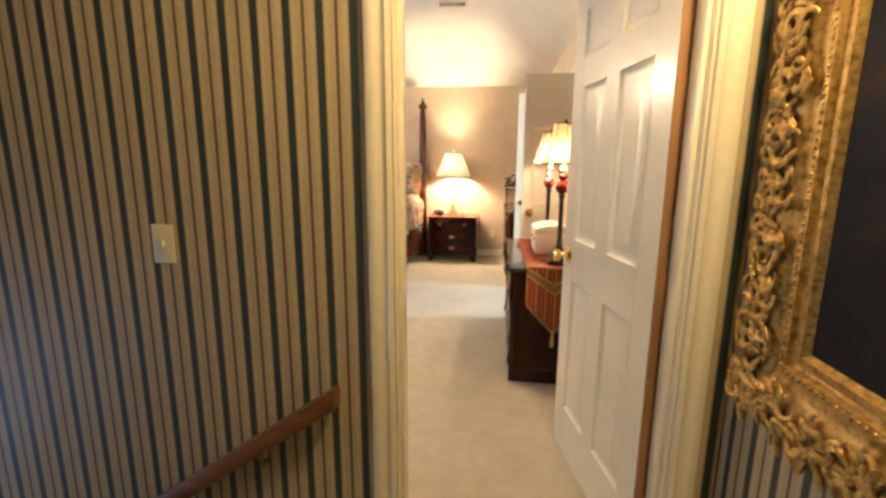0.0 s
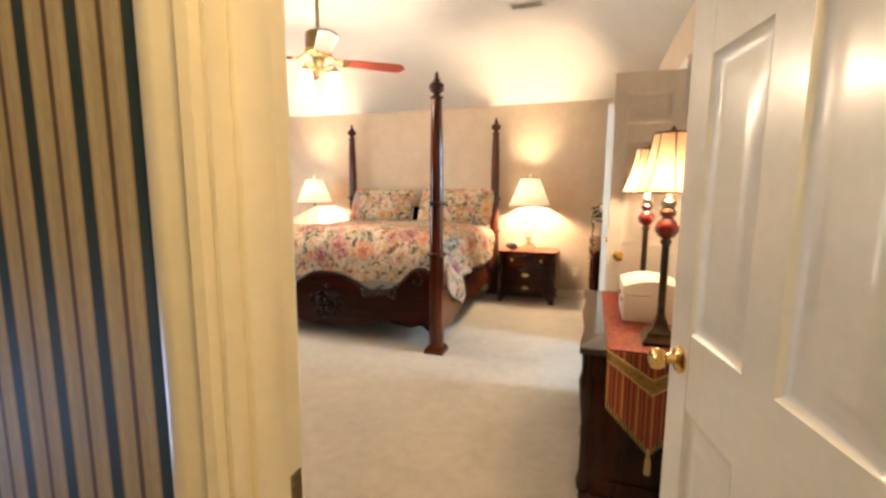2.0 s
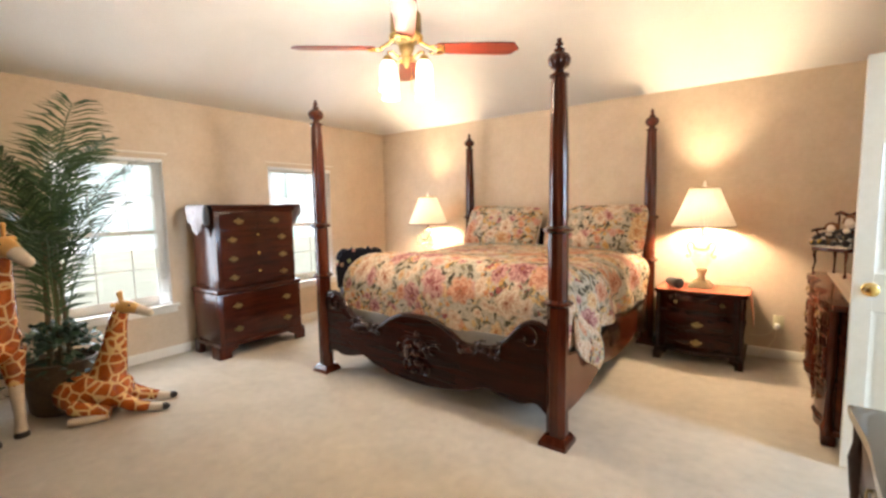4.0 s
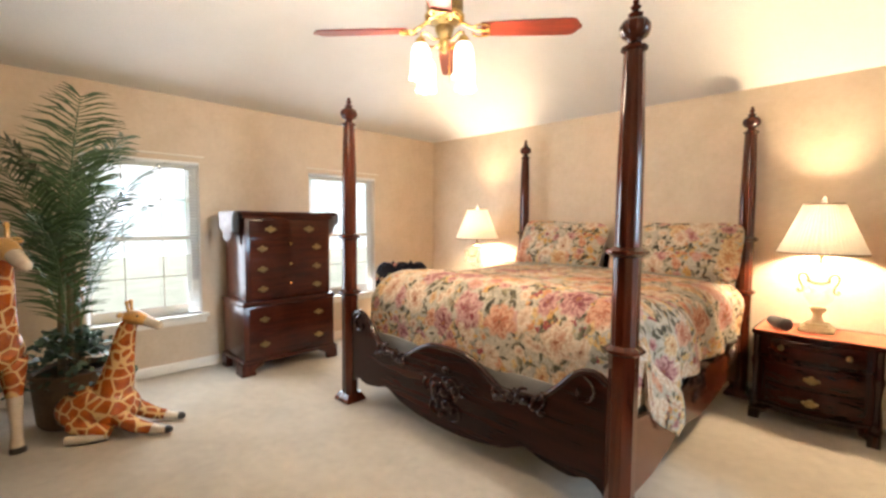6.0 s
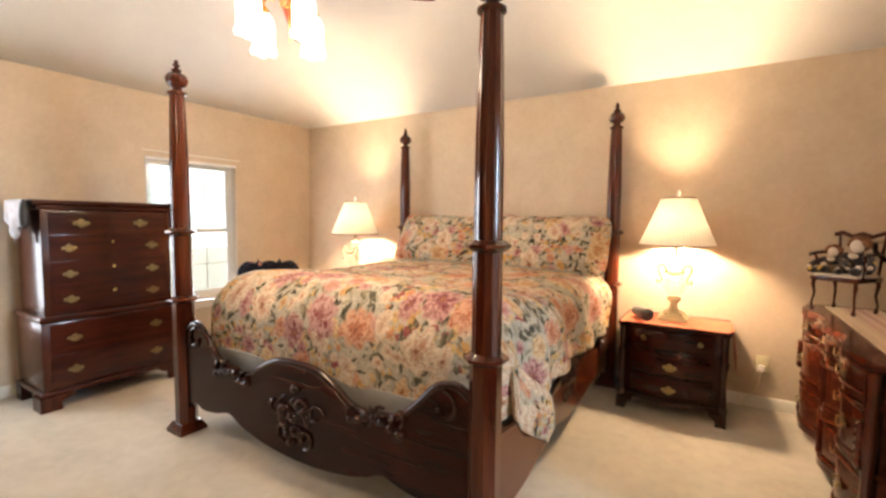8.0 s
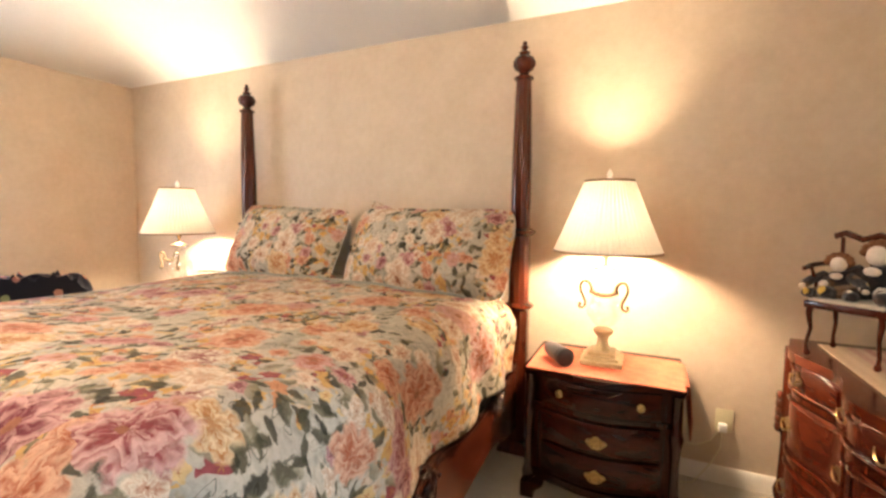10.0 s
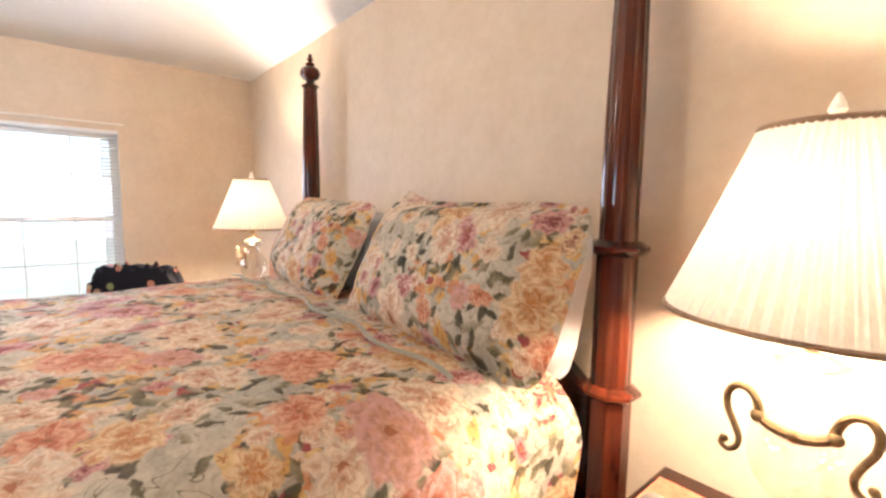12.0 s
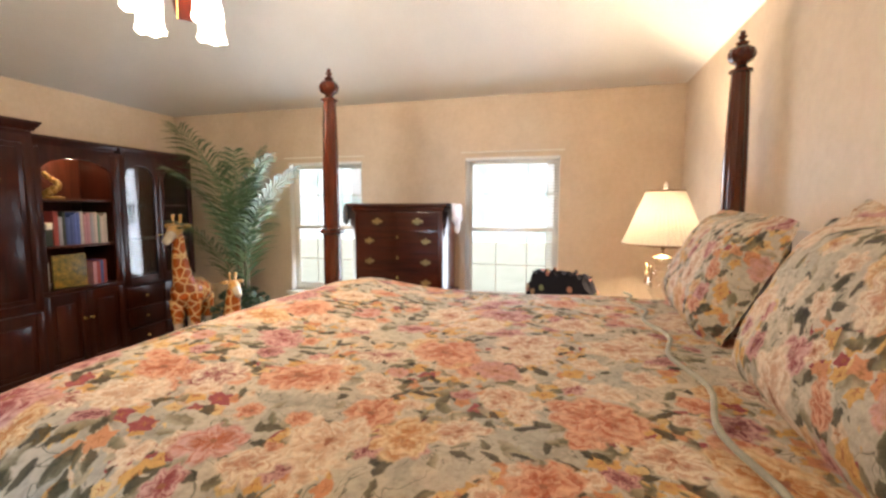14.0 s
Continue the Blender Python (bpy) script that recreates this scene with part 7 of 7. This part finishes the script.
def glass_unit(x0, x1, label):
    """A pair of glazed doors over drawers. Faces +y."""
    yf = 1.16
    t = thing("display_cabinet", (0, 0, 0), label, "cabinet", "wall unit")
    h = 1.84
    part("side_panel", boxes((x0, x0 + 0.022, YW, yf - 0.022, 0, h)), M_UNIT, t)
    part("side_panel", boxes((x1 - 0.022, x1, YW, yf - 0.022, 0, h)), M_UNIT, t)
    part("back", boxes((x0 + 0.022, x1 - 0.022, YW, YW + 0.012, 0.05, h)), M_UNITIN, t)
    part("top", boxes((x0, x1, YW, yf, h, h + 0.02)), M_UNIT, t)
    part("plinth", boxes((x0 + 0.022, x1 - 0.022, YW + 0.012, yf - 0.03, 0.0, 0.075)), M_UNIT, t)
    for z in (1.08, 1.42):
        part("shelf", boxes((x0 + 0.022, x1 - 0.022, YW + 0.012, yf - 0.06, z - 0.018, z)), M_UNITIN, t)
    part("counter", boxes((x0 + 0.022, x1 - 0.022, YW + 0.012, yf - 0.022, 0.66, 0.69)), M_UNIT, t)
    xm = (x0 + x1) / 2
    for a, b, s in ((x0, xm - 0.001, 1), (xm + 0.001, x1, -1)):
        w = b - a
        fr = 0.055
        # frame with an arched, shouldered opening
        outer = [(a, 0.69), (b, 0.69), (b, h), (a, h)]
        bm = boxes((a, a + fr, yf - 0.022, yf, 0.69, h, 0.002), (b - fr, b, yf - 0.022, yf, 0.69, h, 0.002), (a + fr, b - fr, yf - 0.0215, yf - 0.0005, 0.69, 0.75))
        cx, rr = (a + b) / 2, w / 2 - fr
        arch = [(a + fr, h), (a + fr, 1.66)] + [(cx - rr * (1 - 0.12 * math.sin(3 * math.pi * i / 12)) * math.cos(math.pi * i / 12), 1.68 + 0.09 * math.sin(math.pi * i / 12)) for i in range(1, 12)] + [(b - fr, 1.66), (b - fr, h)]
        prism(arch, yf - 0.0215, yf - 0.0005, "y", bm)
        d = part("glass_door", bm, M_UNIT, t, "glazed door with an arched frame")
        g = part("pane", boxes((a + fr - 0.004, b - fr + 0.004, yf - 0.014, yf - 0.010, 0.745, 1.79)), M_GLASS, d)
        part("knob", lathe([(0.009, 0), (0.005, 0.006), (0.011, 0.016), (0.002, 0.024)], 12), M_BRASS, d, m=pose(b - 0.026 if s > 0 else a + 0.026, yf, 1.12, -90))
        for z0, z1 in ((0.08, 0.26), (0.27, 0.45), (0.46, 0.65)):
            dr = part("drawer", boxes((a + 0.005, b - 0.005, yf - 0.022, yf, z0, z1, 0.006)), M_UNIT, t)
            part("knob", lathe([(0.009, 0), (0.005, 0.006), (0.011, 0.016), (0.002, 0.024)], 12), M_BRASS, dr, m=pose((a + b) / 2, yf, (z0 + z1) / 2, -90))
    crown(t, x0 + 0.046, x1 - 0.046, yf - 0.02, h + 0.0205, M_UNIT)
    return t


glass_unit(-4.16, -3.372, "dark mahogany display cabinet with arched glass doors")
shelf_unit(-3.370, -2.682, "dark mahogany bookcase with an arched lit niche and books")
# taller centre cabinet and end cabinet
t = thing("media_cabinet", (0, 0, 0), "tall dark mahogany cabinet with panelled doors and a crown", "cabinet", "wall unit")
x0, x1, yf, h = -2.68, -1.56, 1.235, 1.94
part("body", boxes((x0, x1, YW, yf - 0.02, 0.0, h, 0.004)), M_UNIT, t)
for k in range(2):
    a, b = x0 + 0.02 + k * (x1 - x0 - 0.04) / 2, x0 + 0.02 + (k + 1) * (x1 - x0 - 0.04) / 2
    panel_door(t, a + 0.002, b - 0.002, 0.62, 1.90, yf - 0.02, M_UNIT, 1 - 2 * k)
    panel_door(t, a + 0.002, b - 0.002, 0.08, 0.60, yf - 0.02, M_UNIT, 1 - 2 * k)
crown(t, x0, x1, yf - 0.02, h, M_UNIT)
t = thing("end_cabinet", (0, 0, 0), "dark mahogany end cabinet of the wall unit near the door", "cabinet", "wall unit")
x0, x1, yf, h = -1.55, -0.494, 1.235, 1.90
part("body", boxes((x0, x1, YW, yf - 0.02, 0.0, h, 0.004)), M_UNIT, t)
for k in range(2):
    a, b = x0 + 0.01 + k * (x1 - x0 - 0.02) / 2, x0 + 0.01 + (k + 1) * (x1 - x0 - 0.02) / 2
    panel_door(t, a + 0.002, b - 0.002, 0.74, 1.87, yf - 0.02, M_UNIT, 1 - 2 * k)
    panel_door(t, a + 0.002, b - 0.002, 0.08, 0.72, yf - 0.02, M_UNIT, 1 - 2 * k)
crown(t, x0, x1, yf - 0.02, h, M_UNIT)

# books and ornaments on the shelves
BOOKCOL = [(0.05, 0.08, 0.22), (0.04, 0.07, 0.18), (0.08, 0.12, 0.35), (0.45, 0.40, 0.36), (0.40, 0.20, 0.22), (0.30, 0.30, 0.32), (0.10, 0.20, 0.14), (0.52, 0.44, 0.40), (0.30, 0.05, 0.04), (0.03, 0.04, 0.03)]
BOOKMAT = [mottled("book_cloth", tuple(c * 0.8 for c in col), tuple(min(1, c * 1.2) for c in col), 20, 0.6, 120, 0.2) for col in BOOKCOL]
M_PAGES = mottled("book_pages", (0.55, 0.50, 0.40), (0.68, 0.62, 0.52), 40, 0.8, 300, 0.3)
rnd = random.Random(12)


def book(x, z, w, h, d, mat, lean=0.0):
    """An upright book with its spine towards +y; returns the width taken."""
    t = thing("book", (x, 1.10, z), "upright hardback book on the bookcase shelf", "book", "shelf books", turn=0)
    t.matrix_basis = pose(x, 1.10, z, 0, lean, 0)
    part("cover", boxes((0, 0.003, -d, 0, 0, h), (w - 0.003, w, -d, 0, 0, h), (0.003, w - 0.003, -0.003, 0.002, 0, h, 0.001)), mat, t)
    part("pages", boxes((0.003, w - 0.003, -d + 0.004, -0.003, 0.003, h - 0.004)), M_PAGES, t)
    return w


order = (8, 5, 9, 0, 0, 2, 2, 3, 4, 4, 5, 7, 6, 7, 3)
x = -3.28
for k in order[::-1]:
    w = rnd.uniform(0.022, 0.036)
    x += book(x, 1.0801, w, rnd.uniform(0.225, 0.275), 0.17, BOOKMAT[k]) + 0.001
t = thing("storage_tin", (-2.82, 1.03, 1.0801), "pale topped box beside the books", "box")
part("body", boxes((-0.07, 0.07, -0.06, 0.06, 0, 0.13, 0.004)), BOOKMAT[9], t)
part("lid", boxes((-0.073, 0.073, -0.063, 0.063, 0.13, 0.185, 0.006)), M_PAGES, t)
x = -3.25
for k in (8, 0, 8, 4):
    w = rnd.uniform(0.024, 0.034)
    x += book(x, 0.7281, w, rnd.uniform(0.19, 0.23), 0.16, BOOKMAT[k]) + 0.001
x = -2.80
for k in (3, 7):
    w = rnd.uniform(0.02, 0.03)
    x += book(x, 0.7281, w, 0.22, 0.16, BOOKMAT[k]) + 0.001
# flower picture card and a brass figure in the niche
t = thing("flower_picture", (-2.98, 1.06, 0.729), "small framed picture of yellow flowers leaning on the shelf", "picture", turn=0)
part("board", boxes((-0.13, 0.13, -0.008, 0.008, 0.0, 0.27, 0.003)), mottled("flower_print", (0.02, 0.05, 0.015), (0.36, 0.22, 0.03), 22, 0.4, 60, 0.0), t)
t = thing("brass_ornament", (-2.93, 1.0, 1.4555), "gilded figure group ornament under the niche light", "ornament")
bm = bmesh.new()
for k in range(9):
    a = k * 0.7
    blob(bm, (0.045 * math.cos(a), 0.03 * math.sin(a), 0.03 + 0.021 * k), 0.034 - 0.002 * k, (1, 0.9, 1.2), 8)
lathe([(0.08, 0), (0.08, 0.012), (0.05, 0.02)], 16, bm)
part("figure", bm, M_GILT, t)

# baskets and boxes standing beside the palm
t = thing("woven_basket", (-4.20, 1.42, 0), "small tan woven basket by the wall", "basket")
part("body", lathe([(0.10, 0), (0.12, 0.10), (0.13, 0.55), (0.12, 0.56)], 24), mottled("woven_cane", (0.25, 0.16, 0.07), (0.45, 0.32, 0.16), 40, 0.8, 140, 0.5), t)


# ---- giraffe figures ----
def giraffe_glaze():
    m, nt, b = material("giraffe_glaze")
    v = coords(nt)
    e = nt.nodes.new("ShaderNodeTexVoronoi")
    e.feature = "DISTANCE_TO_EDGE"
    e.inputs["Scale"].default_value = 12.5
    nt.links.new(v, e.inputs["Vector"])
    n = tex_noise(nt, v, 18, 3)
    spot = ramp(nt, n.outputs["Fac"], ((0.3, (0.26, 0.050, 0.008)), (0.7, (0.50, 0.125, 0.018))))
    col = mix(nt, ramp(nt, e.outputs["Distance"], ((0.05, (0, 0, 0)), (0.09, (1, 1, 1)))), (0.72, 0.48, 0.20), spot)
    nt.links.new(col, b.inputs["Base Color"])
    b.inputs["Roughness"].default_value = 0.22
    b.inputs["Coat Weight"].default_value = 0.6
    return m


M_GIRAFFE = giraffe_glaze()
M_GLEG = mottled("cream_glaze", (0.60, 0.50, 0.36), (0.75, 0.66, 0.52), 10, 0.25, 60, 0.05, coat=0.5)
M_HOOF = mottled("dark_hoof_glaze", (0.02, 0.015, 0.012), (0.05, 0.04, 0.03), 10, 0.3, 60, 0.05)
M_HORN = mottled("ochre_glaze", (0.55, 0.30, 0.08), (0.70, 0.42, 0.14), 12, 0.3, 60, 0.05)


def statue(name, at, turn, label, build, group):
    """A glazed animal figure in one mesh; faces take the material of the piece they came from."""
    bm = bmesh.new()
    marks = []

    def done(slot):
        for f in bm.faces:
            if f not in marks_set:
                marks_set.add(f)
                f.material_index = slot
    marks_set = set()
    build(bm, done)
    ob = new(name, finish(name, bm, [M_GIRAFFE, M_GLEG, M_HOOF, M_HORN]))
    ob.matrix_basis = pose(*at, 0, 0, turn)
    return tagged(ob, label, "figurine", group)


def curve3(points, n=5):
    out = []
    pts = [points[0], *points, points[-1]]
    for i in range(1, len(pts) - 2):
        p0, p1, p2, p3 = (Vector(p) for p in pts[i - 1:i + 3])
        for k in range(n):
            u = k / n
            out.append(0.5 * (2 * p1 + (p2 - p0) * u + (2 * p0 - 5 * p1 + 4 * p2 - p3) * u * u + (3 * p1 - p0 - 3 * p2 + p3) * u ** 3))
    out.append(Vector(points[-1]))
    return out


def limb(bm, rows, n=12):
    """A smooth limb through rows of (x, y, z, radius)."""
    pts = curve3([r[:3] for r in rows])
    rad = [p.x for p in curve3([(r[3], 0, 0) for r in rows])]
    tube(pts, rad, n, bm)


def head(bm, done, x, y, z, s, dx, down):
    """Muzzle pointing along +x."""
    limb(bm, [(x - 0.05 * s, y, z, 0.045 * s), (x + 0.02 * s, y, z, 0.058 * s), (x + 0.10 * s, y, z - down * 0.05, 0.044 * s)])
    done(3)
    limb(bm, [(x + 0.10 * s, y, z - down * 0.05, 0.043 * s), (x + 0.16 * s, y, z - down * 0.10, 0.037 * s), (x + 0.20 * s, y, z - down * 0.13, 0.030 * s), (x + 0.215 * s, y, z - down * 0.14, 0.012 * s)])
    done(1)
    for q in (-1, 1):
        limb(bm, [(x - 0.01 * s, y + q * 0.025 * s, z + 0.04 * s, 0.011 * s), (x - 0.02 * s, y + q * 0.03 * s, z + 0.10 * s, 0.011 * s), (x - 0.022 * s, y + q * 0.03 * s, z + 0.125 * s, 0.016 * s), (x - 0.022 * s, y + q * 0.03 * s, z + 0.14 * s, 0.008 * s)], 8)
        blob(bm, (x - 0.05 * s, y + q * 0.075 * s, z + 0.035 * s), 0.032 * s, (0.5, 1.3, 0.7), 8)
        done(3)
        blob(bm, (x + 0.055 * s, y + q * 0.042 * s, z + 0.015 * s), 0.011 * s, (1, 1, 1), 8)
        done(2)


def standing(bm, done):
    # body along x, head towards +x
    limb(bm, [(-0.24, 0, 0.56, 0.05), (-0.19, 0, 0.58, 0.125), (-0.03, 0, 0.60, 0.145), (0.12, 0, 0.62, 0.135), (0.20, 0, 0.64, 0.07)], 18)
    limb(bm, [(0.08, 0, 0.62, 0.12), (0.16, 0, 0.76, 0.085), (0.20, 0, 0.95, 0.062), (0.22, 0, 1.10, 0.052), (0.235, 0, 1.16, 0.045)], 16)
    done(0)
    for x in (-0.17, 0.12):
        for y in (-0.075, 0.075):
            limb(bm, [(x, y, 0.56, 0.070), (x - 0.005, y, 0.42, 0.055), (x, y, 0.33, 0.040)], 12)
            done(0)
            limb(bm, [(x, y, 0.34, 0.040), (x, y, 0.28, 0.036), (x + 0.003, y, 0.12, 0.028), (x, y, 0.05, 0.034), (x, y, 0.03, 0.034)], 12)
            done(1)
            lathe([(0.040, 0.0), (0.040, 0.018), (0.033, 0.034)], 12, bm, at=(x + 0.004, y, 0))
            done(2)
    limb(bm, [(-0.25, 0, 0.60, 0.012), (-0.29, 0, 0.50, 0.010), (-0.28, 0, 0.36, 0.018), (-0.28, 0, 0.32, 0.006)], 8)
    done(3)
    head(bm, done, 0.25, 0, 1.19, 1.0, 1, 0.7)


def lying(bm, done):
    limb(bm, [(-0.27, 0, 0.10, 0.07), (-0.21, 0, 0.135, 0.125), (-0.07, 0, 0.16, 0.15), (0.07, 0, 0.17, 0.135), (0.14, 0, 0.18, 0.06)], 18)
    limb(bm, [(-0.01, 0, 0.20, 0.125), (0.03, 0, 0.32, 0.100), (0.06, 0, 0.45, 0.076), (0.085, 0, 0.58, 0.060), (0.105, 0, 0.66, 0.051), (0.125, 0, 0.70, 0.043)], 16)
    done(0)
    for y in (-0.10, 0.10):
        limb(bm, [(0.06, y * 0.8, 0.14, 0.055), (0.17, y, 0.07, 0.045), (0.27, y, 0.04, 0.034)], 12)
        limb(bm, [(-0.15, y, 0.11, 0.07), (-0.04, y * 1.3, 0.07, 0.055), (0.05, y * 1.35, 0.045, 0.04)], 12)
        done(0)
        limb(bm, [(0.26, y, 0.04, 0.034), (0.31, y, 0.032, 0.028), (0.35, y, 0.03, 0.024)], 10)
        limb(bm, [(0.04, y * 1.35, 0.045, 0.04), (-0.06, y * 1.7, 0.035, 0.03), (-0.16, y * 1.75, 0.03, 0.028)], 10)
        done(1)
        blob(bm, (0.36, y, 0.028), 0.03, (1.1, 0.8, 0.85), 8)
        done(2)
    head(bm, done, 0.135, 0, 0.728, 0.80, 1, 0.45)


statue("giraffe_figure", (-3.62, 1.635, 0.0), 24, "glazed ceramic giraffe standing, orange patches with cream lines", standing, "giraffe figures")
statue("giraffe_figure", (-3.48, 2.19, 0.0), 55, "glazed ceramic giraffe calf lying with its head raised", lying, "giraffe figures")


# ---- palm in a planter ----
def leafmat(name, low, high):
    m, nt, b = material(name)
    v = coords(nt)
    n = tex_noise(nt, v, 5, 3)
    g = nt.nodes.new("ShaderNodeNewGeometry")
    s = calc(nt, "MULTIPLY_ADD", g.outputs["Random Per Island"], 0.5, calc(nt, "MULTIPLY", n.outputs["Fac"], 0.5))
    nt.links.new(ramp(nt, s, ((0.2, low), (0.8, high))), b.inputs["Base Color"])
    b.inputs["Roughness"].default_value = 0.45
    b.inputs["Transmission Weight"].default_value = 0.0
    return m


M_PALM = leafmat("palm_leaf", (0.035, 0.080, 0.034), (0.115, 0.195, 0.080))
M_IVY = leafmat("ivy_leaf", (0.010, 0.035, 0.016), (0.05, 0.10, 0.045))
M_STEM = mottled("palm_stem", (0.10, 0.075, 0.045), (0.20, 0.16, 0.09), 20, 0.8, 90, 0.4)
M_POT = mottled("brown_planter", (0.070, 0.045, 0.022), (0.15, 0.10, 0.05), 14, 0.7, 80, 0.4)
PX, PY = -3.84, 2.03
t = thing("planter", (PX, PY, 0), "brown woven planter holding the palm", "planter")
part("pot", lathe([(0.17, 0), (0.19, 0.03), (0.215, 0.33), (0.225, 0.36), (0.205, 0.365), (0.195, 0.33)], 32, rib=32, ribdepth=0.02), M_POT, t)
part("soil", lathe([(0.19, 0.30), (0.19, 0.33)], 20), M_STEM, t)
palm = thing("palm", (PX, PY, 0.33), "tall feathery artificial palm with dark green fronds", "palm")
rnd = random.Random(5)
for k in range(5):
    a = k * 1.3
    part("stem", tube([(0.06 * math.cos(a), 0.06 * math.sin(a), 0), (0.05 * math.cos(a), 0.05 * math.sin(a), 0.4), (0.03 * math.cos(a + 0.4), 0.03 * math.sin(a + 0.4), 0.85)], [0.020, 0.016, 0.012], 8), M_STEM, palm)


def frond(length, seed):
    """A feather leaf: a bent rib along +x with narrow leaflets on both sides."""
    bm = bmesh.new()
    r = random.Random(seed)
    bend = r.uniform(0.4, 0.85)
    x = z = 0.0
    line = []
    for i in range(25):
        f = i / 24
        a = radians(84) - bend * 1.15 * f ** 1.6
        line.append(Vector((x, 0, z)))
        x += length / 24 * math.cos(a)
        z += length / 24 * math.sin(a)
    tube(line, [0.006 * (1 - 0.8 * i / 24) + 0.001 for i in range(25)], 5, bm)
    for i in range(4, 25):
        for h in (0, 1):
            f = (i + 0.5 * h) / 25
            if f >= 1:
                continue
            p = line[i].lerp(line[min(i + 1, 24)], 0.5 * h)
            d = (line[min(i + 1, 24)] - line[max(i - 1, 0)]).normalized()
            ll = length * (0.26 * math.sin(math.pi * (0.12 + 0.80 * f)) + 0.05)
            for s in (-1, 1):
                side = Vector((0, s, 0))
                dirn = (d * r.uniform(0.55, 0.85) + side * r.uniform(0.6, 0.9) + Vector((0, 0, r.uniform(-0.25, 0.15)))).normalized()
                up = d.cross(dirn).normalized()
                wv = up.cross(dirn).normalized() * r.uniform(0.005, 0.008)
                tip = p + dirn * ll + Vector((0, 0, -0.22 * ll))
                mid = p + dirn * ll * 0.5 + Vector((0, 0, -0.02 * ll))
                v = [bm.verts.new(q) for q in (p - wv * 0.4, p + wv * 0.4, mid + wv, tip, mid - wv)]
                bm.faces.new((v[0], v[1], v[2], v[4]))
                bm.faces.new((v[4], v[2], v[3]))
    return bm


for k in range(15):
    a = 360 * k / 15 * 2.4 + rnd.uniform(-12, 12)
    ln = rnd.uniform(0.85, 1.15)
    up = rnd.uniform(0.18, 0.85)
    tilt = rnd.uniform(-4, 14)
    cs = math.cos(radians(a))
    if cs < -0.35:
        tilt, ln = -6, ln * 0.8
    part("frond", frond(ln * (0.9 if k % 3 else 1.1), 40 + k), M_PALM, palm, m=pose(0.04 * cs, 0.04 * math.sin(radians(a)), up, 0, 0, a) @ pose(0, 0, 0, 0, tilt, 0))
ivy = thing("ivy", (PX, PY, 0.34), "dark green ivy leaves filling the planter", "ivy", kind="stuff")
bm = bmesh.new()
for i in range(520):
    a, r0 = rnd.uniform(0, 6.283), abs(rnd.gauss(0, 0.17)) + 0.03
    r0 = min(r0, 0.34)
    zz = 0.20 * (1 - (r0 / 0.30) ** 2) + rnd.uniform(-0.06, 0.10)
    c = Vector((r0 * math.cos(a), r0 * math.sin(a), zz))
    q = Euler((rnd.uniform(-0.9, 0.9), rnd.uniform(-0.9, 0.9), rnd.uniform(0, 6.28))).to_matrix()
    s = rnd.uniform(0.018, 0.034)
    vs = [bm.verts.new(c + q @ Vector(p) * s) for p in ((0, -1, 0), (0.9, -0.5, 0.12), (0.55, 0.1, 0.05), (0.0, 1.15, -0.1), (-0.55, 0.1, 0.05), (-0.9, -0.5, 0.12))]
    cen = bm.verts.new(c)
    for j in range(6):
        bm.faces.new((cen, vs[j], vs[(j + 1) % 6]))
part("leaves", bm, M_IVY, ivy)
